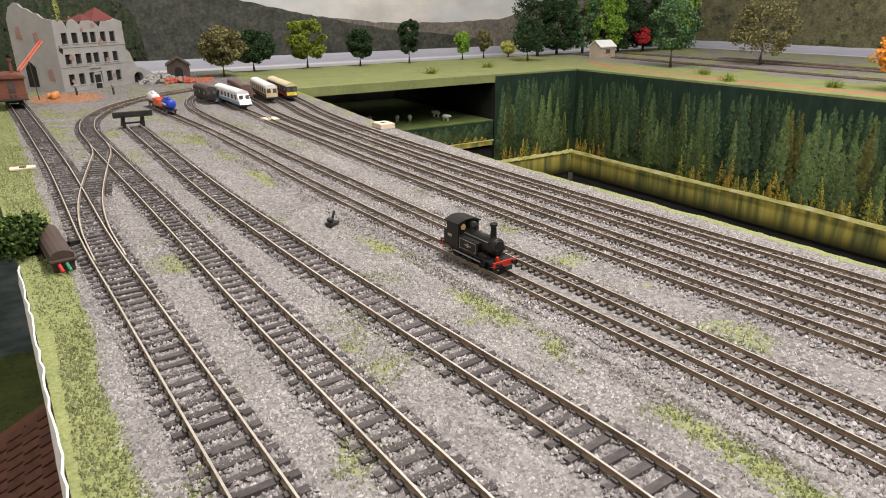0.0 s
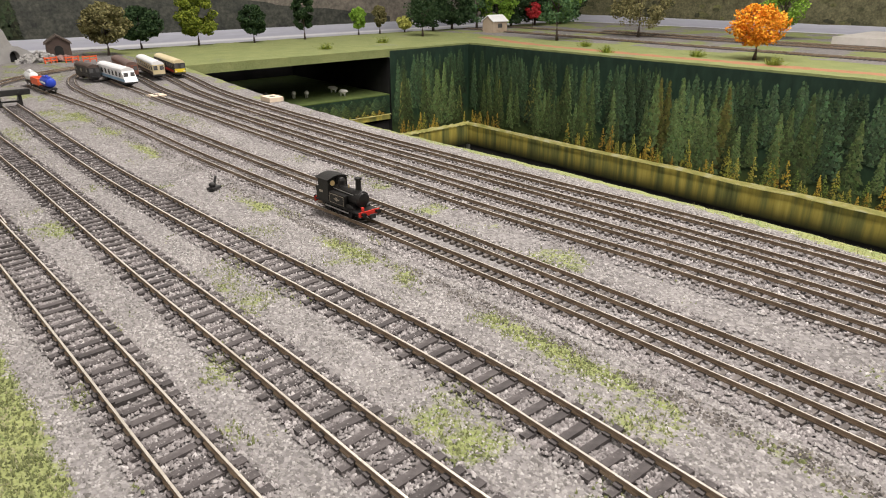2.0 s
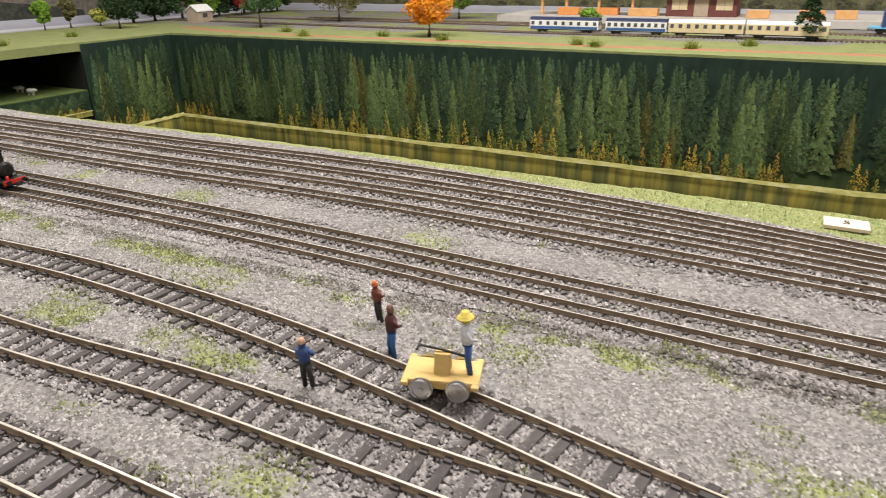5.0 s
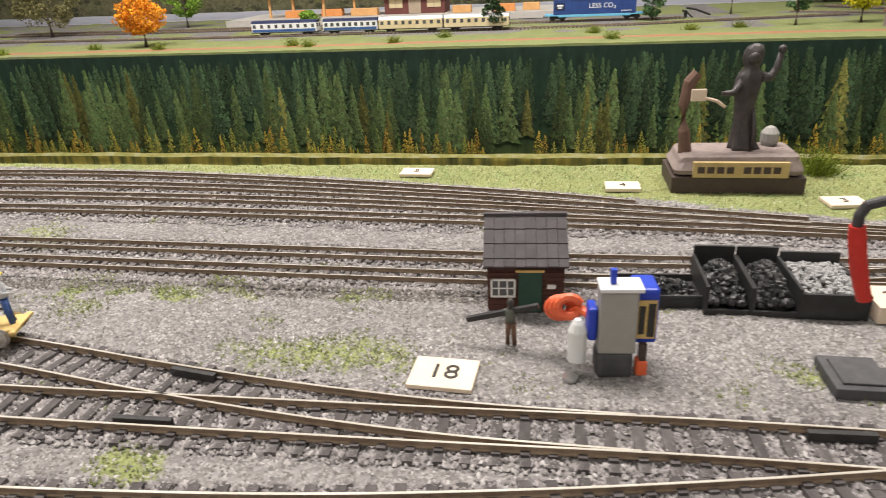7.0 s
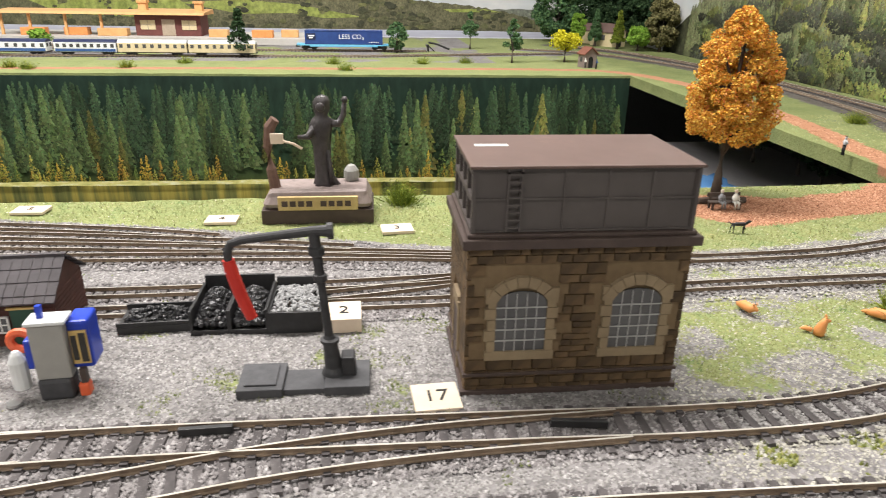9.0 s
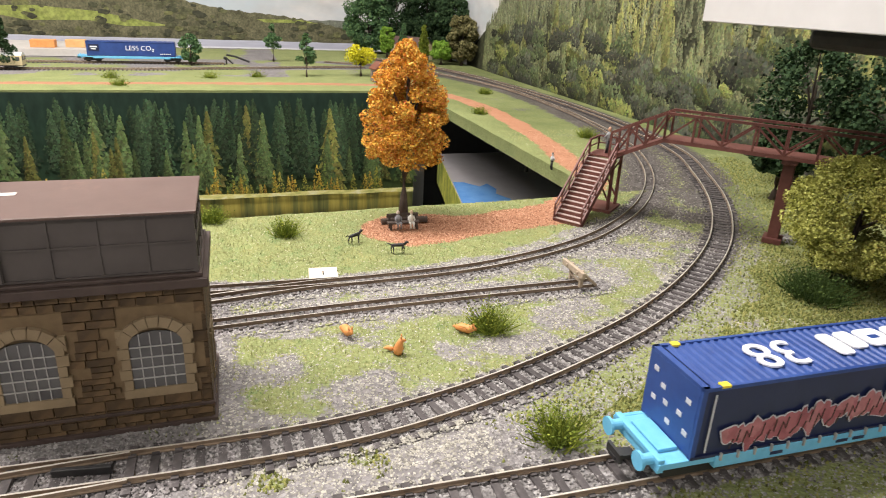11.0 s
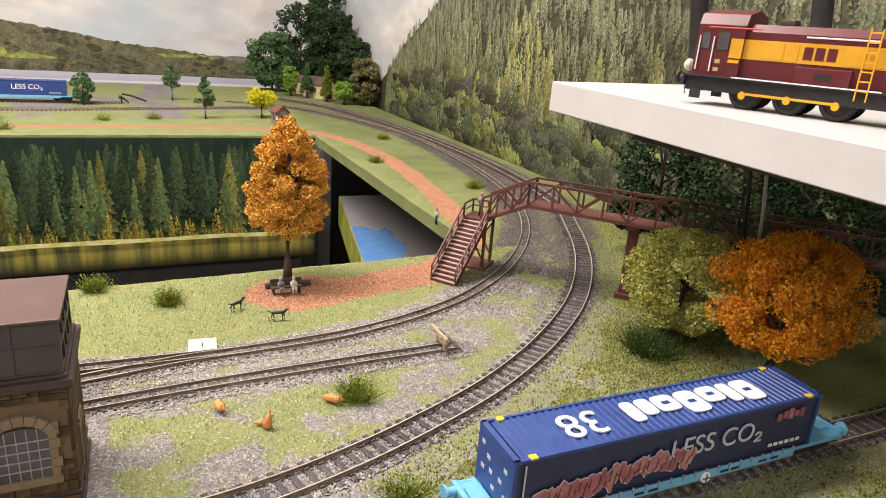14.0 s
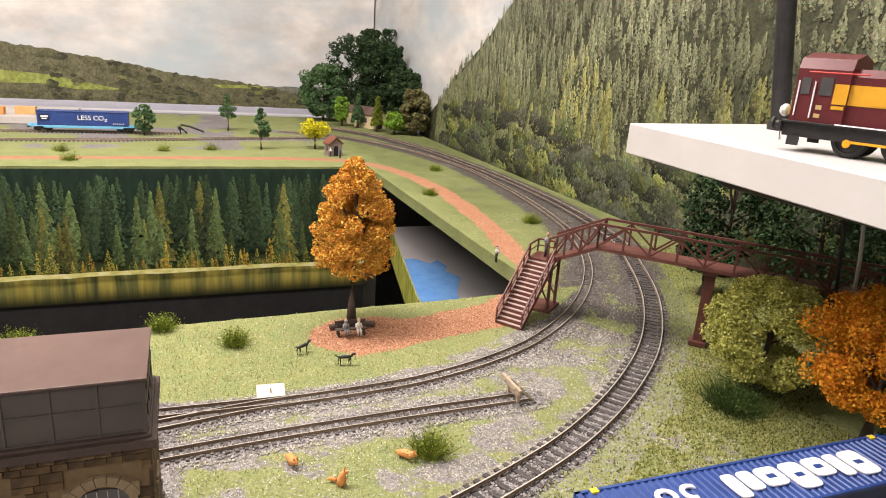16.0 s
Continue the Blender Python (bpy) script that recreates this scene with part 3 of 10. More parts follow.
def ink_material(name):
    """Printed ink: colour laid down per dab."""
    m, nt, b = mat(name, 0.5, 0, 0.3)
    a = nt.nodes.new("ShaderNodeVertexColor")
    a.layer_name = "ink"
    col = mix(nt, 0.35, a.outputs[0], ramp(nt, noise_tex(nt, 420, 3), [(0.3, (0.55, 0.55, 0.55)), (0.7, (1.35, 1.35, 1.3))]), "MULTIPLY")
    nt.links.new(col, b.inputs["Base Color"])
    return m


M_INKED = ink_material("printed_tree_ink")


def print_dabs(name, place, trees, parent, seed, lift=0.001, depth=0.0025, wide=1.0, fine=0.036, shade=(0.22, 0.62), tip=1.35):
    """Printed trees made of small strokes of ink. trees: rows of kind, u, z, height, half width, colour, strokes."""
    rng = np.random.default_rng(seed)
    V, C = [], []
    n = len(trees)
    for i, (kind, u, z, h, w, col, k) in enumerate(trees):
        s = rng.uniform(-1, 1, k)
        if kind == "conifer":
            t = rng.random(k) ** tip
            tier = 0.62 + 0.38 * (1 - (t * 7 + 0.35 * np.abs(s)) % 1.0)
            a = u + s * w * (1.02 - t) ** 0.9 * tier
            b = z + h * (t - 0.05 * np.abs(s) * (1 - t))
            q = h * fine * (1.15 - 0.6 * t) + 0.0005
            shape = ((-1.0, -0.5), (0.9, -0.75), (0.15, 1.3))
            lit = shade[0] + shade[1] * t + 0.80 * rng.random(k) ** 1.6 + 0.22 * np.where(s < 0, 1, -1) * np.abs(s)
        else:
            r = np.sqrt(rng.random(k))
            g = rng.uniform(0, 6.283, k)
            lob = 0.85 + 0.22 * np.sin(3 * g + i)
            a = u + w * r * lob * np.cos(g)
            b = z + h * 0.5 + h * 0.5 * r * lob * np.sin(g)
            q = np.full(k, h * 0.065 + 0.0006)
            shape = ((-1.0, -0.6), (0.9, -0.7), (0.1, 1.0))
            lit = 0.42 + 0.50 * (r * lob * np.sin(g)) + 0.7 * rng.random(k) ** 1.5 - 0.16 * np.cos(g) * r
        d = lift + depth * i / n + 4e-6 * rng.random(k)
        flip = rng.choice((-1.0, 1.0), k)
        jit = rng.uniform(0.7, 1.3, k)
        for x, y in shape:
            V.append(np.stack([a + x * wide * q * flip * jit, b + y * q * jit, d], 1))
        c = np.asarray(col)[None, :] * lit[:, None] * rng.uniform(0.88, 1.12, (k, 3))
        C.append(np.repeat(c, 3, 0))
        V[-3:] = [np.stack(V[-3:], 1).reshape(-1, 3)]
    V, C = np.concatenate(V), np.clip(np.concatenate(C), 0.004, 0.9)
    P3 = np.array([place(*v) for v in V.tolist()])
    me = bpy.data.meshes.new(name)
    me.from_pydata(P3.tolist(), [], np.arange(len(P3)).reshape(-1, 3).tolist())
    at = me.color_attributes.new("ink", "FLOAT_COLOR", "POINT")
    at.data.foreach_set("color", np.concatenate([C, np.ones((len(C), 1))], 1).astype(np.float32).ravel())
    me.materials.append(M_INKED)
    ob = new(name, me)
    ob.parent = parent
    return tagged(ob, kind="stuff")


def sheet(name, place, poly, material, parent, d):
    bm = bmesh.new()
    if len(poly) > 12:
        # a long skyline: a strip down to its foot
        foot = poly[0][1]
        hi = [bm.verts.new(place(u, z, d)) for u, z in poly[1:-1]]
        lo = [bm.verts.new(place(u, foot, d)) for u, z in poly[1:-1]]
        for i in range(len(hi) - 1):
            bm.faces.new((lo[i], lo[i + 1], hi[i + 1], hi[i]))
    else:
        bm.faces.new([bm.verts.new(place(u, z, d)) for u, z in poly])
        bmesh.ops.triangulate(bm, faces=bm.faces[:])
    return part(name, bm, material, parent)


def ridge_line(table, u0, u1, n, rough, rng):
    us = np.linspace(u0, u1, n)
    t = sorted(table)
    zs = np.interp(us, [a for a, _ in t], [b for _, b in t])
    return [(float(u), float(z) + rough * rng.uniform(-1, 1)) for u, z in zip(us, zs)]


def forest_picture(name, place, length, seed, label, top=-0.004):
    """The printed lakeside forest round the well."""
    rng = random.Random(seed)
    t = thing(name, Matrix(), label, "backdrop", "", "structure")
    sheet("print_ground", place, [(0, -0.208), (length, -0.208), (length, top), (0, top)], M_WOOD, t, 0.0)
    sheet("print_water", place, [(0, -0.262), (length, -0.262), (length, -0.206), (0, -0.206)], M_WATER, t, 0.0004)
    trees = []
    for i in range(int(length / 0.0060)):
        h = rng.uniform(0.085, 0.165)
        f = rng.uniform(0.55, 1.5)
        trees.append(("conifer", rng.uniform(0.014, length - 0.014), rng.uniform(-0.175, -0.085), h, h * rng.uniform(0.14, 0.20), (0.046 * f, 0.080 * f, 0.038 * f), 210))
    for i in range(int(length / 0.0165)):
        h = rng.uniform(0.06, 0.155)
        f = rng.uniform(0.55, 1.6)
        c = (0.150, 0.155, 0.042) if rng.random() < 0.15 else (0.080, 0.118, 0.042)
        trees.append(("conifer", rng.uniform(0.014, length - 0.014), rng.uniform(-0.203, -0.165), h, h * rng.uniform(0.15, 0.23), tuple(v * f for v in c), 380))
    trees = [(k, u, z, min(h, top - 0.010 - 0.02 * rng.random() - z), w, cc, m) for k, u, z, h, w, cc, m in sorted(trees, key=lambda s: -s[2])]
    for i in range(int(length / 0.0075)):
        u = rng.uniform(0.014, length - 0.014)
        if vnoise(u, 0.0, 9, seed) > 0.30:
            h = rng.choice((0.014, 0.020, 0.026, 0.036, 0.052)) * rng.uniform(0.7, 1.2)
            trees.append(("conifer", u, -0.204, h, h * rng.uniform(0.22, 0.36), rng.choice(((0.48, 0.35, 0.05), (0.36, 0.24, 0.04), (0.28, 0.28, 0.05), (0.14, 0.19, 0.045), (0.36, 0.34, 0.07))), 80))
    print_dabs("print_conifer", place, trees, t, seed, fine=0.024, shade=(0.30, 0.50), tip=1.05)
    low, up = ridge_line([(0, -0.209), (length, -0.209)], 0, length, 40, 0.0015, rng), ridge_line([(0, -0.2005), (length, -0.2005)], 0, length, 40, 0.0015, rng)
    bm = bmesh.new()
    lo = [bm.verts.new(place(u, z, 0.0046)) for u, z in low]
    hi = [bm.verts.new(place(u, z, 0.0046)) for u, z in up]
    for i in range(39):
        bm.faces.new((lo[i], lo[i + 1], hi[i + 1], hi[i]))
    part("print_shore", bm, M_SHORE, t)
    return t


forest_picture("backdrop_well_east", lambda u, z, d: (1.2095 - d, -0.528 + u, z), 2.228, 5, "printed forest and lake picture lining the well")
forest_picture("backdrop_well_north", lambda u, z, d: (0.96 + u, 1.699 - d, z), 0.2492, 6, "printed forest picture on the well's end")
# Added black sheets stand for the dark inside the well and under boards.
slab("well_shade_sheet_east", 1.211, 1.219, -0.5, 1.69, -1.0, -0.02, M_DARK, "added black sheet behind the picture, for the darkness of the well", "panel")
slab("well_shade_sheet_north", 0.961, 1.205, 1.7005, 1.708, -1.0, -0.02, M_DARK, "added black sheet behind the picture, for the darkness of the well", "panel")
slab("well_back_north", 0.40, 1.21, 2.19, 2.198, -1.0, -0.02, M_DARK, "added black sheet for the darkness behind the lower deck", "panel")
slab("well_side_north", 0.9605, 0.967, 1.7085, 2.185, -1.0, -0.02, M_DARK, "added black sheet for the darkness beside the lower deck", "panel")
slab("well_front_north", 0.42, 0.96, 1.712, 1.718, -1.0, -0.17, M_DARK, "added black sheet for the darkness under the lower deck", "panel")
slab("well_back_south", 0.47, 2.1, -0.82, -0.812, -1.0, -0.02, M_DARK, "added black sheet for the darkness behind the lower deck", "panel")
slab("well_side_west", 0.33, 0.338, -0.8, 2.19, -1.0, -0.02, M_DARK, "added black sheet for the darkness under the yard board", "panel")


# lower decks in the well
def lower_deck_south():
    t = thing("lower_deck_south", Matrix(), "grey painted lower deck with a blue painted lake", "deck", "", "structure")
    bm = bmesh.new()
    prism(bm, [(0.40, -0.468), (0.79, -0.501), (1.205, -0.580), (1.205, -0.81), (0.40, -0.81)], -0.145, -0.130, "z")
    part("deck_board", bm, M_GREYPAINT, t)
    rng = random.Random(4)
    edge = [(0.60, -0.487), (0.79, -0.5025), (0.985, -0.541)]
    shore = [(0.985, -0.560), (0.955, -0.580), (0.968, -0.600), (0.925, -0.604), (0.90, -0.592), (0.865, -0.606), (0.83, -0.585), (0.785, -0.566), (0.74, -0.572), (0.68, -0.555), (0.62, -0.540)]
    bm = bmesh.new()
    bm.faces.new([bm.verts.new((x + rng.uniform(-0.006, 0.006) * (i > 2), y, -0.1296)) for i, (x, y) in enumerate(edge + shore)])
    bmesh.ops.triangulate(bm, faces=bm.faces[:])
    part("painted_lake", bm, M_BLUEPAINT, t, "glossy blue painted lake")
    bm = bmesh.new()
    prism(bm, [(0.40, -0.4665), (0.79, -0.4995), (1.20, -0.5785), (1.20, -0.5797), (0.79, -0.5007), (0.40, -0.4677)], -0.19, -0.1285, "z")
    part("lake_picture", bm, printed("printed_bank", lambda nt, co: ramp(nt, stretched(nt, co, 1, 1, 0.3, 60), [(0.3, (0.05, 0.09, 0.02)), (0.5, (0.28, 0.30, 0.05)), (0.7, (0.55, 0.50, 0.10))])), t)


lower_deck_south()
slab("lower_deck_north", 0.46, 0.96, 1.705, 2.18, -0.118, -0.104, surface("lower_grass", (0.04, 0.07, 0.015), (0.12, 0.16, 0.04), 200, 0.95), "green lower deck inside the well", "deck")
forest_picture("backdrop_lower_deck", lambda u, z, d: (0.70 + u, 1.703 - d, z * 0.22 - 0.105), 0.258, 9, "printed strip under the lower deck")


# the large backdrops on the walls
def east_backdrop():
    P = lambda u, z, d: (2.36 - d, u, z)
    rng = random.Random(21)
    t = thing("backdrop_east", Matrix(), "printed backdrop of cloudy sky, wooded hills and a lake", "backdrop", "", "structure")
    sheet("print_sky", P, [(-0.84, -0.12), (2.48, -0.12), (2.48, 0.78), (-0.84, 0.78)], M_SKY, t, 0.0)
    far = ridge_line([(-0.84, 0.08), (-0.55, 0.085), (-0.40, 0.080), (-0.25, 0.06), (0.2, 0.02)], -0.84, 0.2, 40, 0.0025, rng)
    sheet("print_far_hill", P, [(-0.84, -0.02)] + far + [(0.2, -0.02)], M_RIDGE_FAR, t, 0.0006)
    top = [(-0.64, 0.03), (-0.55, 0.062), (-0.42, 0.085), (-0.31, 0.097), (-0.15, 0.11), (0.03, 0.142), (0.2, 0.165), (0.36, 0.182), (0.6, 0.20), (0.9, 0.20), (1.2, 0.24), (1.6, 0.30), (2.0, 0.26), (2.48, 0.3)]
    near = ridge_line(top, -0.64, 2.48, 260, 0.0035, rng)
    sheet("print_hill", P, [(-0.64, -0.02)] + near + [(2.48, -0.02)], M_RIDGE, t, 0.0012)
    for k, f in enumerate(([(0.0, 0.05), (0.14, 0.045), (0.25, 0.06), (0.42, 0.055), (0.62, 0.09), (0.40, 0.10), (0.22, 0.088), (0.08, 0.062)],
                           [(-0.48, 0.072), (-0.30, 0.070), (-0.27, 0.08), (-0.42, 0.082)], [(0.55, 0.05), (0.75, 0.04), (1.0, 0.05), (1.1, 0.09), (0.85, 0.12), (0.62, 0.10)])):
        sheet("print_field", P, f, M_FIELD, t, 0.0018 + 0.0002 * k)
    spots = [(rng.uniform(-0.60, 2.4), 0, 0, 0) for _ in range(900)]
    hh = lambda u: np.interp(u, [a for a, _ in top], [b for _, b in top])
    sp = []
    for u, *_ in spots:
        z = rng.uniform(-0.012, 0.9 * hh(u))
        if vnoise(u, z, 14, 3) > 0.45 or z < 0.02:
            s = rng.uniform(0.008, 0.02)
            sp.append((u, z, s, s * rng.uniform(0.6, 1.1)))
    a = printed_trees("print_trees", P, sorted(sp, key=lambda s: -s[1]), M_BROADLEAF, rng, "leafy", 0.002)
    a.parent = t
    sheet("print_lake", P, [(-0.84, -0.10)] + ridge_line([(-0.84, 0.008), (2.48, 0.014)], -0.84, 2.48, 60, 0.001, rng) + [(2.48, -0.10)], M_LAKE, t, 0.0046)


def north_backdrop():
    P = lambda u, z, d: (u, 2.44 - d, z)
    rng = random.Random(22)
    t = thing("backdrop_north", Matrix(), "printed backdrop of blue sky, grey mountains and a lake", "backdrop", "", "structure")
    sheet("print_sky", P, [(-0.9, -0.15), (2.36, -0.15), (2.36, 0.8), (-0.9, 0.8)], M_SKY, t, 0.0)
    sheet("print_pale_mountain", P, [(0.6, -0.05)] + ridge_line([(0.6, 0.12), (0.8, 0.125), (1.05, 0.10), (1.3, 0.095), (1.55, 0.105), (1.75, 0.17), (1.95, 0.22), (2.36, 0.25)], 0.6, 2.36, 70, 0.002, rng) + [(2.36, -0.05)], M_MOUNT_B, t, 0.0008)
    sheet("print_mountain", P, [(-0.9, -0.05)] + ridge_line([(-0.9, 0.5), (-0.2, 0.42), (0.2, 0.30), (0.45, 0.20), (0.62, 0.165), (0.72, 0.145), (0.82, 0.125), (0.95, 0.10), (1.1, 0.075), (1.3, 0.06), (1.5, 0.03)], -0.9, 1.5, 110, 0.002, rng) + [(1.5, -0.05)], M_MOUNT, t, 0.0016)
    sp = []
    for i in range(300):
        u = rng.uniform(-0.88, 0.33)
        h = rng.uniform(0.06, 0.16)
        sp.append((u, rng.uniform(-0.02, 0.10) + max(0, 0.10 - u) * rng.uniform(0, 0.6), h, h * rng.uniform(0.14, 0.22)))
    trees = [("conifer", u, z, h, w, (0.30, 0.32, 0.09) if 0.14 < u < 0.30 and i % 5 == 0 else (0.042, 0.058, 0.028), 160) for i, (u, z, h, w) in enumerate(sorted(sp, key=lambda s: -s[1]))]
    print_dabs("print_conifer", P, trees, t, 22, 0.002)
    sheet("print_lake", P, [(0.30, -0.10), (2.36, -0.10), (2.36, 0.012), (0.30, 0.014)], M_LAKE, t, 0.0046)


def south_backdrop():
    P = lambda u, z, d: (u, -0.845 + d, z)
    rng = random.Random(23)
    t = thing("backdrop_south", Matrix(), "printed backdrop of a conifer hillside under a pale sky", "backdrop", "", "structure")
    sheet("print_sky", P, [(-1.6, -0.05), (2.36, -0.05), (2.36, 0.8), (-1.6, 0.8)], M_SKY, t, 0.0)
    top = [(-1.6, 0.72), (0.2, 0.66), (0.8, 0.54), (1.06, 0.455), (1.228, 0.362), (1.371, 0.268), (1.45, 0.225), (1.54, 0.185), (1.62, 0.12), (1.80, 0.03)]
    sheet("print_hillside", P, [(-1.6, -0.03)] + ridge_line(top, -1.6, 1.8, 170, 0.004, rng) + [(1.8, -0.03)], printed("printed_hill_floor", lambda nt, co: build_ridge(nt, co, (0.030, 0.033, 0.022), (0.085, 0.090, 0.052), 60)), t, 0.0006)
    hh = lambda u: np.interp(u, [a for a, _ in top], [b for _, b in top])
    trees = []
    for i in range(4800):
        u = rng.uniform(-0.35, 1.66)
        z = rng.uniform(0.05, 1.0) * hh(u) - 0.025
        h = rng.uniform(0.024, 0.044) * (1.2 - 0.4 * z)
        f = rng.uniform(0.7, 1.2) * (0.70 + 0.60 * vnoise(u, z, 8, 5))
        haze = min(1.0, max(0.0, z / 0.45))
        col = (0.160 + 0.050 * haze, 0.178 + 0.045 * haze, 0.088 + 0.055 * haze)
        if vnoise(u, z, 5, 9) > 0.70 and rng.random() < 0.5 and z < 0.30:
            col = (0.24, 0.245, 0.09)
        trees.append(("conifer", u, z, h, h * rng.uniform(0.26, 0.36), tuple(v * f for v in col), 75))
    for i in range(110):
        u = rng.uniform(-0.30, 1.45)
        h = rng.uniform(0.06, 0.115)
        f = rng.uniform(0.6, 1.2)
        col = (0.24, 0.25, 0.085) if rng.random() < 0.22 else (0.16, 0.18, 0.085)
        trees.append(("conifer", u, rng.uniform(0.0, 0.12), h, h * rng.uniform(0.24, 0.34), tuple(v * f for v in col), 330))
    trees.sort(key=lambda s: -s[2])
    low = []
    for i in range(300):
        u = rng.uniform(-0.30, 1.62)
        top_ = 0.035 + 0.10 * vnoise(u, 0.0, 7, 4)
        z = rng.uniform(-0.045, top_)
        r = rng.uniform(0.012, 0.027)
        f = rng.uniform(0.30, 1.05)
        col = (0.25, 0.28, 0.085) if rng.random() < 0.14 else (0.112, 0.122, 0.085) if rng.random() < 0.6 else (0.13, 0.165, 0.075)
        low.append(("leafy", u, z, r * 1.9, r * 1.7, tuple(v * f for v in col), 190))
    trees += sorted(low, key=lambda s: -s[2])
    print_dabs("print_conifer", P, trees, t, 23, 0.001, 0.0018, 1.0, 0.040, (0.16, 0.85), 0.85)


east_backdrop()
north_backdrop()
south_backdrop()


# ---------------------------------------------------------------- tracks
def rail_mesh(line, off, w, h, z0):
    """One rail: a foot, a web and a head, swept along a line at an offset."""
    prof = [(-w * 0.9, 0), (w * 0.9, 0), (w * 0.9, h * 0.16), (w * 0.3, h * 0.3), (w * 0.3, h * 0.62), (w * 0.5, h * 0.72), (w * 0.5, h * 0.96), (w * 0.36, h), (-w * 0.36, h), (-w * 0.5, h * 0.96), (-w * 0.5, h * 0.72), (-w * 0.3, h * 0.62), (-w * 0.3, h * 0.3), (-w * 0.9, h * 0.16)]
    n, k = len(line), len(prof)
    verts = []
    for x, y, dx, dy in line:
        for a, z in prof:
            verts.append((x + (off + a) * dy, y - (off + a) * dx, z0 + z))
    faces, idx = [], []
    for i in range(n - 1):
        for j in range(k):
            q = (j + 1) % k
            faces.append((i * k + j, i * k + q, (i + 1) * k + q, (i + 1) * k + j))
            idx.append(1 if 6 <= j <= 8 else 0)
    faces += [tuple(range(k))[::-1], tuple((n - 1) * k + j for j in range(k))]
    idx += [0, 0]
    me = bpy.data.meshes.new("rail")
    me.from_pydata(verts, [], faces)
    me.materials.append(M_RAIL_SIDE)
    me.materials.append(M_RAIL_TOP)
    me.polygons.foreach_set("material_index", idx)
    return me


def sleeper_mesh(name, l, w, h, material, chairs=()):
    bm = bmesh.new()
    box(bm, -l / 2, l / 2, -w / 2, w / 2, -h, 0)
    for v in bm.verts:
        if v.co.z > -h / 2:
            v.co.x *= 0.985
            v.co.y *= 0.86
    for g in chairs:
        for q in (-1, 1):
            box(bm, q * g / 2 - 0.0022, q * g / 2 + 0.0022, -w * 0.36, w * 0.36, -0.0002, 0.0008)
    me = bpy.data.meshes.new(name)
    bm.to_mesh(me)
    bm.free()
    me.materials.append(material)
    return me


SLEEPER_OO = sleeper_mesh("sleeper", 0.030, 0.0040, 0.0022, M_SLEEPER, (0.0172,))
SLEEPER_N = sleeper_mesh("sleeper", 0.0170, 0.0027, 0.0016, M_SLEEPER_N)


def track(name, pts, label, gauge, pitch, sleeper, rail_w, rail_h, top, near, skip=None):
    """A run of track: two rails on sleepers. near: the stretch of y whose sleepers are parts of their own."""
    t = thing(name, Matrix(), label, "railway track", "model railway tracks")
    line = smooth_line(pts, 0.006)
    for s in (-1, 1):
        me = rail_mesh(line, s * gauge / 2, rail_w, rail_h, top)
        r = new("rail", me)
        r.parent = t
    steps = smooth_line(pts, pitch)
    rest = []
    count = 0
    for i, (x, y, dx, dy) in enumerate(steps):
        if skip is not None and skip(x, y):
            continue
        a = math.atan2(-dx, dy) + random.uniform(-0.03, 0.03)
        m = Matrix.Translation((x + random.uniform(-0.0003, 0.0003), y, top + random.uniform(-0.0003, 0.0001))) @ Matrix.Rotation(a, 4, "Z")
        if near[0] < y < near[1] and x < 0.9 and count < 295:
            s = new("sleeper", sleeper)
            s.matrix_basis = m
            s.parent = t
            count += 1
        else:
            rest.append(m)
    if rest:
        src = [v.co.copy() for v in sleeper.vertices]
        fs = [tuple(p.vertices) for p in sleeper.polygons]
        vs, ff = [], []
        for m in rest:
            b = len(vs)
            vs += [tuple(m @ c) for c in src]
            ff += [tuple(b + i for i in f) for f in fs]
        me = bpy.data.meshes.new("sleepers")
        me.from_pydata(vs, [], ff)
        me.materials.append(sleeper.materials[0])
        o = new("sleeper_run", me)
        o.parent = t
        tagged(o, kind="stuff")
    return t


def near_line(pts, r):
    q = smooth_line(pts, 0.004)[:, :2]
    return lambda x, y: float(((q - np.array((x, y))) ** 2).sum(1).min()) < r * r


OO = dict(gauge=0.0172, pitch=0.0088, sleeper=SLEEPER_OO, rail_w=0.00095, rail_h=0.0026, top=0.0016)
NN = dict(gauge=0.0094, pitch=0.0056, sleeper=SLEEPER_N, rail_w=0.00065, rail_h=0.0021, top=0.0014)
track("railway_track", OO_T2, "weathered model track with brown rails curving round the layout", near=(-0.74, 1.2), **OO)
track("railway_track", OO_T1, "weathered model track with brown rails through a crossover", near=(-0.2, 1.8), skip=near_line(OO_T2, 0.011), **OO)
track("railway_track", OO_T3, "weathered model siding ending at a buffer stop", near=(0.1, 1.4), skip=near_line(OO_T2, 0.011), **OO)
track("railway_track", OO_T0, "weathered model siding under the container wagon", near=(-0.7, 0.2), **OO)
track("railway_track", OO_CROSS, "short curved model crossover between two tracks", near=(0.8, 1.4), skip=lambda x, y: near_line(OO_T1, 0.012)(x, y) or near_line(OO_T2, 0.010)(x, y), **OO)
for pts, lab in ((N_1, "narrow small-scale track on low ballast"), (N_2, "small-scale main track curving under the footbridge"), (N_X, "small-scale crossover between two yard tracks"), (N_3, "small-scale yard track with brown rails"),
                 (N_4, "small-scale yard track with brown rails"), (N_5, "small-scale yard track with brown rails"), (N_6, "small-scale yard track beside the grass verge")):
    track("small_railway_track", pts, lab, near=(-0.7, 0.95), **NN)
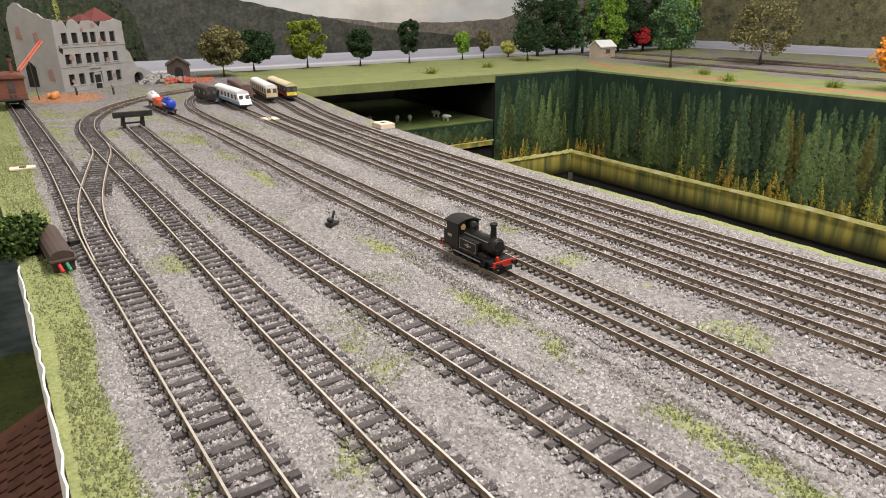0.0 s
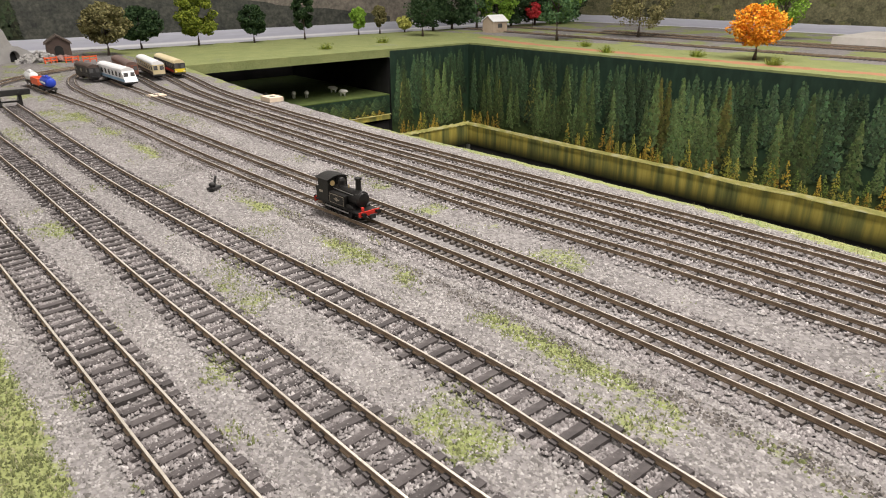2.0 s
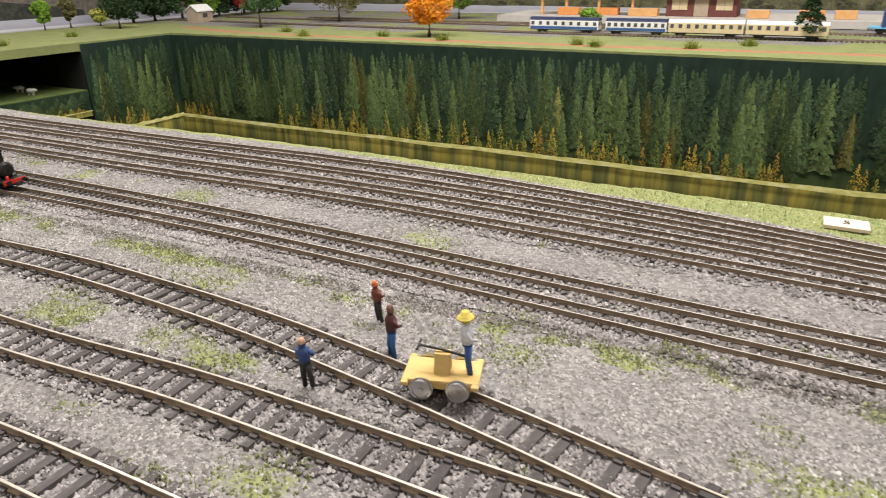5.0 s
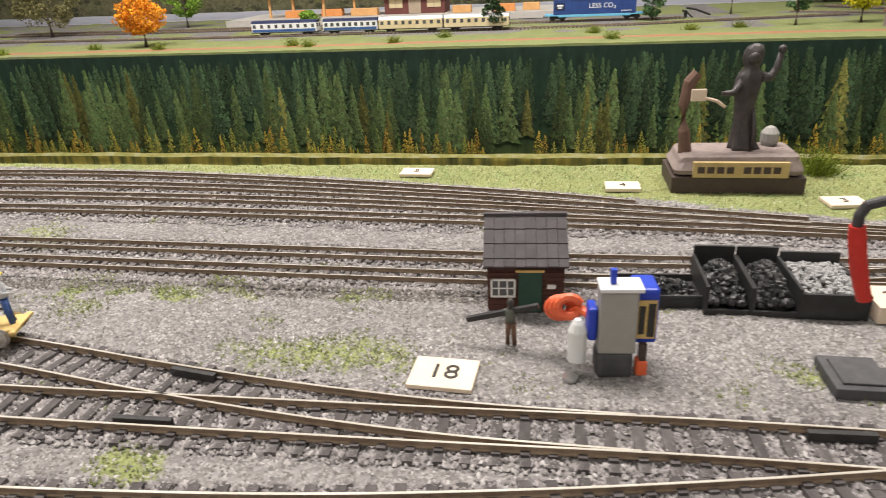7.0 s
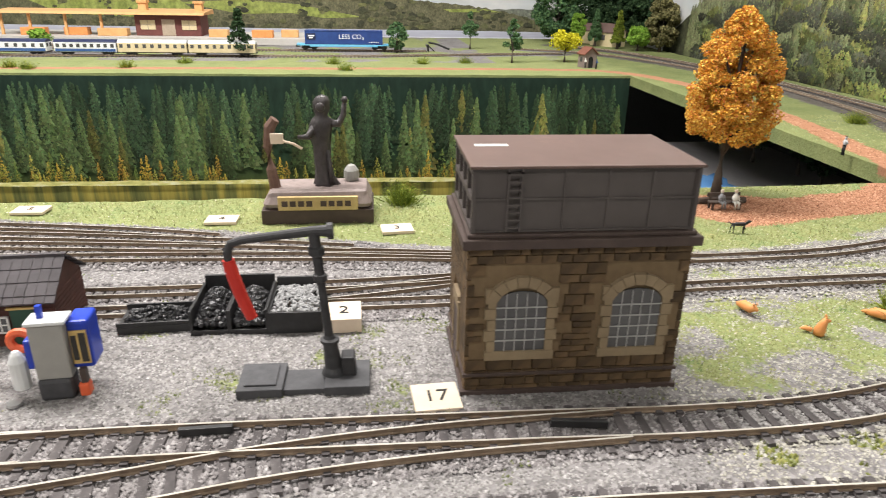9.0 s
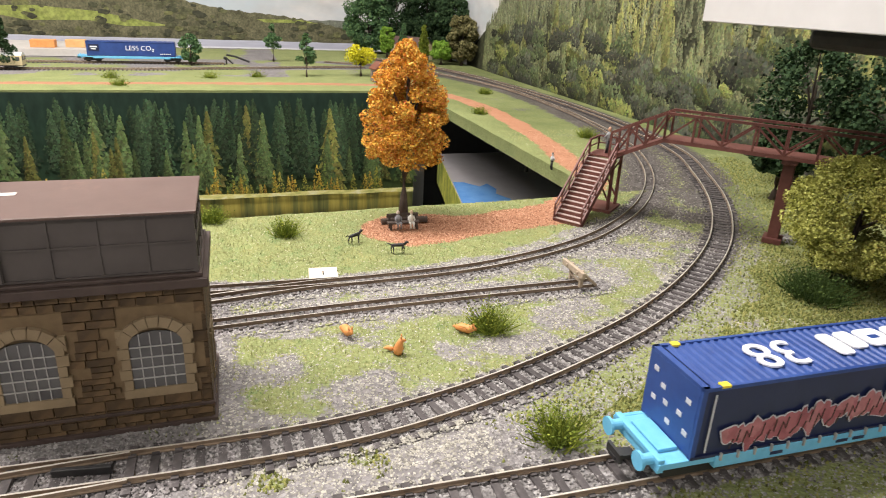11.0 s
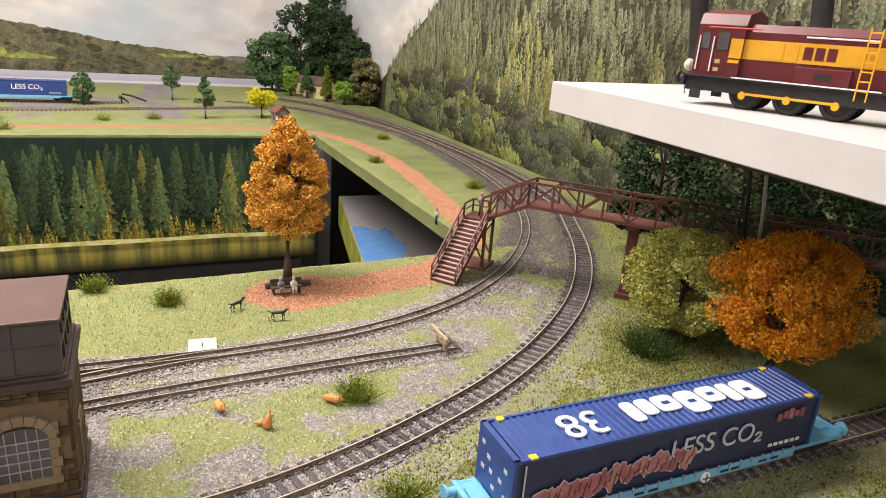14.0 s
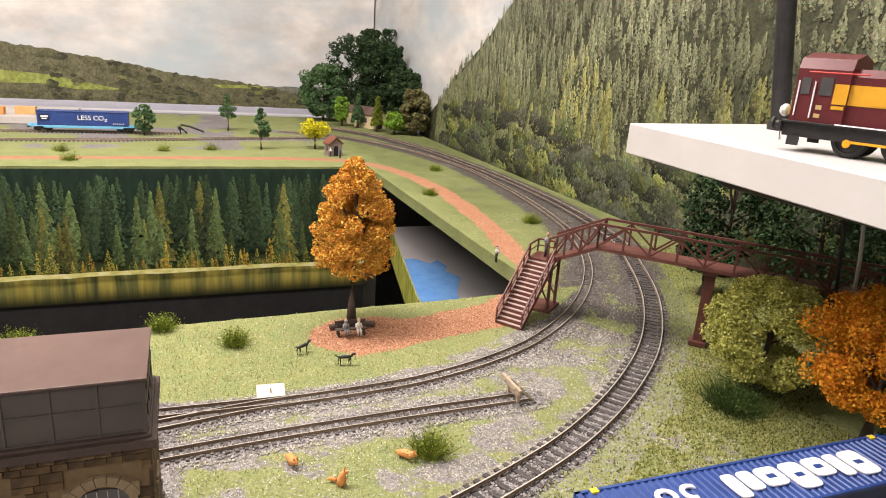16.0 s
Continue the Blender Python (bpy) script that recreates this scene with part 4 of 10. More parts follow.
for x0, y0, x1, y1 in ((0.156, 0.268, 0.153, 0.249), (0.1262, 0.272, 0.1268, 0.251), (0.1430, 0.050, 0.1438, 0.030), (0.1382, -0.092, 0.1355, -0.114)):
    bm = bmesh.new()
    n = math.hypot(x1 - x0, y1 - y0) / 2
    box(bm, -0.0011, 0.0011, -n, n, 0.0012, 0.0046, 0.0003)
    c = finish("check_rail", bm, M_BLACK)
    c.matrix_basis = Matrix.Translation(((x0 + x1) / 2, (y0 + y1) / 2, 0)) @ Matrix.Rotation(math.atan2(x0 - x1, y1 - y0), 4, "Z")
    tagged(c, "short black plastic check rail fixed on the sleepers of the points", "check rail", "check rails at the points")
for pts in (FAR_A, FAR_B, FAR_C):
    track("far_railway_track", pts, "distant model track on the far board", near=(9, 9), **OO)


# ---------------------------------------------------------------- materials of things
M_TANK = surface("tank_grey_brown_paint", (0.066, 0.055, 0.052), (0.100, 0.086, 0.080), 60, 0.5, wear=(0.125, 0.11, 0.10), relief=0.08)
M_TANKTOP = surface("tank_lid_paint", (0.098, 0.060, 0.050), (0.155, 0.102, 0.087), 40, 0.42, wear=(0.18, 0.11, 0.088), relief=0.08)
M_MORTAR = surface("printed_mortar", (0.115, 0.078, 0.040), (0.20, 0.140, 0.075), 300, 0.8)
M_STONE = surface("printed_brown_stone", (0.046, 0.028, 0.015), (0.195, 0.125, 0.060), 160, 0.8, per_object=0.55, relief=0.35)
M_DRESSED = surface("tan_dressed_stone", (0.19, 0.140, 0.082), (0.28, 0.215, 0.13), 200, 0.8)
M_GLASSDARK = surface("dark_window_pane", (0.05, 0.05, 0.052), (0.12, 0.12, 0.12), 60, 0.18, relief=0.0, spec=0.6)
M_BARS = surface("grey_glazing_bars", (0.28, 0.275, 0.265), (0.42, 0.41, 0.40), 200, 0.6)
M_DKBROWN = surface("dark_brown_paint", (0.045, 0.03, 0.026), (0.085, 0.06, 0.05), 150, 0.6)
M_SLATE = surface("grey_slate", (0.050, 0.044, 0.048), (0.095, 0.085, 0.090), 200, 0.75, per_object=0.2)
M_REDBRICK = surface("brown_red_wall", (0.042, 0.017, 0.013), (0.095, 0.036, 0.027), 220, 0.8)
M_GREENDOOR = surface("dark_green_door_paint", (0.012, 0.045, 0.03), (0.03, 0.08, 0.05), 150, 0.6)
M_PLY = surface("pale_plywood", (0.62, 0.50, 0.38), (0.78, 0.66, 0.52), 80, 0.75, fine=9)
M_INK = surface("dark_ink", (0.02, 0.018, 0.016), (0.05, 0.045, 0.04), 200, 0.7)
M_RED = surface("bright_red_paint", (0.42, 0.018, 0.012), (0.62, 0.04, 0.025), 150, 0.45)
M_LOCOBLACK = surface("black_loco_paint", (0.005, 0.005, 0.005), (0.018, 0.017, 0.016), 260, 0.42, spec=0.3)
M_LINING = surface("cream_lining", (0.30, 0.26, 0.20), (0.45, 0.40, 0.32), 200, 0.6)
M_STEEL = surface("bright_steel", (0.42, 0.42, 0.42), (0.62, 0.62, 0.62), 200, 0.3, 1.0, relief=0.05)
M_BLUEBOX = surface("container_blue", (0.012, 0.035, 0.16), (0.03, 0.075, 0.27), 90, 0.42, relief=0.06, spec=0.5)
# Navy paint, also the blue container's side with its shade put in.
M_NAVY = surface("navy_and_shaded_blue", (0.008, 0.013, 0.05), (0.018, 0.027, 0.085), 90, 0.4, relief=0.05, spec=0.5)
M_SKYBLUE = surface("wagon_light_blue", (0.10, 0.38, 0.60), (0.20, 0.52, 0.74), 110, 0.5, wear=(0.14, 0.33, 0.47), relief=0.08)
M_WHITEINK = surface("white_print", (0.72, 0.73, 0.76), (0.86, 0.87, 0.9), 100, 0.55, relief=0.03)
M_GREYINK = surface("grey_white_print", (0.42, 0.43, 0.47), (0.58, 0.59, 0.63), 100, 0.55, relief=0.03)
M_YELLOW = surface("yellow_paint", (0.62, 0.48, 0.02), (0.82, 0.66, 0.06), 120, 0.5)
M_MAROON = surface("maroon_paint", (0.085, 0.012, 0.016), (0.15, 0.026, 0.03), 90, 0.34, relief=0.04, spec=0.5)
M_EWSGOLD = surface("gold_yellow_band", (0.60, 0.30, 0.02), (0.78, 0.42, 0.04), 90, 0.36, relief=0.04)
M_ORANGE_Y = surface("orange_yellow_paint", (0.70, 0.33, 0.01), (0.88, 0.47, 0.03), 90, 0.4)
M_BRIDGE = surface("bridge_red_brown_plastic", (0.085, 0.028, 0.022), (0.16, 0.06, 0.048), 200, 0.55, wear=(0.20, 0.09, 0.075), relief=0.1)
M_TREAD = surface("worn_step_wood", (0.30, 0.23, 0.20), (0.42, 0.34, 0.31), 220, 0.7)
M_BRONZE = surface("dark_bronze_resin", (0.028, 0.024, 0.024), (0.085, 0.075, 0.075), 240, 0.4, relief=0.35)
M_RESIN = surface("grey_brown_resin", (0.17, 0.13, 0.12), (0.30, 0.245, 0.225), 200, 0.6, wear=(0.12, 0.09, 0.08), relief=0.3)
M_BRASS = surface("tan_brass_plate", (0.42, 0.31, 0.13), (0.60, 0.46, 0.22), 260, 0.5, 0.2)
M_POST = surface("brown_carved_wood", (0.10, 0.055, 0.04), (0.20, 0.12, 0.09), 150, 0.7)
M_COAL = surface("coal", (0.006, 0.006, 0.007), (0.035, 0.034, 0.036), 500, 0.35, relief=0.6, spec=0.5)
M_GRIT = surface("pale_grit", (0.22, 0.22, 0.22), (0.42, 0.42, 0.42), 700, 0.9, relief=0.6)
M_CAST = surface("black_cast_iron", (0.018, 0.018, 0.02), (0.055, 0.054, 0.056), 260, 0.55, relief=0.2)
M_CASTGREY = surface("dusty_black_base", (0.035, 0.035, 0.038), (0.085, 0.085, 0.09), 200, 0.7, relief=0.2)
M_BRIGHTBLUE = surface("bright_blue_plastic", (0.01, 0.03, 0.36), (0.03, 0.075, 0.52), 90, 0.35, relief=0.05)
M_TOYGREY = surface("grey_plastic", (0.26, 0.255, 0.235), (0.36, 0.35, 0.325), 90, 0.5, relief=0.05)
M_TOYORANGE = surface("orange_red_plastic", (0.62, 0.09, 0.03), (0.80, 0.16, 0.06), 90, 0.45, relief=0.1)
M_CLEAR = surface("milky_plastic", (0.60, 0.61, 0.61), (0.76, 0.77, 0.77), 60, 0.15, relief=0.05)
M_OCHRE = surface("ochre_wood", (0.46, 0.31, 0.10), (0.66, 0.48, 0.19), 150, 0.6)
M_BARK = surface("bark", (0.045, 0.033, 0.026), (0.11, 0.085, 0.07), 200, 0.9, relief=0.6)
M_PUMPKIN = surface("pumpkin_orange", (0.58, 0.22, 0.06), (0.74, 0.34, 0.12), 200, 0.6)
M_TIMBER = surface("pale_weathered_timber", (0.30, 0.24, 0.17), (0.46, 0.38, 0.29), 200, 0.8, wear=(0.22, 0.17, 0.12))
M_PAPER = surface("torn_white_paper", (0.60, 0.59, 0.56), (0.76, 0.75, 0.72), 120, 0.85)
M_ROOFTILE = surface("terracotta_card_tile", (0.095, 0.038, 0.024), (0.18, 0.078, 0.048), 200, 0.85, per_object=0.3)


def frame_rot(p, yaw=0.0):
    return Matrix.Translation(p) @ Matrix.Rotation(radians(yaw), 4, "Z")


# ---------------------------------------------------------------- water tower
def water_tower():
    L, D = 0.0905, 0.054            # along the tracks, and deep
    t = thing("water_tower", frame_rot((0.1640, -0.1065, 0.0)), "stone water tower with a grey-brown tank, beside the track", "water tower")
    W = 0.0665
    body = bmesh.new()
    box(body, 0.0008, D - 0.0008, -L / 2 + 0.0008, L / 2 - 0.0008, 0, W)
    b = part("wall", body, M_MORTAR, t, "mortared brown stone wall")
    rng = random.Random(8)
    stones = {}

    def stone(w, h):
        key = (round(w, 4), round(h, 4))
        if key not in stones:
            bm = bmesh.new()
            box(bm, -0.0004, 0.0013, -w / 2, w / 2, -h / 2, h / 2)
            for v in bm.verts:
                if v.co.x < 0.0005:
                    v.co.y *= 0.965
                    v.co.z *= 0.93
            me = bpy.data.meshes.new("stone")
            bm.to_mesh(me)
            bm.free()
            me.materials.append(M_STONE)
            stones[key] = me
        return stones[key]
    wins = [(-0.0250, 0.0105), (0.0230, 0.0105)]

    def blocked(y, z, w, h):
        for c, hw in wins:
            if abs(y - c) < hw + 0.0042 + w / 2 - 0.0012 and 0.0165 < z + h / 2 and z - h / 2 < 0.0545:
                return True
        return False
    sizes = (0.0042, 0.0062, 0.0085, 0.0110)
    faces = [(Matrix.Identity(4), L, True), (Matrix.Translation((D / 2, L / 2, 0)) @ Matrix.Rotation(-math.pi / 2, 4, "Z"), D, False), (Matrix.Translation((D / 2, -L / 2, 0)) @ Matrix.Rotation(math.pi / 2, 4, "Z"), D, False)]
    for m, width, front in faces:
        z = 0.0012
        while z < W - 0.002:
            h = rng.choice((0.0028, 0.0036, 0.0052))
            h = min(h, W - 0.0004 - z)
            y = -width / 2
            while y < width / 2 - 0.001:
                w = min(rng.choice(sizes), width / 2 - y)
                if width / 2 - (y + w) < 0.0025:
                    w = width / 2 - y
                c = y + w / 2
                door = (not front) and abs(c) < 0.008 and z < 0.036
                if not (front and blocked(c, z + h / 2, w, h)) and not door:
                    o = new("stone", stone(round(w - 0.0004, 4), round(h - 0.0003, 4)))
                    o.matrix_basis = m @ Matrix.Translation((0, c, z + h / 2))
                    o.parent = b
                y += w
            z += h
    part("base_course", boxes((-0.0018, D + 0.0018, -L / 2 - 0.0018, L / 2 + 0.0018, 0.0, 0.0022), (-0.0012, D + 0.0012, -L / 2 - 0.0012, L / 2 + 0.0012, 0.0088, 0.0102), bevel=0.0002), M_DKBROWN, t, "dark plinth course")
    for c, hw in wins:
        z0, z1 = 0.0205, 0.0455
        bm = bmesh.new()
        box(bm, -0.0012, 0.001, c - hw - 0.004, c + hw + 0.004, z0 - 0.004, z0)
        k = 5
        for s in (-1, 1):
            for i in range(k):
                a, d = z0 + (z1 - z0) * i / k, z0 + (z1 - z0) * (i + 1) / k
                e = 0.0046 if i % 2 else 0.0034
                box(bm, -0.0012, 0.001, min(c + s * hw, c + s * (hw + e)), max(c + s * hw, c + s * (hw + e)), a + 0.00015, d - 0.00015)
        n = 7
        for i in range(n):
            a0, a1 = math.pi * (0.14 + 0.72 * i / n), math.pi * (0.14 + 0.72 * (i + 1) / n) - 0.02
            cz, r0, r1 = z1 - 0.0075, hw * 1.12, hw * 1.12 + 0.0046
            pts = [(c + r * math.cos(a), cz + r * math.sin(a)) for r, a in ((r0, a0), (r1, a0), (r1, a1), (r0, a1))]
            A = [bm.verts.new((-0.0016, y, z)) for y, z in pts]
            B = [bm.verts.new((0.001, y, z)) for y, z in pts]
            for j in range(4):
                q = (j + 1) % 4
                bm.faces.new((A[j], A[q], B[q], B[j]))
            bm.faces.new(A[::-1])
            bm.faces.new(B)
        for k in (-1, 1):
            box(bm, -0.0010, 0.001, min(c + k * (hw - 0.0002), c + k * (hw + 0.0044)), max(c + k * (hw - 0.0002), c + k * (hw + 0.0044)), z1 - 0.0030, z1 + 0.0034)
        bmesh.ops.recalc_face_normals(bm, faces=bm.faces[:])
        split_parts("surround_stone", bm, M_DRESSED, t)
        win = part("window", prism(bmesh.new(), [(c + y, z) for y, z in [(-hw, z0), (hw, z0), (hw, z1 - 0.003)] + [(hw * math.cos(a), z1 - 0.003 + 0.005 * math.sin(a)) for a in np.linspace(0.2, math.pi - 0.2, 7)] + [(-hw, z1 - 0.003)]], -0.0002, 0.0006, "x"), M_GLASSDARK, t, "dark arched barred window")
        bm = bmesh.new()
        for i in range(1, 5):
            y = c - hw + 2 * hw * i / 5
            box(bm, -0.0007, -0.0003, y - 0.0002, y + 0.0002, z0, z1 + 0.0012)
        for i in range(1, 5):
            z = z0 + (z1 - z0) * i / 5
            box(bm, -0.0008, -0.0004, c - hw, c + hw, z - 0.0003, z + 0.0003)
        split_parts("glazing_bar", bm, M_BARS, win)
    for s in (-1, 1):
        bm = boxes((D / 2 - 0.007, D / 2 + 0.007, s * (L / 2) - 0.0008, s * (L / 2) + 0.0008, 0.002, 0.030))
        d = part("door", bm, M_DKBROWN, t, "narrow dark door")
        part("door_frame", boxes((D / 2 - 0.009, D / 2 - 0.007, s * L / 2 - 0.0012, s * L / 2 + 0.0012, 0.002, 0.034), (D / 2 + 0.007, D / 2 + 0.009, s * L / 2 - 0.0012, s * L / 2 + 0.0012, 0.002, 0.034), (D / 2 - 0.007, D / 2 + 0.007, s * L / 2 - 0.0012, s * L / 2 + 0.0012, 0.030, 0.036)), M_DRESSED, t)
    part("cornice", boxes((-0.0028, D + 0.0028, -L / 2 - 0.0028, L / 2 + 0.0028, 0.0665, 0.0705), (-0.0008, D + 0.0008, -L / 2 - 0.0008, L / 2 + 0.0008, 0.0705, 0.0722), bevel=0.0004), M_DKBROWN, t, "dark moulded cornice")
    z0, z1 = 0.0722, 0.099
    tank = part("tank", boxes((0.002, D - 0.002, -L / 2 + 0.002, L / 2 - 0.002, z0, z1 - 0.0012)), M_TANK, t, "panelled grey-brown iron tank")
    bm = bmesh.new()
    for z in (z0 + 0.0006, (z0 + z1) / 2, z1 - 0.0018):
        box(bm, 0.0012, D - 0.0012, -L / 2 + 0.0012, L / 2 - 0.0012, z - 0.0004, z + 0.0004)
    part("flange", bm, M_TANK, tank)
    bm = bmesh.new()
    for s in (-1, 1):
        for i in range(5):
            x = 0.002 + (D - 0.004) * i / 4
            y = s * (L / 2 - 0.002)
            box(bm, x - 0.0012, x + 0.0012, min(y, y + s * 0.0014), max(y, y + s * 0.0014), z0, z1 - 0.0012)
        y = s * (L / 2 - 0.002)
        for z in (z0 + 0.001, (z0 + z1) / 2, z1 - 0.0024):
            box(bm, 0.002, D - 0.002, min(y, y + s * 0.0016), max(y, y + s * 0.0016), z - 0.0011, z + 0.0011)
    split_parts("end_rib", bm, M_TANK, tank)
    bm = bmesh.new()
    for i in range(6):
        y = -L / 2 + 0.002 + (L - 0.004) * i / 5
        box(bm, 0.0013, 0.0022, y - 0.0005, y + 0.0005, z0, z1 - 0.0012)
    part("side_rib", bm, M_TANK, tank)
    part("lid", boxes((-0.0004, D + 0.0004, -L / 2 - 0.0004, L / 2 + 0.0004, z1 - 0.0012, z1), bevel=0.0003), M_TANKTOP, t, "flat brown tank lid with scuffs")
    part("scuff_mark", boxes((D - 0.022, D - 0.018, L / 2 - 0.020, L / 2 - 0.006, z1, z1 + 0.00012)), M_PAPER, t, "pale scratch on the lid")
    bm = bmesh.new()
    yl = 0.0285
    for s in (-1, 1):
        box(bm, -0.0006, 0.0002, yl + s * 0.0026 - 0.0004, yl + s * 0.0026 + 0.0004, z0 + 0.001, z1 - 0.001)
        box(bm, -0.0006, 0.002, yl + s * 0.0026 - 0.0004, yl + s * 0.0026 + 0.0004, z1 - 0.003, z1 - 0.0022)
    for i in range(8):
        z = z0 + 0.0025 + i * 0.003
        box(bm, -0.0005, 0.0, yl - 0.0026, yl + 0.0026, z - 0.0003, z + 0.0003)
    part("ladder", bm, M_TANK, t, "iron ladder")


water_tower()


# ---------------------------------------------------------------- number plates
def number_plate(x, y, yaw, w, d, h, text, label, size=0.012):
    t = thing("number_plate", frame_rot((x, y, 0.0006), yaw), label, "number plate", "wooden track number plates")
    part("board", boxes((-w / 2, w / 2, -d / 2, d / 2, 0, h), bevel=0.0003), M_PLY, t)
    if text:
        text_mesh(text, size, M_INK, t, Matrix.Translation((0, 0, h + 0.0001)) @ Matrix.Rotation(radians(-90), 4, "Z"), "inked_number")
    else:
        part("ink_mark", boxes((-0.003, 0.003, -0.0045, 0.0045, h, h + 0.0001)), M_INK, t)
    return t


number_plate(0.166, 0.166, -3, 0.019, 0.024, 0.0018, "18", "square plywood plate with a black number, on the ballast")
number_plate(0.160, -0.0490, 4, 0.019, 0.0195, 0.0018, "17", "square plywood plate with a black number, beside the tower", 0.011)
number_plate(0.416, 0.226, 0, 0.016, 0.023, 0.0022, "5", "cream plate with a black number, on the grass verge", 0.009)
number_plate(0.388, 0.084, 0, 0.016, 0.022, 0.0022, "4", "cream plate with a black number, on the grass verge", 0.009)
number_plate(0.363, -0.040, 6, 0.016, 0.022, 0.0022, "3", "cream plate with a black number, on the grass verge", 0.009)
number_plate(0.229, -0.0085, 2, 0.020, 0.0175, 0.0075, "2", "thick plywood block with a black number, by the coal bins", 0.011)
number_plate(0.3145, -0.221, -5, 0.021, 0.0195, 0.0016, "1", "white plate with a black number, beside the small track", 0.009)
number_plate(0.018, 1.205, 0, 0.022, 0.012, 0.0018, "", "pale plywood plate on the grass verge")
number_plate(0.316, 1.36, 0, 0.022, 0.020, 0.0022, "", "pale plywood plate between the small tracks")
number_plate(0.418, 1.215, 0, 0.020, 0.026, 0.006, "", "pale plywood block beside the well")


# ---------------------------------------------------------------- water crane
def water_crane():
    t = thing("water_crane", frame_rot((0.1785, -0.0065, 0.0)) @ Matrix.Diagonal((0.92, 0.95, 0.945, 1)), "black water crane with a red leather hose", "water crane")
    part("base", boxes((-0.013, 0.010, -0.016, 0.004, 0, 0.0045), (-0.011, 0.006, 0.004, 0.022, 0, 0.0028), (-0.013, 0.010, 0.022, 0.042, 0, 0.0045), bevel=0.0004), M_CASTGREY, t, "dusty black three-part base")
    part("hatch", boxes((-0.010, 0.007, 0.025, 0.039, 0.0044, 0.0054), bevel=0.0003), M_CASTGREY, t)
    bm = bmesh.new()
    lathe(bm, [(0.0058, 0.0045), (0.0052, 0.006), (0.0040, 0.008), (0.0032, 0.020), (0.0042, 0.0205), (0.0042, 0.022), (0.0028, 0.0225), (0.0020, 0.024), (0.0017, 0.050), (0.0030, 0.051), (0.0030, 0.0535), (0.0022, 0.054), (0.0022, 0.062), (0.0034, 0.063), (0.0034, 0.066), (0.0024, 0.0665), (0.0024, 0.0735)], 18)
    part("column", bm, M_CAST, t)
    part("valve_box", boxes((-0.004, 0.004, -0.010, -0.004, 0.0045, 0.014), bevel=0.0006), M_CAST, t)
    bm = bmesh.new()
    pipe(bm, [(0, -0.006, 0.0735), (0, 0.0, 0.0735), (0, 0.018, 0.0715), (0, 0.030, 0.0700), (0, 0.0345, 0.0685), (0, 0.0365, 0.0650), (0, 0.0368, 0.0610)], [0.0026, 0.0022, 0.0019, 0.0018, 0.0018, 0.0018, 0.0018], 12)
    lathe(bm, [(0.0036, -0.0082), (0.0036, -0.0058)], 12, Matrix.Translation((0, 0, 0.0735)) @ Matrix.Rotation(math.pi / 2, 4, "X") @ Matrix.Rotation(math.pi, 4, "X"))
    part("arm", bm, M_CAST, t)
    bm = bmesh.new()
    pts = [(0, 0.0368 - 0.002 * u - 0.003 * u * u, 0.0612 - 0.0275 * u) for u in np.linspace(0, 1, 8)]
    pipe(bm, pts, [0.0026, 0.0029, 0.0029, 0.0029, 0.0029, 0.0028, 0.0027, 0.0026], 12)
    part("hose", bm, M_RED, t, "bright red hose")
    for ob in t.children:
        if ob.name.split(".")[0] in ("column", "arm", "hose", "valve_box"):
            for v in ob.data.vertices:
                v.co.y += 0.085 * max(0.0, v.co.z - 0.0045)


water_crane()


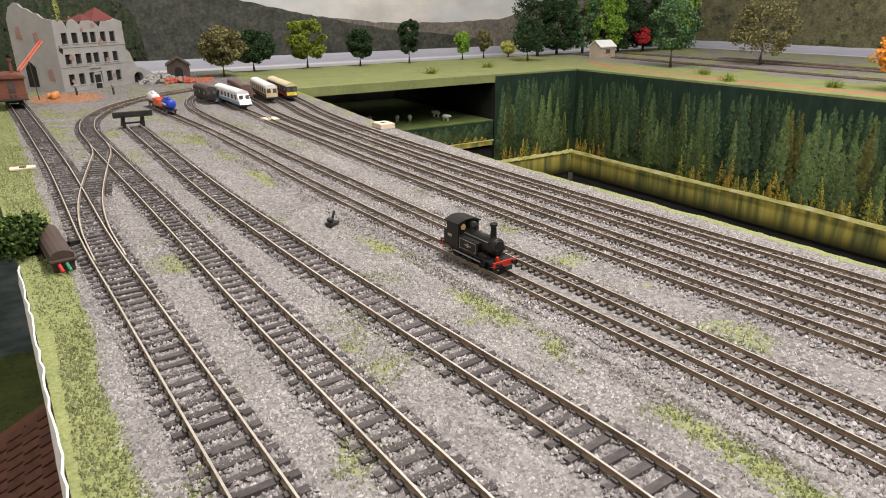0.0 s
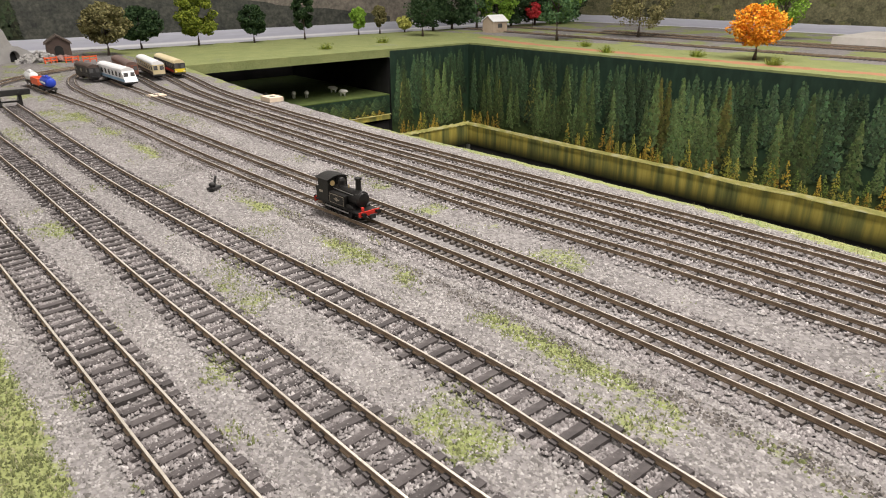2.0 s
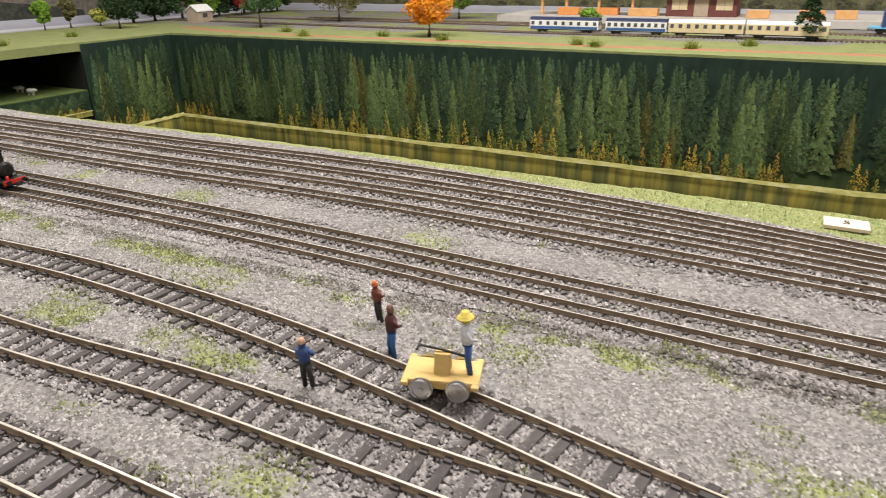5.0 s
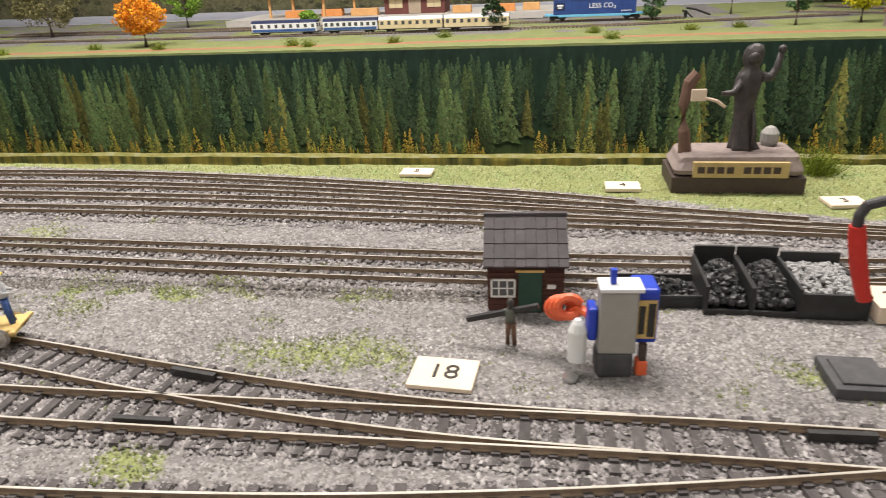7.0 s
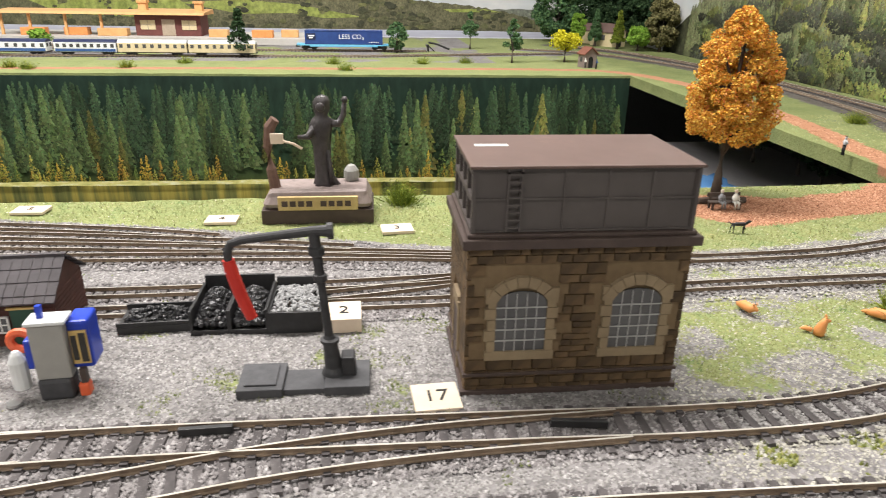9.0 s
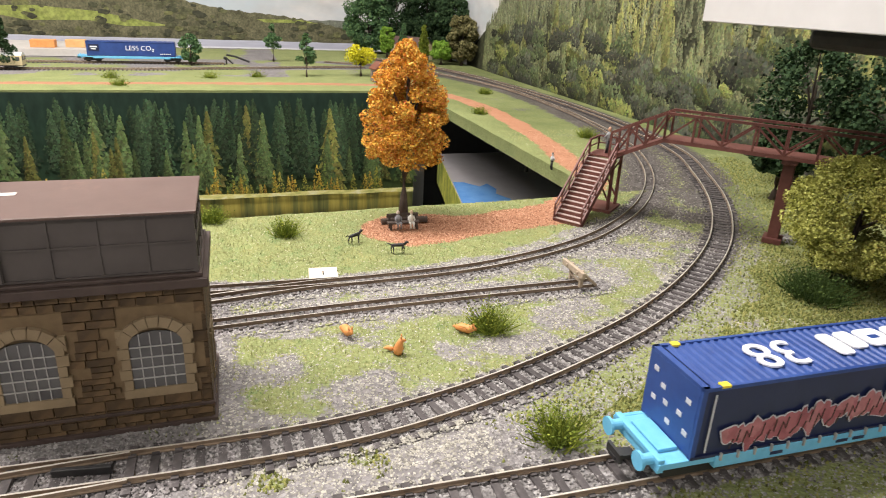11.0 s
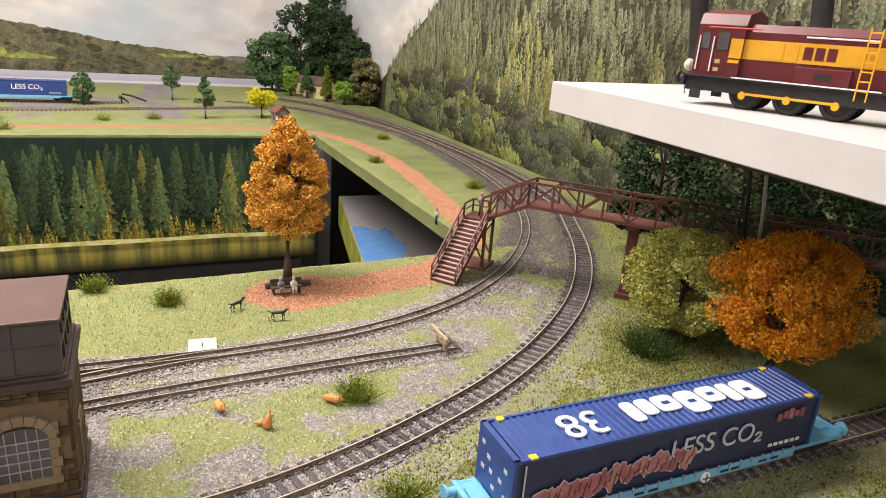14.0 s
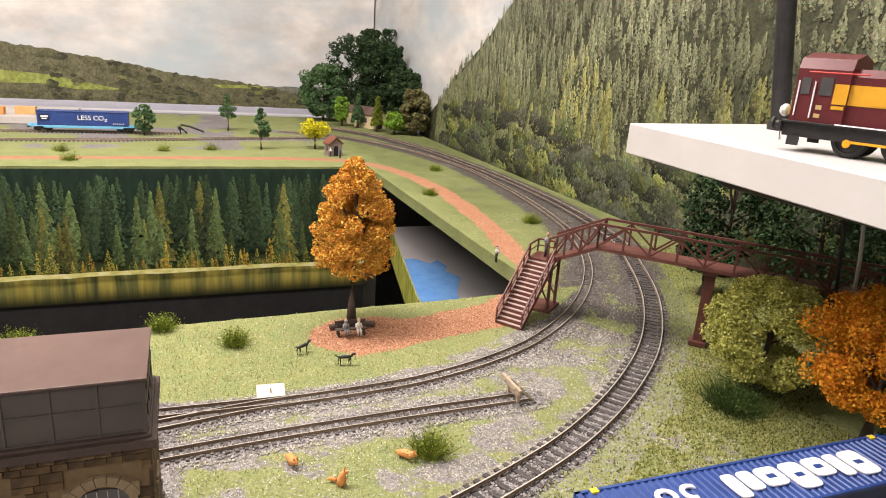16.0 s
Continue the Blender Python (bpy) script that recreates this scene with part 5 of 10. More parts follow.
# ---------------------------------------------------------------- lineside hut
def hut():
    t = thing("lineside_hut", frame_rot((0.236, 0.140, 0.0), 4), "small brown brick hut with a slate roof and green door", "hut")
    hx, hy, z1 = 0.0185, 0.0158, 0.0245
    walls = part("wall", prism(bmesh.new(), [(-hx, 0), (hx, 0), (hx, z1), (0, z1 + 0.0125), (-hx, z1)], -hy, hy, "y"), M_REDBRICK, t)
    bm = bmesh.new()
    for z in np.arange(0.002, 0.024, 0.0022):
        box(bm, -hx - 0.0003, hx + 0.0003, -hy - 0.0003, hy + 0.0003, z, z + 0.0017)
    part("brick_course", bm, M_REDBRICK, t)
    rng = random.Random(3)
    for s in (-1, 1):
        slope = Vector((s * (hx + 0.003), 0, -0.0125 * (hx + 0.003) / hx))
        n = 7
        for i in range(n):
            a, b = slope * (i / n), slope * ((i + 1.25) / n)
            for j in range(8):
                bm = bmesh.new()
                y0, y1 = -hy - 0.002 + (2 * hy + 0.004) * j / 8 + 0.0001, -hy - 0.002 + (2 * hy + 0.004) * (j + 1) / 8 - 0.0001
                zz = z1 + 0.0134
                vs = [bm.verts.new((p.x, y, zz + p.z + u)) for u in (0.0, 0.0007) for p in (a, b) for y in (y0, y1)]
                for f in ((0, 1, 3, 2), (4, 6, 7, 5), (0, 4, 5, 1), (2, 3, 7, 6), (0, 2, 6, 4), (1, 5, 7, 3)):
                    bm.faces.new([vs[k] for k in f])
                for v in bm.verts:
                    v.co.z += 0.0004 * (i % 2) + 0.0001 * (j % 2)
                bmesh.ops.recalc_face_normals(bm, faces=bm.faces[:])
                part("slate", bm, M_SLATE, t)
    part("ridge", boxes((-0.0012, 0.0012, -hy - 0.0022, hy + 0.0022, z1 + 0.0132, z1 + 0.0146)), M_SLATE, t)
    x = -hx - 0.0006
    part("door", boxes((x - 0.0006, x + 0.0006, -0.0068, 0.0030, 0.001, 0.0195)), M_GREENDOOR, t, "dark green plank door")
    part("lintel", boxes((x - 0.0009, x + 0.0006, -0.0078, 0.0042, 0.0197, 0.0208)), M_OCHRE, t)
    w = part("window", boxes((x - 0.0005, x + 0.0006, 0.0045, 0.0145, 0.0085, 0.0160)), M_GLASSDARK, t)
    part("window_frame", boxes((x - 0.0009, x, 0.0042, 0.0148, 0.0080, 0.0088), (x - 0.0009, x, 0.0042, 0.0148, 0.0157, 0.0165), (x - 0.0009, x, 0.0042, 0.0050, 0.008, 0.0165), (x - 0.0009, x, 0.0140, 0.0148, 0.008, 0.0165), (x - 0.0009, x, 0.0075, 0.0080, 0.008, 0.0165), (x - 0.0009, x, 0.0110, 0.0115, 0.008, 0.0165), (x - 0.0009, x, 0.0042, 0.0148, 0.0120, 0.0125)), M_PAPER, w, "cream window frame")
    part("notice", boxes((x - 0.0007, x, -0.0125, -0.0090, 0.0120, 0.0138)), M_PAPER, t, "small white notice")


hut()


def toy_robot():
    t = thing("toy_machine", frame_rot((0.176, 0.104, 0.0), 5), "blue and grey plastic toy machine with orange hands, standing on ballast", "toy")
    part("body", boxes((-0.004, 0.004, -0.0055, 0.0075, 0.010, 0.0345), bevel=0.0006), M_TOYGREY, t, "flat grey plate")
    part("tank", boxes((0.0, 0.013, -0.0135, -0.0050, 0.012, 0.0335), bevel=0.0012), M_BRIGHTBLUE, t)
    part("label", boxes((-0.0008, 0.0002, -0.0125, -0.0060, 0.0145, 0.0295)), M_OCHRE, t, "yellow and black label")
    part("label_print", boxes((-0.0012, -0.0007, -0.0120, -0.0095, 0.0155, 0.0285), (-0.0012, -0.0007, -0.0085, -0.0065, 0.0165, 0.0275)), M_INK, t)
    part("shoulder", boxes((-0.002, 0.006, 0.0078, 0.0110, 0.014, 0.027), bevel=0.001), M_BRIGHTBLUE, t)
    part("cap", boxes((-0.005, 0.005, -0.007, 0.008, 0.0345, 0.0362), bevel=0.0005), M_CLEAR, t)
    part("peg", boxes((-0.001, 0.001, 0.002, 0.004, 0.0362, 0.0415)), M_BRIGHTBLUE, t)
    part("bottle", lathe(bmesh.new(), [(0.002, 0.005), (0.0034, 0.006), (0.0034, 0.018), (0.0022, 0.021), (0.0012, 0.0225)], 12, Matrix.Translation((-0.001, 0.0145, 0.0))), M_CLEAR, t, "clear plastic bottle")
    bm = bmesh.new()
    for k in range(3):
        pipe(bm, [(0.010 + 0.0030 * k, 0.0165 + 0.0015 * k + 0.0042 * math.cos(a), 0.0215 - 0.0018 * k + 0.0040 * math.sin(a)) for a in np.linspace(0, 2 * math.pi, 15)], 0.0017, 8)
    pipe(bm, [(0.006, 0.009, 0.020), (0.009, 0.012, 0.0205), (0.011, 0.0135, 0.021)], 0.0016, 8)
    part("claw", bm, M_TOYORANGE, t, "orange-red round claw")
    part("foot", boxes((-0.005, 0.006, -0.005, 0.008, 0.0, 0.0105), bevel=0.002), M_CASTGREY, t)
    part("boot", boxes((-0.003, 0.002, -0.0105, -0.0065, 0.0, 0.006), bevel=0.0008), M_TOYORANGE, t)
    part("leg", boxes((-0.002, 0.001, -0.0100, -0.0075, 0.006, 0.0125)), M_DKBROWN, t)
    part("coin", lathe(bmesh.new(), [(0.0028, 0.0), (0.0028, 0.0012)], 14, Matrix.Translation((-0.006, 0.017, 0.0008))), M_STEEL, t, "shiny metal disc")


toy_robot()


# ---------------------------------------------------------------- coal bins and coal wagon
def heap(x0, x1, y0, y1, z, h, n, size, rng):
    """A heap of separate lumps on a mound."""
    bm = bmesh.new()
    for i in range(n):
        x, y = rng.uniform(x0, x1), rng.uniform(y0, y1)
        u, v = (x - x0) / (x1 - x0) * 2 - 1, (y - y0) / (y1 - y0) * 2 - 1
        zz = z + h * (1 - u * u) * (1 - v * v) + rng.uniform(-0.2, 0.4) * size
        r = bmesh.ops.create_icosphere(bm, subdivisions=1, radius=size * rng.uniform(0.5, 1.0), matrix=Matrix.Translation((x, y, zz)) @ Matrix.Rotation(rng.uniform(0, 3), 4, (rng.random(), rng.random(), 0.3)))
        for q in r["verts"]:
            q.co += Vector((rng.uniform(-1, 1), rng.uniform(-1, 1), rng.uniform(-1, 1))) * size * 0.22
    return bm


def coal_bins():
    rng = random.Random(14)
    for k, (y, fill) in enumerate(((0.0555, "coal"), (0.0372, "coal"), (0.0150, "grit"))):
        w = (0.0088, 0.0088, 0.0124)[k]
        t = thing("coal_bin", frame_rot((0.239, y, 0.0)), "black timber bin heaped with shiny coal" if fill == "coal" else "low black timber bin filled with pale grit", "bin", "lineside bins")
        zb = 0.0145 if fill == "coal" else 0.0125
        part("back", boxes((0.016, 0.0175, -w, w, 0, zb + 0.003), bevel=0.0003), M_BLACK, t)
        for s in (-1, 1):
            part("side", boxes((-0.0175, 0.016, s * w - 0.0007, s * w + 0.0007, 0, zb - 0.001), bevel=0.0003), M_BLACK, t)
        part("front", boxes((-0.0175, -0.0162, -w, w, 0, 0.0115 if fill == "grit" else 0.003), bevel=0.0003), M_BLACK, t)
        bm = heap(-0.0155, 0.0155, -w + 0.0015, w - 0.0015, 0.005 if fill == "coal" else 0.0105, 0.0105 if fill == "coal" else 0.0025, 420, 0.0019 if fill == "coal" else 0.0012, rng)
        part("load", bm, M_COAL if fill == "coal" else M_GRIT, t, "shiny black coal" if fill == "coal" else "pale stone grit")
    t = thing("coal_skip", frame_rot((0.236, 0.083, 0.0), 3), "flat black skip of coal lumps on the ballast", "skip")
    part("tray", boxes((-0.010, 0.010, -0.018, 0.018, 0, 0.0042), (-0.010, -0.009, -0.018, 0.018, 0.0042, 0.0062), (0.009, 0.010, -0.018, 0.018, 0.0042, 0.0072), bevel=0.0003), M_BLACK, t)
    part("load", heap(-0.008, 0.008, -0.016, 0.016, 0.004, 0.004, 160, 0.0016, rng), M_COAL, t)


coal_bins()


# ---------------------------------------------------------------- statue
def statue():
    t = thing("statue_plinth", frame_rot((0.402, 0.0155, 0.0)), "grey-brown resin plinth with a tan name plate", "plinth")
    part("base", boxes((-0.021, 0.021, -0.0395, 0.0395, 0, 0.0105), bevel=0.0006), M_DKBROWN, t, "dark brown base")
    bm = boxes((-0.0205, 0.0205, -0.0385, 0.0385, 0.0105, 0.0235), bevel=0.004)
    for v in bm.verts:
        if v.co.z > 0.015:
            v.co.x *= 0.88
            v.co.y *= 0.93
            v.co.z += 0.0012 * math.sin(v.co.y * 300)
    part("rock", bm, M_RESIN, t)
    p = part("name_plate", boxes((-0.0222, -0.0195, -0.0285, 0.0275, 0.0105, 0.0205), bevel=0.0004), M_BRASS, t, "tan name plate")
    part("plate_lettering", boxes(*[(-0.0226, -0.0221, y, y + 0.0042, 0.0135, 0.0175) for y in (-0.0235, -0.0178, -0.0121, -0.0064, 0.0035, 0.0092, 0.0149, 0.0206)]), M_DKBROWN, p, "raised unreadable letters")
    # the figure: one plain mesh
    bm = bmesh.new()
    lathe(bm, [(0.0088, 0.0), (0.0082, 0.002), (0.0066, 0.008), (0.0058, 0.018), (0.0062, 0.028), (0.0074, 0.037), (0.0080, 0.043), (0.0066, 0.0475), (0.0042, 0.050), (0.0050, 0.0525), (0.0058, 0.056), (0.0056, 0.060), (0.0040, 0.0632), (0.0012, 0.0645)], 22)
    for v in bm.verts:
        a = math.atan2(v.co.y, v.co.x)
        fold = 0.14 * max(0.0, 1 - v.co.z / 0.046) + 0.05
        k = 1 + fold * math.sin(a * 6 + v.co.z * 90) + 0.05 * math.sin(a * 3 - v.co.z * 260)
        v.co.x *= k * 0.85
        v.co.y = v.co.y * k + 0.0022 * math.sin(v.co.z * 48)
    lathe(bm, [(0.0030, -0.0008), (0.0034, 0.0), (0.0028, 0.0012), (0.0008, 0.0018)], 12, Matrix.Translation((-0.0046, 0.0015, 0.0565)) @ Matrix.Rotation(-math.pi / 2, 4, "Y"))
    pipe(bm, [(-0.001, -0.0055, 0.045), (0.001, -0.0105, 0.044), (0.002, -0.0140, 0.050), (0.001, -0.0150, 0.0585)], [0.0032, 0.0027, 0.0021, 0.0018], 10)
    lathe(bm, [(0.0006, -0.0024), (0.0022, -0.0012), (0.0024, 0.0006), (0.0012, 0.0022)], 10, Matrix.Translation((0.001, -0.0152, 0.0608)))
    pipe(bm, [(-0.003, -0.002, 0.026), (-0.0055, -0.004, 0.012), (-0.006, -0.004, 0.002)], [0.0012, 0.0016, 0.0020], 8)
    pipe(bm, [(-0.002, 0.006, 0.043), (-0.006, 0.011, 0.036), (-0.006, 0.018, 0.036)], [0.0030, 0.0024, 0.0014], 9)
    s = finish("statue", bm, M_BRONZE, smooth=True)
    s.matrix_basis = Matrix.Translation((0.402, 0.010, 0.0235))
    tagged(s, "dark bronze robed statue with a raised arm, on the plinth", "statue")
    c = thing("carved_post", frame_rot((0.397, 0.046, 0.0225), 0), "tall brown carved post holding a pale open scroll", "post")
    bm = bmesh.new()
    pipe(bm, [(0, 0, 0), (0, 0.002, 0.014), (0, 0.0035, 0.030), (0, 0.001, 0.044), (0, -0.003, 0.0495)], [0.0042, 0.0036, 0.0032, 0.0040, 0.0034], 9)
    part("shaft", bm, M_POST, c)
    part("scroll", boxes((-0.0055, -0.0035, -0.0085, 0.0005, 0.033, 0.0405), bevel=0.0006), M_PLY, c, "pale scroll")
    part("rod", pipe(bmesh.new(), [(-0.0045, -0.008, 0.035), (-0.004, -0.015, 0.033), (-0.002, -0.0205, 0.029)], 0.0010, 7), M_PLY, c)
    k = thing("grey_boulder", frame_rot((0.411, -0.008, 0.0225)), "small pale grey rounded stone on the plinth", "stone")
    part("stone", lathe(bmesh.new(), [(0.004, 0), (0.0058, 0.004), (0.0055, 0.009), (0.003, 0.0125), (0.0008, 0.0135)], 12), M_TOYGREY, k)


statue()


# ---------------------------------------------------------------- toy figures: one plain mesh each
def figurine(x, y, z, h, yaw, colour, label, lean=0.0, seat=False, hat=None):
    bm = bmesh.new()
    s = h / 0.024
    if not seat:
        for a in (-1, 1):
            pipe(bm, [(0, a * 0.0016 * s, 0), (0.0004 * s, a * 0.0014 * s, 0.006 * s), (0, a * 0.0011 * s, 0.0118 * s)], [0.0011 * s, 0.0012 * s, 0.0015 * s], 8)
    else:
        for a in (-1, 1):
            pipe(bm, [(-0.005 * s, a * 0.0016 * s, -0.005 * s), (-0.005 * s, a * 0.0016 * s, 0.0005 * s), (0, a * 0.0013 * s, 0.001 * s)], 0.0013 * s, 8)
    o = 0.0118 * s if not seat else 0.0
    lathe(bm, [(0.0020 * s, o), (0.0024 * s, o + 0.003 * s), (0.0026 * s, o + 0.006 * s), (0.0016 * s, o + 0.0078 * s), (0.0009 * s, o + 0.0082 * s), (0.0014 * s, o + 0.009 * s), (0.0017 * s, o + 0.0105 * s), (0.0012 * s, o + 0.0122 * s), (0.0004 * s, o + 0.0126 * s)], 10)
    if hat:
        lathe(bm, [(0.0034 * s, o + 0.0112 * s), (0.0032 * s, o + 0.0117 * s), (0.0018 * s, o + 0.012 * s), (0.0016 * s, o + 0.0138 * s), (0.0006 * s, o + 0.0142 * s)], 12)
    for a in (-1, 1):
        pipe(bm, [(0, a * 0.0024 * s, o + 0.0065 * s), (-0.0012 * s, a * 0.0032 * s, o + 0.0035 * s), (-0.0036 * s, a * 0.0022 * s, o + 0.0028 * s)], [0.0009 * s, 0.0008 * s, 0.0006 * s], 7)
    ob = finish("figurine", bm, colour, smooth=True)
    ob.matrix_basis = Matrix.Translation((x, y, z)) @ Matrix.Rotation(radians(yaw), 4, "Z") @ Matrix.Rotation(radians(lean), 4, "Y")
    return tagged(ob, label, "figurine", "painted model figures")


def body_paint(name, legs, top, head, h0, h1, h2=None, hatcol=None):
    """Paint by height: trousers, jacket, head and hat."""
    m, nt, b = mat(name, 0.65)
    z = axis_value(nt, coords(nt), 2)
    r = nt.nodes.new("ShaderNodeValToRGB")
    r.color_ramp.interpolation = "CONSTANT"
    e = r.color_ramp.elements
    e[0].position, e[0].color = 0.0, (*legs, 1)
    e[1].position, e[1].color = h0 / 0.04, (*top, 1)
    k = e.new(h1 / 0.04)
    k.color = (*head, 1)
    if h2:
        k = e.new(h2 / 0.04)
        k.color = (*hatcol, 1)
    nt.links.new(remap(nt, z, 0.0, 0.04), r.inputs[0])
    nt.links.new(mix(nt, 0.35, r.outputs[0], ramp(nt, noise_tex(nt, 400), [(0.3, (0.5, 0.5, 0.5)), (0.7, (1.1, 1.1, 1.1))]), "MULTIPLY"), b.inputs["Base Color"])
    return m


FLESH = (0.50, 0.30, 0.20)
P_NAVY = body_paint("figure_navy", (0.03, 0.03, 0.032), (0.03, 0.07, 0.20), FLESH, 0.0118, 0.020)
P_ORANGE = body_paint("figure_orange", (0.02, 0.02, 0.02), (0.16, 0.05, 0.03), (0.62, 0.16, 0.04), 0.010, 0.0175)
P_MAROON = body_paint("figure_maroon", (0.03, 0.10, 0.26), (0.09, 0.03, 0.03), (0.16, 0.09, 0.07), 0.0118, 0.020)
P_STRAW = body_paint("figure_overalls", (0.04, 0.09, 0.26), (0.58, 0.60, 0.62), (0.62, 0.50, 0.10), 0.0118, 0.0198)
P_GREY = body_paint("figure_grey", (0.06, 0.06, 0.065), (0.30, 0.31, 0.32), FLESH, 0.0118, 0.020)
P_BROWN = body_paint("figure_brown", (0.16, 0.09, 0.06), (0.10, 0.11, 0.09), (0.05, 0.045, 0.04), 0.0105, 0.0165)
P_WHITE = body_paint("figure_pale", (0.10, 0.09, 0.09), (0.62, 0.62, 0.60), FLESH, 0.0118, 0.020)
P_SEATW = body_paint("seated_pale", (0.62, 0.60, 0.55), (0.66, 0.64, 0.58), (0.60, 0.46, 0.34), 0.004, 0.008)
P_SEATG = body_paint("seated_grey", (0.20, 0.20, 0.21), (0.26, 0.26, 0.28), (0.55, 0.45, 0.38), 0.004, 0.008)
P_WHITEBLK = body_paint("figure_white_shirt", (0.02, 0.02, 0.02), (0.6, 0.6, 0.6), (0.05, 0.04, 0.04), 0.011, 0.019)
figurine(0.190, 0.143, 0.001, 0.0205, 175, P_BROWN, "painted model workman in brown trousers, on ballast", 4)
beam = finish("carried_beam", boxes((-0.0011, 0.0011, -0.0150, 0.0150, -0.0011, 0.0011), bevel=0.0003), M_BLACK)
beam.matrix_basis = Matrix.Translation((0.1895, 0.1465, 0.0150)) @ Matrix.Rotation(radians(-10), 4, "Z") @ Matrix.Rotation(radians(-19), 4, "X")
tagged(beam, "long dark timber beam resting on the model workman's shoulder", "timber beam")
figurine(0.151, 0.402, 0.001, 0.0215, 200, P_NAVY, "painted model workman in a navy jacket, on ballast", 8)
figurine(0.203, 0.405, 0.001, 0.0195, 160, P_ORANGE, "painted model workman with an orange cap, on ballast", 6)
figurine(0.181, 0.385, 0.001, 0.0225, 150, P_MAROON, "painted model workman in blue trousers and maroon top")
figurine(0.4265, -0.500, 0.0531, 0.024, 200, P_GREY, "grey painted model figure on the footbridge")
figurine(0.566, -0.517, 0.001, 0.020, 90, P_WHITEBLK, "small model figure in a white shirt, on the path")
figurine(0.395, -0.293, 0.0072, 0.020, 10, P_SEATG, "seated model figure in grey on the bench", seat=True)
figurine(0.394, -0.304, 0.0072, 0.020, 0, P_SEATW, "seated model figure in cream on the bench", seat=True)
figurine(0.175, 1.80, 0.001, 0.024, 20, P_GREY, "grey painted model figure before the ruined building")
figurine(0.118, 1.83, 0.001, 0.024, 20, P_GREY, "grey painted model figure before the ruined building")
figurine(1.335, -0.474, 0.001, 0.020, 20, P_WHITE, "tiny pale model figure beside the wayside shrine")
figurine(1.315, -0.492, 0.001, 0.020, 20, P_NAVY, "tiny dark model figure beside the wayside shrine")


def dog(x, y, yaw):
    bm = bmesh.new()
    pipe(bm, [(-0.005, 0, 0.0062), (-0.002, 0, 0.0064), (0.003, 0, 0.0066), (0.005, 0, 0.0070)], [0.0010, 0.0014, 0.0015, 0.0010], 8)
    pipe(bm, [(0.0048, 0, 0.007), (0.0064, 0, 0.0090), (0.0082, 0, 0.0086)], [0.0009, 0.0012, 0.0005], 8)
    pipe(bm, [(-0.005, 0, 0.0064), (-0.0072, 0, 0.0078), (-0.0085, 0, 0.0072)], [0.0005, 0.0004, 0.0003], 6)
    for lx, ly, d in ((-0.0042, 0.0009, -0.001), (-0.0038, -0.0009, 0.0004), (0.0038, 0.0009, 0.001), (0.0034, -0.0009, -0.0004)):
        pipe(bm, [(lx, ly, 0.0062), (lx + d, ly, 0.003), (lx + d * 0.6, ly, 0.0)], [0.0007, 0.0005, 0.0005], 6)
    ob = finish("dog_figurine", bm, M_BLACK, smooth=True)
    ob.matrix_basis = frame_rot((x, y, 0.0008), yaw)
    tagged(ob, "small black painted dog figurine on the grass", "figurine", "black dog figurines")


dog(0.372, -0.253, -60)
dog(0.345, -0.281, -100)


# ---------------------------------------------------------------- handcar
def handcar():
    t = thing("handcar", frame_rot((0.169, 0.356, 0.0043), 18) @ Matrix.Scale(0.84, 4), "ochre four-wheeled rail handcar standing on the siding", "handcar")
    part("deck", boxes((-0.0086, 0.0086, -0.016, 0.016, 0.0058, 0.0078), (-0.0110, 0.0110, -0.016, -0.0130, 0.0058, 0.0076), (-0.0110, 0.0110, 0.0130, 0.016, 0.0058, 0.0076), bevel=0.0005), M_OCHRE, t)
    part("frame", boxes((-0.0080, -0.0066, -0.014, 0.014, 0.0035, 0.0058), (0.0066, 0.0080, -0.014, 0.014, 0.0035, 0.0058)), M_OCHRE, t)
    for x in (-0.0095, 0.0095):
        for y in (-0.0075, 0.0075):
            w = part("wheel", lathe(bmesh.new(), [(0.0040, -0.0012), (0.0050, -0.001), (0.0050, -0.0004), (0.0044, -0.0003), (0.0044, 0.0012), (0.0036, 0.0012), (0.0034, 0.0007), (0.0012, 0.0007), (0.0010, 0.0013)], 20, Matrix.Translation((x * 1.08, y, 0.0044)) @ Matrix.Rotation(math.pi / 2 * (1 if x > 0 else -1), 4, "Y")), M_STEEL, t, "silver spoked wheel")
    part("pump_housing", prism(bmesh.new(), [(-0.0042, 0.0078), (0.0042, 0.0078), (0.0022, 0.0165), (-0.0022, 0.0165)], -0.0032, 0.0032, "y"), M_OCHRE, t)
    part("pump_lever", pipe(bmesh.new(), [(0, -0.010, 0.0150), (0, 0, 0.0175), (0, 0.010, 0.0190)], 0.0006, 7), M_BLACK, t)
    part("handle", pipe(bmesh.new(), [(-0.004, 0.010, 0.0190), (0.004, 0.010, 0.0190)], 0.0005, 7), M_BLACK, t)
    return t


handcar()
figurine(0.172, 0.347, 0.0107, 0.0225, 120, P_STRAW, "painted model workman in overalls and straw hat, on the handcar", 4, hat=True)


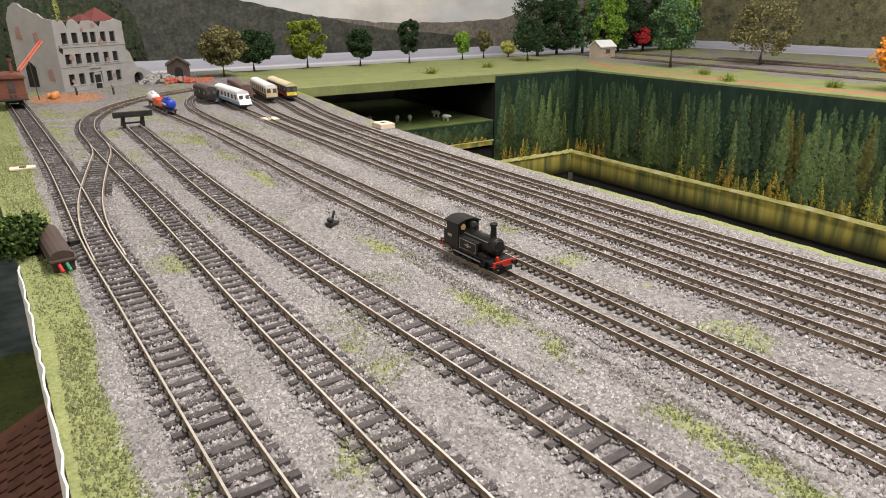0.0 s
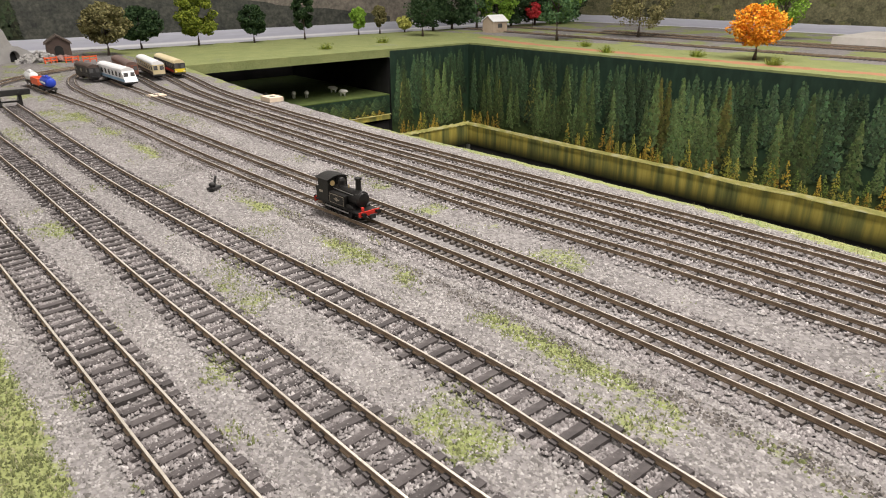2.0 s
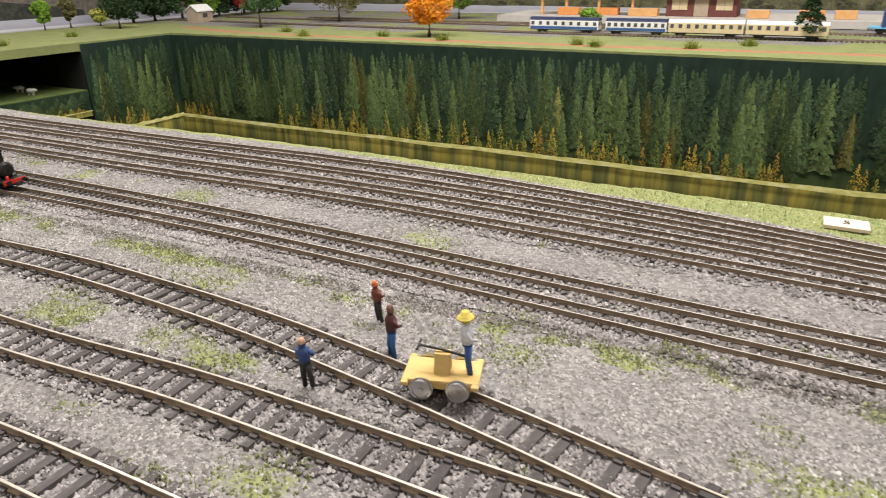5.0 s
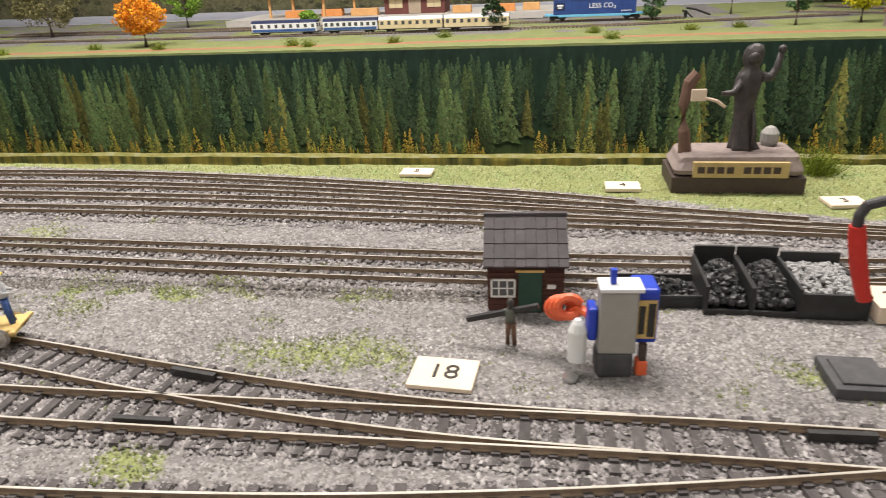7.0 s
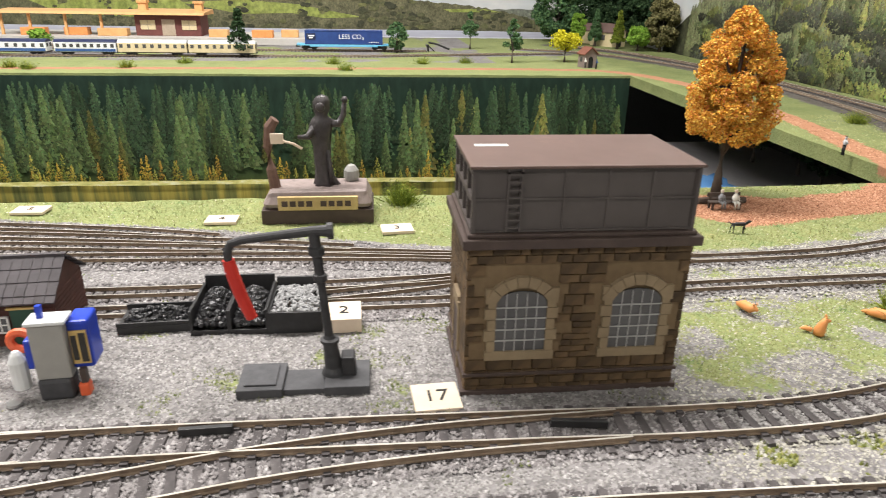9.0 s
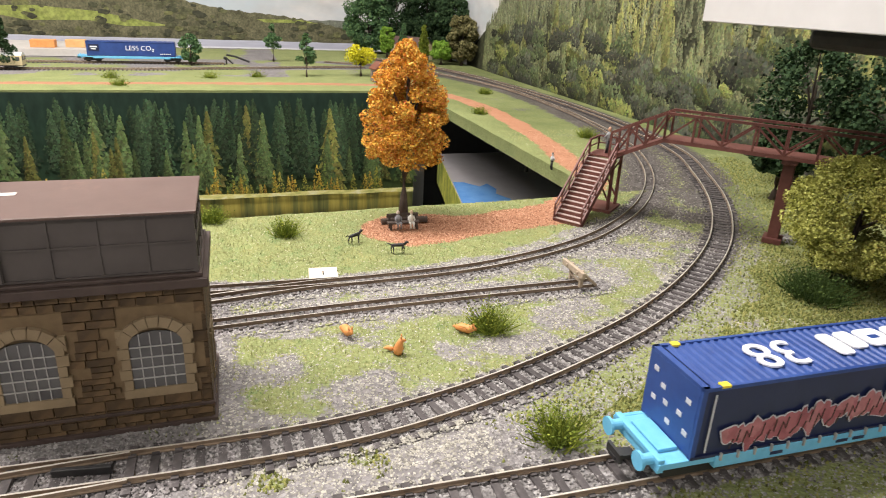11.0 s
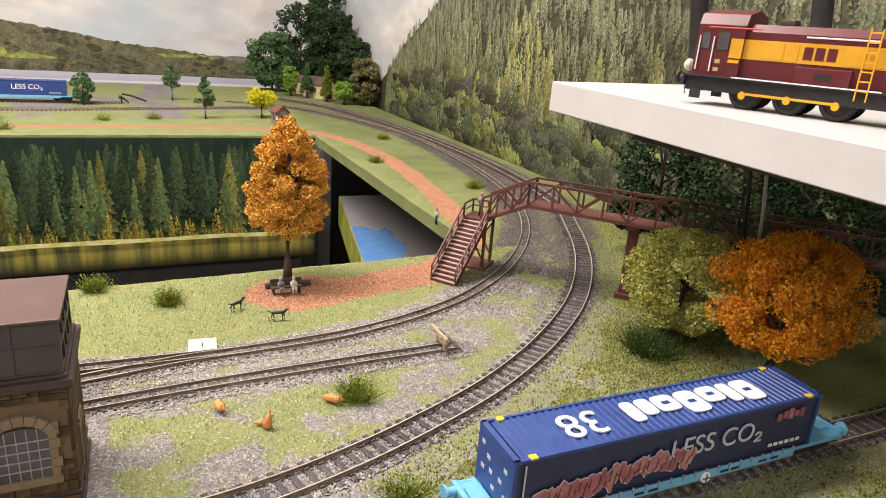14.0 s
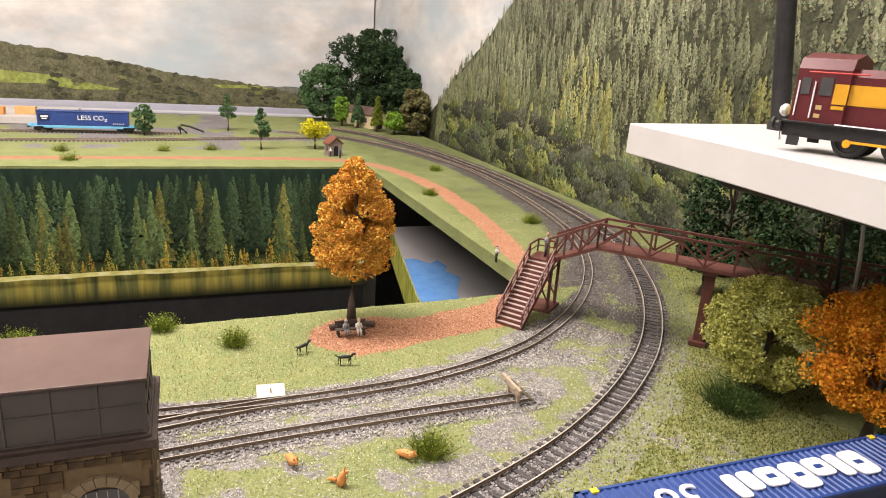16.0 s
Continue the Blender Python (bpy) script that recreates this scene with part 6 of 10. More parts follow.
# ---------------------------------------------------------------- small tank locomotive
def wheel_pair(parent, y, gauge, r, z, spokes, tyre, axle=True):
    for s in (-1, 1):
        m = Matrix.Translation((s * gauge / 2, y, z)) @ Matrix.Rotation(math.pi / 2 * s, 4, "Y")
        part("wheel", lathe(bmesh.new(), [(r * 1.1, -0.0008 * r / 0.004), (r * 1.1, -0.0003 * r / 0.004), (r, -0.0002 * r / 0.004), (r, 0.0010 * r / 0.004), (r * 0.8, 0.0010 * r / 0.004), (r * 0.78, 0.0004 * r / 0.004), (r * 0.25, 0.0004 * r / 0.004), (r * 0.22, 0.0012 * r / 0.004)], 20, m), tyre, parent)


def tank_loco():
    t = thing("tank_locomotive", frame_rot((0.2405, 0.755, 0.0034), 183), "small lined black steam tank locomotive on the narrow track", "locomotive")
    part("footplate", boxes((-0.0080, 0.0080, -0.0245, 0.0245, 0.0062, 0.0072), bevel=0.0002), M_LOCOBLACK, t)
    part("frame", boxes((-0.0042, 0.0042, -0.022, 0.022, 0.0028, 0.0062)), M_LOCOBLACK, t)
    for y in (-0.0135, -0.002, 0.0105):
        wheel_pair(t, y, 0.0094, 0.0040, 0.0040, None, M_LOCOBLACK)
    for s in (-1, 1):
        part("coupling_rod", boxes((s * 0.0066 - 0.0003, s * 0.0066 + 0.0003, -0.0145, 0.0115, 0.0036, 0.0044)), M_STEEL, t)
        tank = part("side_tank", boxes((min(s * 0.0040, s * 0.0078), max(s * 0.0040, s * 0.0078), -0.008, 0.0095, 0.0072, 0.0150), bevel=0.0004), M_LOCOBLACK, t)
        x = s * 0.00795
        part("lining", boxes((x - 0.0001, x + 0.0001, -0.0070, 0.0085, 0.0081, 0.0083), (x - 0.0001, x + 0.0001, -0.0070, 0.0085, 0.0139, 0.0141), (x - 0.0001, x + 0.0001, -0.0070, -0.0068, 0.0081, 0.0141), (x - 0.0001, x + 0.0001, 0.0083, 0.0085, 0.0081, 0.0141)), M_LINING, tank)
        part("crest", boxes((x - 0.0001, x + 0.0001, -0.0022, 0.0038, 0.0108, 0.0114), (x - 0.0001, x + 0.0001, 0.0000, 0.0016, 0.0100, 0.0124)), M_LINING, tank, "pale crest")
        part("splasher", prism(bmesh.new(), [(0.0125 + 0.0045 * math.cos(a), 0.0072 + 0.0030 * math.sin(a)) for a in np.linspace(0, math.pi, 9)], min(s * 0.004, s * 0.0070), max(s * 0.004, s * 0.0070), "x"), M_LOCOBLACK, t)
    bm = lathe(bmesh.new(), [(0.0048, -0.010), (0.0048, 0.0095), (0.0053, 0.0097), (0.0053, 0.0185), (0.0050, 0.0190), (0.0044, 0.0192), (0.0040, 0.0198), (0.0010, 0.0203)], 20, Matrix.Translation((0, 0, 0.0135)) @ Matrix.Rotation(-math.pi / 2, 4, "X"))
    part("boiler", bm, M_LOCOBLACK, t, smooth=False)
    part("chimney", lathe(bmesh.new(), [(0.0026, 0.0180), (0.0019, 0.0192), (0.0017, 0.0255), (0.0023, 0.0258), (0.0023, 0.0270), (0.0014, 0.0272)], 14, Matrix.Translation((0, 0.0148, 0))), M_LOCOBLACK, t)
    part("dome", lathe(bmesh.new(), [(0.0030, 0.0178), (0.0025, 0.0190), (0.0025, 0.0215), (0.0016, 0.0232), (0.0004, 0.0237)], 14, Matrix.Translation((0, -0.0035, 0))), M_LOCOBLACK, t)
    part("safety_valve", boxes((-0.0010, -0.0003, -0.0085, -0.0077, 0.018, 0.0242), (0.0003, 0.0010, -0.0085, -0.0077, 0.018, 0.0242)), M_LOCOBLACK, t)
    part("handrail", pipe(bmesh.new(), [(0.0050, -0.006, 0.0170), (0.0052, 0.016, 0.0168)], 0.00025, 6), M_STEEL, t)
    part("whistle", boxes((-0.0003, 0.0003, 0.004, 0.0046, 0.018, 0.0205)), M_BRASS, t)
    cab = part("cab", boxes((-0.0078, -0.0072, -0.0200, -0.0085, 0.0072, 0.0215), (0.0072, 0.0078, -0.0200, -0.0085, 0.0072, 0.0215), (-0.0072, 0.0072, -0.0092, -0.0086, 0.0072, 0.0225), (-0.0072, 0.0072, -0.0200, -0.0194, 0.0072, 0.0225)), M_LOCOBLACK, t)
    for s in (-1, 1):
        for y in (-0.0082, -0.0204):
            part("spectacle_rim", lathe(bmesh.new(), [(0.0018, -0.0002), (0.0018, 0.0002), (0.0013, 0.0002)], 14, Matrix.Translation((s * 0.0042, y, 0.0195)) @ Matrix.Rotation(math.pi / 2, 4, "X")), M_BRASS, cab)
        part("number_panel", boxes((s * 0.00785 - 0.0001, s * 0.00785 + 0.0001, -0.0190, -0.0150, 0.0125, 0.0140)), M_LINING, cab, "pale number bars")
    bm = bmesh.new()
    n = 9
    prism(bm, [(-0.0086 + 0.0172 * i / n, 0.0222 + 0.0022 * math.sin(math.pi * i / n)) for i in range(n + 1)] + [(0.0086 - 0.0172 * i / n, 0.0215 + 0.0022 * math.sin(math.pi * i / n)) for i in range(n + 1)], -0.0215, -0.0075, "y")
    part("cab_roof", bm, M_LOCOBLACK, t)
    part("bunker", boxes((-0.0072, 0.0072, -0.0240, -0.0200, 0.0072, 0.0155), bevel=0.0004), M_LOCOBLACK, t)
    for y, s in ((0.0245, 1), (-0.0245, -1)):
        bb = part("buffer_beam", boxes((-0.0080, 0.0080, min(y, y + s * 0.0008), max(y, y + s * 0.0008), 0.0046, 0.0076)), M_RED, t, "red buffer beam")
        for x in (-0.0055, 0.0055):
            part("buffer", lathe(bmesh.new(), [(0.0010, 0.0), (0.0009, 0.002), (0.0016, 0.0022), (0.0016, 0.0027)], 12, Matrix.Translation((x, y + s * 0.0008, 0.0062)) @ Matrix.Rotation(-s * math.pi / 2, 4, "X")), M_LOCOBLACK, bb)
        part("coupling", boxes((-0.0012, 0.0012, min(y, y + s * 0.0045), max(y, y + s * 0.0045), 0.0034, 0.0046), (-0.0022, 0.0022, min(y + s * 0.0037, y + s * 0.0047), max(y + s * 0.0037, y + s * 0.0047), 0.0034, 0.0062)), M_BLACK, t)
    part("lamp", boxes((0.0028, 0.0045, 0.0222, 0.0238, 0.0072, 0.0100), bevel=0.0003), M_RED, t, "red lamp")


tank_loco()


# ---------------------------------------------------------------- container and its wagon
def ribbed_sheet(bm, place, u0, u1, n, w0, w1, depth):
    """A corrugated sheet: n ribs along u, standing between w0 and w1."""
    us, ds = [], []
    for i in range(n):
        a = u0 + (u1 - u0) * i / n
        s = (u1 - u0) / n
        for f, d in ((0.0, 0.0), (0.30, 0.0), (0.45, -depth), (0.85, -depth)):
            us.append(a + f * s)
            ds.append(d)
    us.append(u1)
    ds.append(0.0)
    A = [bm.verts.new(place(u, w0, d)) for u, d in zip(us, ds)]
    B = [bm.verts.new(place(u, w1, d)) for u, d in zip(us, ds)]
    for i in range(len(us) - 1):
        bm.faces.new((A[i], A[i + 1], B[i + 1], B[i]))
    return bm


def bogie(parent, y, gauge, r, z, w):
    for dy in (-0.011 * r / 0.0056, 0.011 * r / 0.0056):
        wheel_pair(parent, y + dy, gauge, r, z, None, M_BLACK)
    part("bogie_frame", boxes((-w, -w + 0.0016, y - 0.019 * r / 0.0056, y + 0.019 * r / 0.0056, r * 0.6, r * 1.6), (w - 0.0016, w, y - 0.019 * r / 0.0056, y + 0.019 * r / 0.0056, r * 0.6, r * 1.6), (-w, w, y - 0.002, y + 0.002, r, r * 1.5), bevel=0.0003), M_BLACK, parent)


def container_wagon(m, L, extra, detail=True):
    t = thing("container_wagon", m, "light blue flat wagon carrying a container, on the siding", "wagon", "container wagons")
    y0, y1 = -L / 2 - extra[0], L / 2 + extra[1]
    part("deck", boxes((-0.0165, 0.0165, y0, y1, 0.0112, 0.0132), bevel=0.0004), M_SKYBLUE, t)
    for s in (-1, 1):
        part("sole_bar", boxes((min(s * 0.0150, s * 0.0178), max(s * 0.0150, s * 0.0178), -L / 2 + 0.012, L / 2 - 0.012, 0.0080, 0.0136), (min(s * 0.0150, s * 0.0172), max(s * 0.0150, s * 0.0172), y0, y1, 0.0106, 0.0134), bevel=0.0003), M_SKYBLUE, t)
        if detail:
            bm = bmesh.new()
            for i in range(22):
                y = -L / 2 + 0.014 + (L - 0.028) * i / 21
                box(bm, min(s * 0.0176, s * 0.0186), max(s * 0.0176, s * 0.0186), y - 0.0004, y + 0.0004, 0.0118, 0.0152)
            split_parts("securing_pin", bm, M_BARS, t)
            w = part("brake_wheel", lathe(bmesh.new(), [(0.0032, 0.0), (0.0034, 0.0006), (0.0030, 0.0012), (0.0008, 0.0012)], 18, Matrix.Translation((s * 0.0180, -L * 0.10, 0.0100)) @ Matrix.Rotation(s * math.pi / 2, 4, "Y")), M_WHITEINK, t, "white brake handwheel")
            part("wheel_spoke", boxes((s * 0.0193 - 0.0002, s * 0.0193 + 0.0002, -L * 0.10 - 0.0024, -L * 0.10 + 0.0024, 0.0097, 0.0103), (s * 0.0193 - 0.0002, s * 0.0193 + 0.0002, -L * 0.10 - 0.0003, -L * 0.10 + 0.0003, 0.0076, 0.0124)), M_BLACK, w)
            split_parts("side_lettering", boxes(*[(s * 0.0179 - 0.0002, s * 0.0179 + 0.0002, y, y + 0.006, 0.0098, 0.0112) for y in (-0.075, -0.066, -0.045, -0.037, 0.012, 0.021, 0.055)]), M_NAVY, t, "unreadable dark lettering")
    for y in (y0 + 0.024, y1 - 0.024):
        bogie(t, y, 0.0172, 0.0056, 0.0056, 0.0135)
    for y, s in ((y0, -1), (y1, 1)):
        part("buffer_beam", boxes((-0.0165, 0.0165, min(y, y - s * 0.003), max(y, y - s * 0.003), 0.0088, 0.0150), bevel=0.0004), M_SKYBLUE, t)
        for x in (-0.0115, 0.0115):
            part("buffer", lathe(bmesh.new(), [(0.0024, 0.0), (0.0022, 0.0045), (0.0040, 0.0050), (0.0040, 0.0062)], 16, Matrix.Translation((x, y, 0.0126)) @ Matrix.Rotation(-s * math.pi / 2, 4, "X")), M_SKYBLUE, t, "light blue round buffer")
        part("coupling", boxes((-0.0025, 0.0025, min(y, y + s * 0.010), max(y, y + s * 0.010), 0.0062, 0.0078), (-0.0050, 0.0050, min(y + s * 0.008, y + s * 0.0095), max(y + s * 0.008, y + s * 0.0095), 0.0062, 0.0105)), M_BLACK, t)
        part("end_plate", boxes((-0.010, 0.010, min(y - s * 0.004, y - s * 0.013), max(y - s * 0.004, y - s * 0.013), 0.0132, 0.0148), bevel=0.0003), M_SKYBLUE, t)
    return t


def container(m, L, W, H, detail=True):
    t = thing("shipping_container", m, "dark blue ribbed shipping container with white lettering, on a flat wagon", "container", "shipping containers")
    bm = bmesh.new()
    box(bm, -W / 2 + 0.0008, W / 2 - 0.0008, -L / 2 + 0.0008, L / 2 - 0.0008, 0.0, H - 0.0008)
    # Near container's sides are navy to paint in shade; roof, end stay blue.
    part("body", bm, M_NAVY if detail else M_BLUEBOX, t, "plain blue side panels, shaded to navy on the near container")
    n = 46 if detail else 16
    part("roof_panel", ribbed_sheet(bmesh.new(), lambda u, w, d: (w, u, H + d), -L / 2 + 0.004, L / 2 - 0.004, n, -W / 2 + 0.001, W / 2 - 0.001, 0.0007), M_BLUEBOX, t, "corrugated mid-blue roof")
    part("end_panel", boxes((-W / 2 + 0.0015, W / 2 - 0.0015, L / 2 - 0.001, L / 2 + 0.0001, 0.001, H - 0.0012)), M_BLUEBOX, t)
    for sy in (-1, 1):
        for sx in (-1, 1):
            part("corner_post", boxes((min(sx * (W / 2 - 0.0018), sx * W / 2), max(sx * (W / 2 - 0.0018), sx * W / 2), min(sy * (L / 2 - 0.0022), sy * L / 2), max(sy * (L / 2 - 0.0022), sy * L / 2), 0, H + 0.0002)), M_BLUEBOX, t)
            if detail:
                part("corner_casting", boxes((min(sx * (W / 2 - 0.0028), sx * (W / 2 + 0.0002)), max(sx * (W / 2 - 0.0028), sx * (W / 2 + 0.0002)), min(sy * (L / 2 - 0.012), sy * (L / 2 - 0.008)), max(sy * (L / 2 - 0.012), sy * (L / 2 - 0.008)), H - 0.0005, H + 0.0006)), M_YELLOW, t, "yellow corner mark")
        part("top_rail", boxes((-W / 2, W / 2, min(sy * (L / 2 - 0.003), sy * L / 2), max(sy * (L / 2 - 0.003), sy * L / 2), H - 0.0012, H + 0.0003)), M_BLUEBOX, t)
    for sx in (-1, 1):
        part("side_rail", boxes((min(sx * (W / 2 - 0.0014), sx * (W / 2 + 0.0001)), max(sx * (W / 2 - 0.0014), sx * (W / 2 + 0.0001)), -L / 2, L / 2, H - 0.0014, H + 0.0003)), M_BLUEBOX, t)
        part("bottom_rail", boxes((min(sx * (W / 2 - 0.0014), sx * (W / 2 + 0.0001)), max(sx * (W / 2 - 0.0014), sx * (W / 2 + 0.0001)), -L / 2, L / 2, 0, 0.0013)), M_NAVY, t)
    face = lambda y, z: Matrix.Translation((-W / 2 - 0.0002, y, z)) @ Matrix(((0, 0, -1, 0), (-1, 0, 0, 0), (0, 1, 0, 0), (0, 0, 0, 1)))
    k = L / 0.207
    # The near slogan is greyed to go with the painted side shade.
    text_mesh("LESS CO\u2082", (0.0165 if detail else 0.0165) * k, M_GREYINK if detail else M_WHITEINK, t, face(-0.0250 if detail else -0.02 * k, H * 0.56), "slogan_lettering", "pale slogan lettering, greyed on the shaded side of the near container")
    split_parts("maker_mark", boxes(*[(-W / 2 - 0.0003, -W / 2, (-0.070 - 0.0045 * i) * k, (-0.067 - 0.0045 * i) * k, H * 0.16, H * 0.22) for i in range(6)]), M_WHITEINK, t, "small white bars of a brand mark")
    if not detail:
        part("brand_panel", boxes((-W / 2 - 0.0004, -W / 2, L / 2 - 0.026, L / 2 - 0.004, H * 0.35, H * 0.8)), M_NAVY, t)
        part("brand_mark", boxes((-W / 2 - 0.0006, -W / 2 - 0.0003, L / 2 - 0.023, L / 2 - 0.008, H * 0.58, H * 0.68), (-W / 2 - 0.0006, -W / 2 - 0.0003, L / 2 - 0.020, L / 2 - 0.010, H * 0.44, H * 0.52)), M_WHITEINK, t)
        return t
    # roof mark: a brand in plain white shapes, and its number
    z = H + 0.0006
    top = lambda y, x=0.0: Matrix(((0, -1, 0, x), (1, 0, 0, y), (0, 0, 1, z), (0, 0, 0, 1)))
    text_mesh("38", 0.026, M_WHITEINK, t, top(0.0530), "roof_number", "white roof number", depth=0.0004)
    y = -0.066
    for w, up in ((0.0140, 0.0100), (0.0080, 0.0080), (0.0140, 0.0048), (0.0140, 0.0105), (0.0140, 0.0048), (0.0090, 0.0048), (0.0080, 0.0080)):
        bm = bmesh.new()
        c, d = y + w / 2, (0.0090 + up) / 2
        x = 0.0090 - d
        ring = [(x + d * math.copysign(abs(math.cos(a)) ** 0.45, math.cos(a)), c + w / 2 * math.copysign(abs(math.sin(a)) ** 0.45, math.sin(a))) for a in np.linspace(0, 2 * math.pi, 24, endpoint=False)]
        lo, hi = [bm.verts.new((p, q, z - 0.0004)) for p, q in ring], [bm.verts.new((p, q, z + 0.0003)) for p, q in ring]
        for i in range(24):
            bm.faces.new((lo[i], lo[(i + 1) % 24], hi[(i + 1) % 24], hi[i]))
        bm.faces.new(hi)
        bmesh.ops.recalc_face_normals(bm, faces=bm.faces[:])
        mark = part("roof_mark", bm, M_WHITEINK, t, "plain white rounded block of a brand mark")
        if w > 0.013:
            part("mark_slot", boxes((x - 0.0015, x + 0.0015, c - 0.0026, c + 0.0026, z + 0.0002, z + 0.0004), bevel=0.0), M_BLUEBOX, mark)
        y += w + 0.0016
    split_parts("end_mark", boxes(*[(x, x + 0.003, L / 2 + 0.0001, L / 2 + 0.0003, zz, zz + 0.0022) for x, zz in ((-0.013, 0.008), (-0.008, 0.014), (-0.002, 0.006), (0.004, 0.019), (0.009, 0.011), (-0.012, 0.022), (0.010, 0.024), (0.001, 0.013))]), M_GREYINK, t, "small pale stencil marks")
    # sprayed lettering: wobbling rounded strokes
    rng = random.Random(77)
    pink = islands("graffiti_pink", [(0, (0.30, 0.09, 0.11)), (0.5, (0.42, 0.15, 0.17)), (1, (0.52, 0.24, 0.25))], 0.55, 260, 0.4)
    for name, mt, grow, off in (("graffiti_outline", M_GREYINK, 0.0006, 0.00022), ("graffiti_fill", pink, 0.0, 0.00040)):
        rng.seed(77)
        bm = bmesh.new()
        for i in range(34):
            u = i / 33
            cy, cz = 0.0845 - u * 0.090, H * (0.24 + 0.27 * u - 0.10 * u * u) + rng.uniform(-0.0028, 0.0034)
            h, w = rng.uniform(0.0030, 0.0052) + grow, rng.uniform(0.0026, 0.0042) + grow
            n = 14
            vs = []
            for k in range(n):
                a = 2 * math.pi * k / n
                r = 1 + 0.22 * math.sin(3 * a + i * 1.7) + 0.12 * math.sin(5 * a + i)
                vs.append(bm.verts.new((-W / 2 - off - 0.00001 * i, cy - w * math.cos(a) * r, cz + h * math.sin(a) * r)))
            bm.faces.new(vs)
        bmesh.ops.triangulate(bm, faces=bm.faces[:])
        split_parts(name, bm, mt, t)
    bm = bmesh.new()
    for i in range(16):
        u = i / 15
        cy, cz = 0.083 - u * 0.087, H * (0.24 + 0.27 * u - 0.10 * u * u)
        x = -W / 2 - 0.0008
        pipe(bm, [(x, cy, cz - 0.0045), (x, cy - 0.0012, cz + 0.003 * math.sin(i * 2.1)), (x, cy - 0.0030, cz - 0.0010), (x, cy - 0.0036, cz + 0.0045)], 0.00022, 5)
    split_parts("graffiti_line", bm, M_DKBROWN, t)
    part("tag_mark", boxes(*[(-W / 2 - 0.0004, -W / 2, -0.0700 - 0.0044 * i, -0.0666 - 0.0044 * i, H * 0.66 + 0.001 * (i % 2), H * 0.80 + 0.001 * (i % 3)) for i in range(5)]), pink, t, "small sprayed tag")
    part("end_stripe", boxes((-W / 2 - 0.0003, -W / 2, L / 2 - 0.0066, L / 2 - 0.0058, 0.003, H - 0.003)), M_GREYINK, t)
    return t


container_wagon(frame_rot((0.0825, -0.4305, 0.0042), -0.9), 0.200, (0.0305, 0.0135))
container(frame_rot((0.0825, -0.4305, 0.0174), -0.9), 0.200, 0.0345, 0.0326)
container_wagon(frame_rot((1.66, 0.045, 0.0042)), 0.190, (0.016, 0.014), False)
container(frame_rot((1.66, 0.045, 0.0174)), 0.190, 0.034, 0.0330, False)


# ---------------------------------------------------------------- hung shelf with the diesel shunter
def shelf():
    t = thing("display_shelf", Matrix(), "thick white shelf hung on black posts above the layout", "shelf", "", "structure")
    bm = bmesh.new()
    prism(bm, [(0.3095, -0.4885), (-0.20, -0.4430), (-0.20, -0.70), (0.346, -0.70)], 0.1745, 0.1970, "z")
    bmesh.ops.bevel(bm, geom=bm.edges[:], offset=0.0006, segments=1, affect="EDGES")
    part("board", bm, M_WHITE, t)
    for x, y in ((0.292, -0.622), (0.196, -0.642)):
        part("post", lathe(bmesh.new(), [(0.0095, 0.1970), (0.0095, 0.203), (0.0072, 0.203), (0.0072, 1.70)], 20, Matrix.Translation((x, y, 0.197)) @ Matrix(((1, 0, 0.057, 0), (0, 1, 0.138, 0), (0, 0, 1, 0), (0, 0, 0, 1))) @ Matrix.Translation((0, 0, -0.197))), M_BLACK, t, "black round post")
    part("under_bracket", boxes((-0.10, 0.245, -0.675, -0.520, 0.162, 0.1744), bevel=0.004), M_BLACK, t, "black bracket under the shelf")
    part("cable", pipe(bmesh.new(), [(0.205, -0.60, 0.164), (0.203, -0.605, 0.13), (0.208, -0.62, 0.08), (0.20, -0.64, 0.03), (0.20, -0.65, 0.0)], 0.0016, 8), M_BLACK, t)
    part("cable", pipe(bmesh.new(), [(0.19, -0.60, 0.164), (0.187, -0.605, 0.12), (0.193, -0.62, 0.06), (0.187, -0.645, 0.0)], 0.0014, 8), M_BARS, t)


shelf()


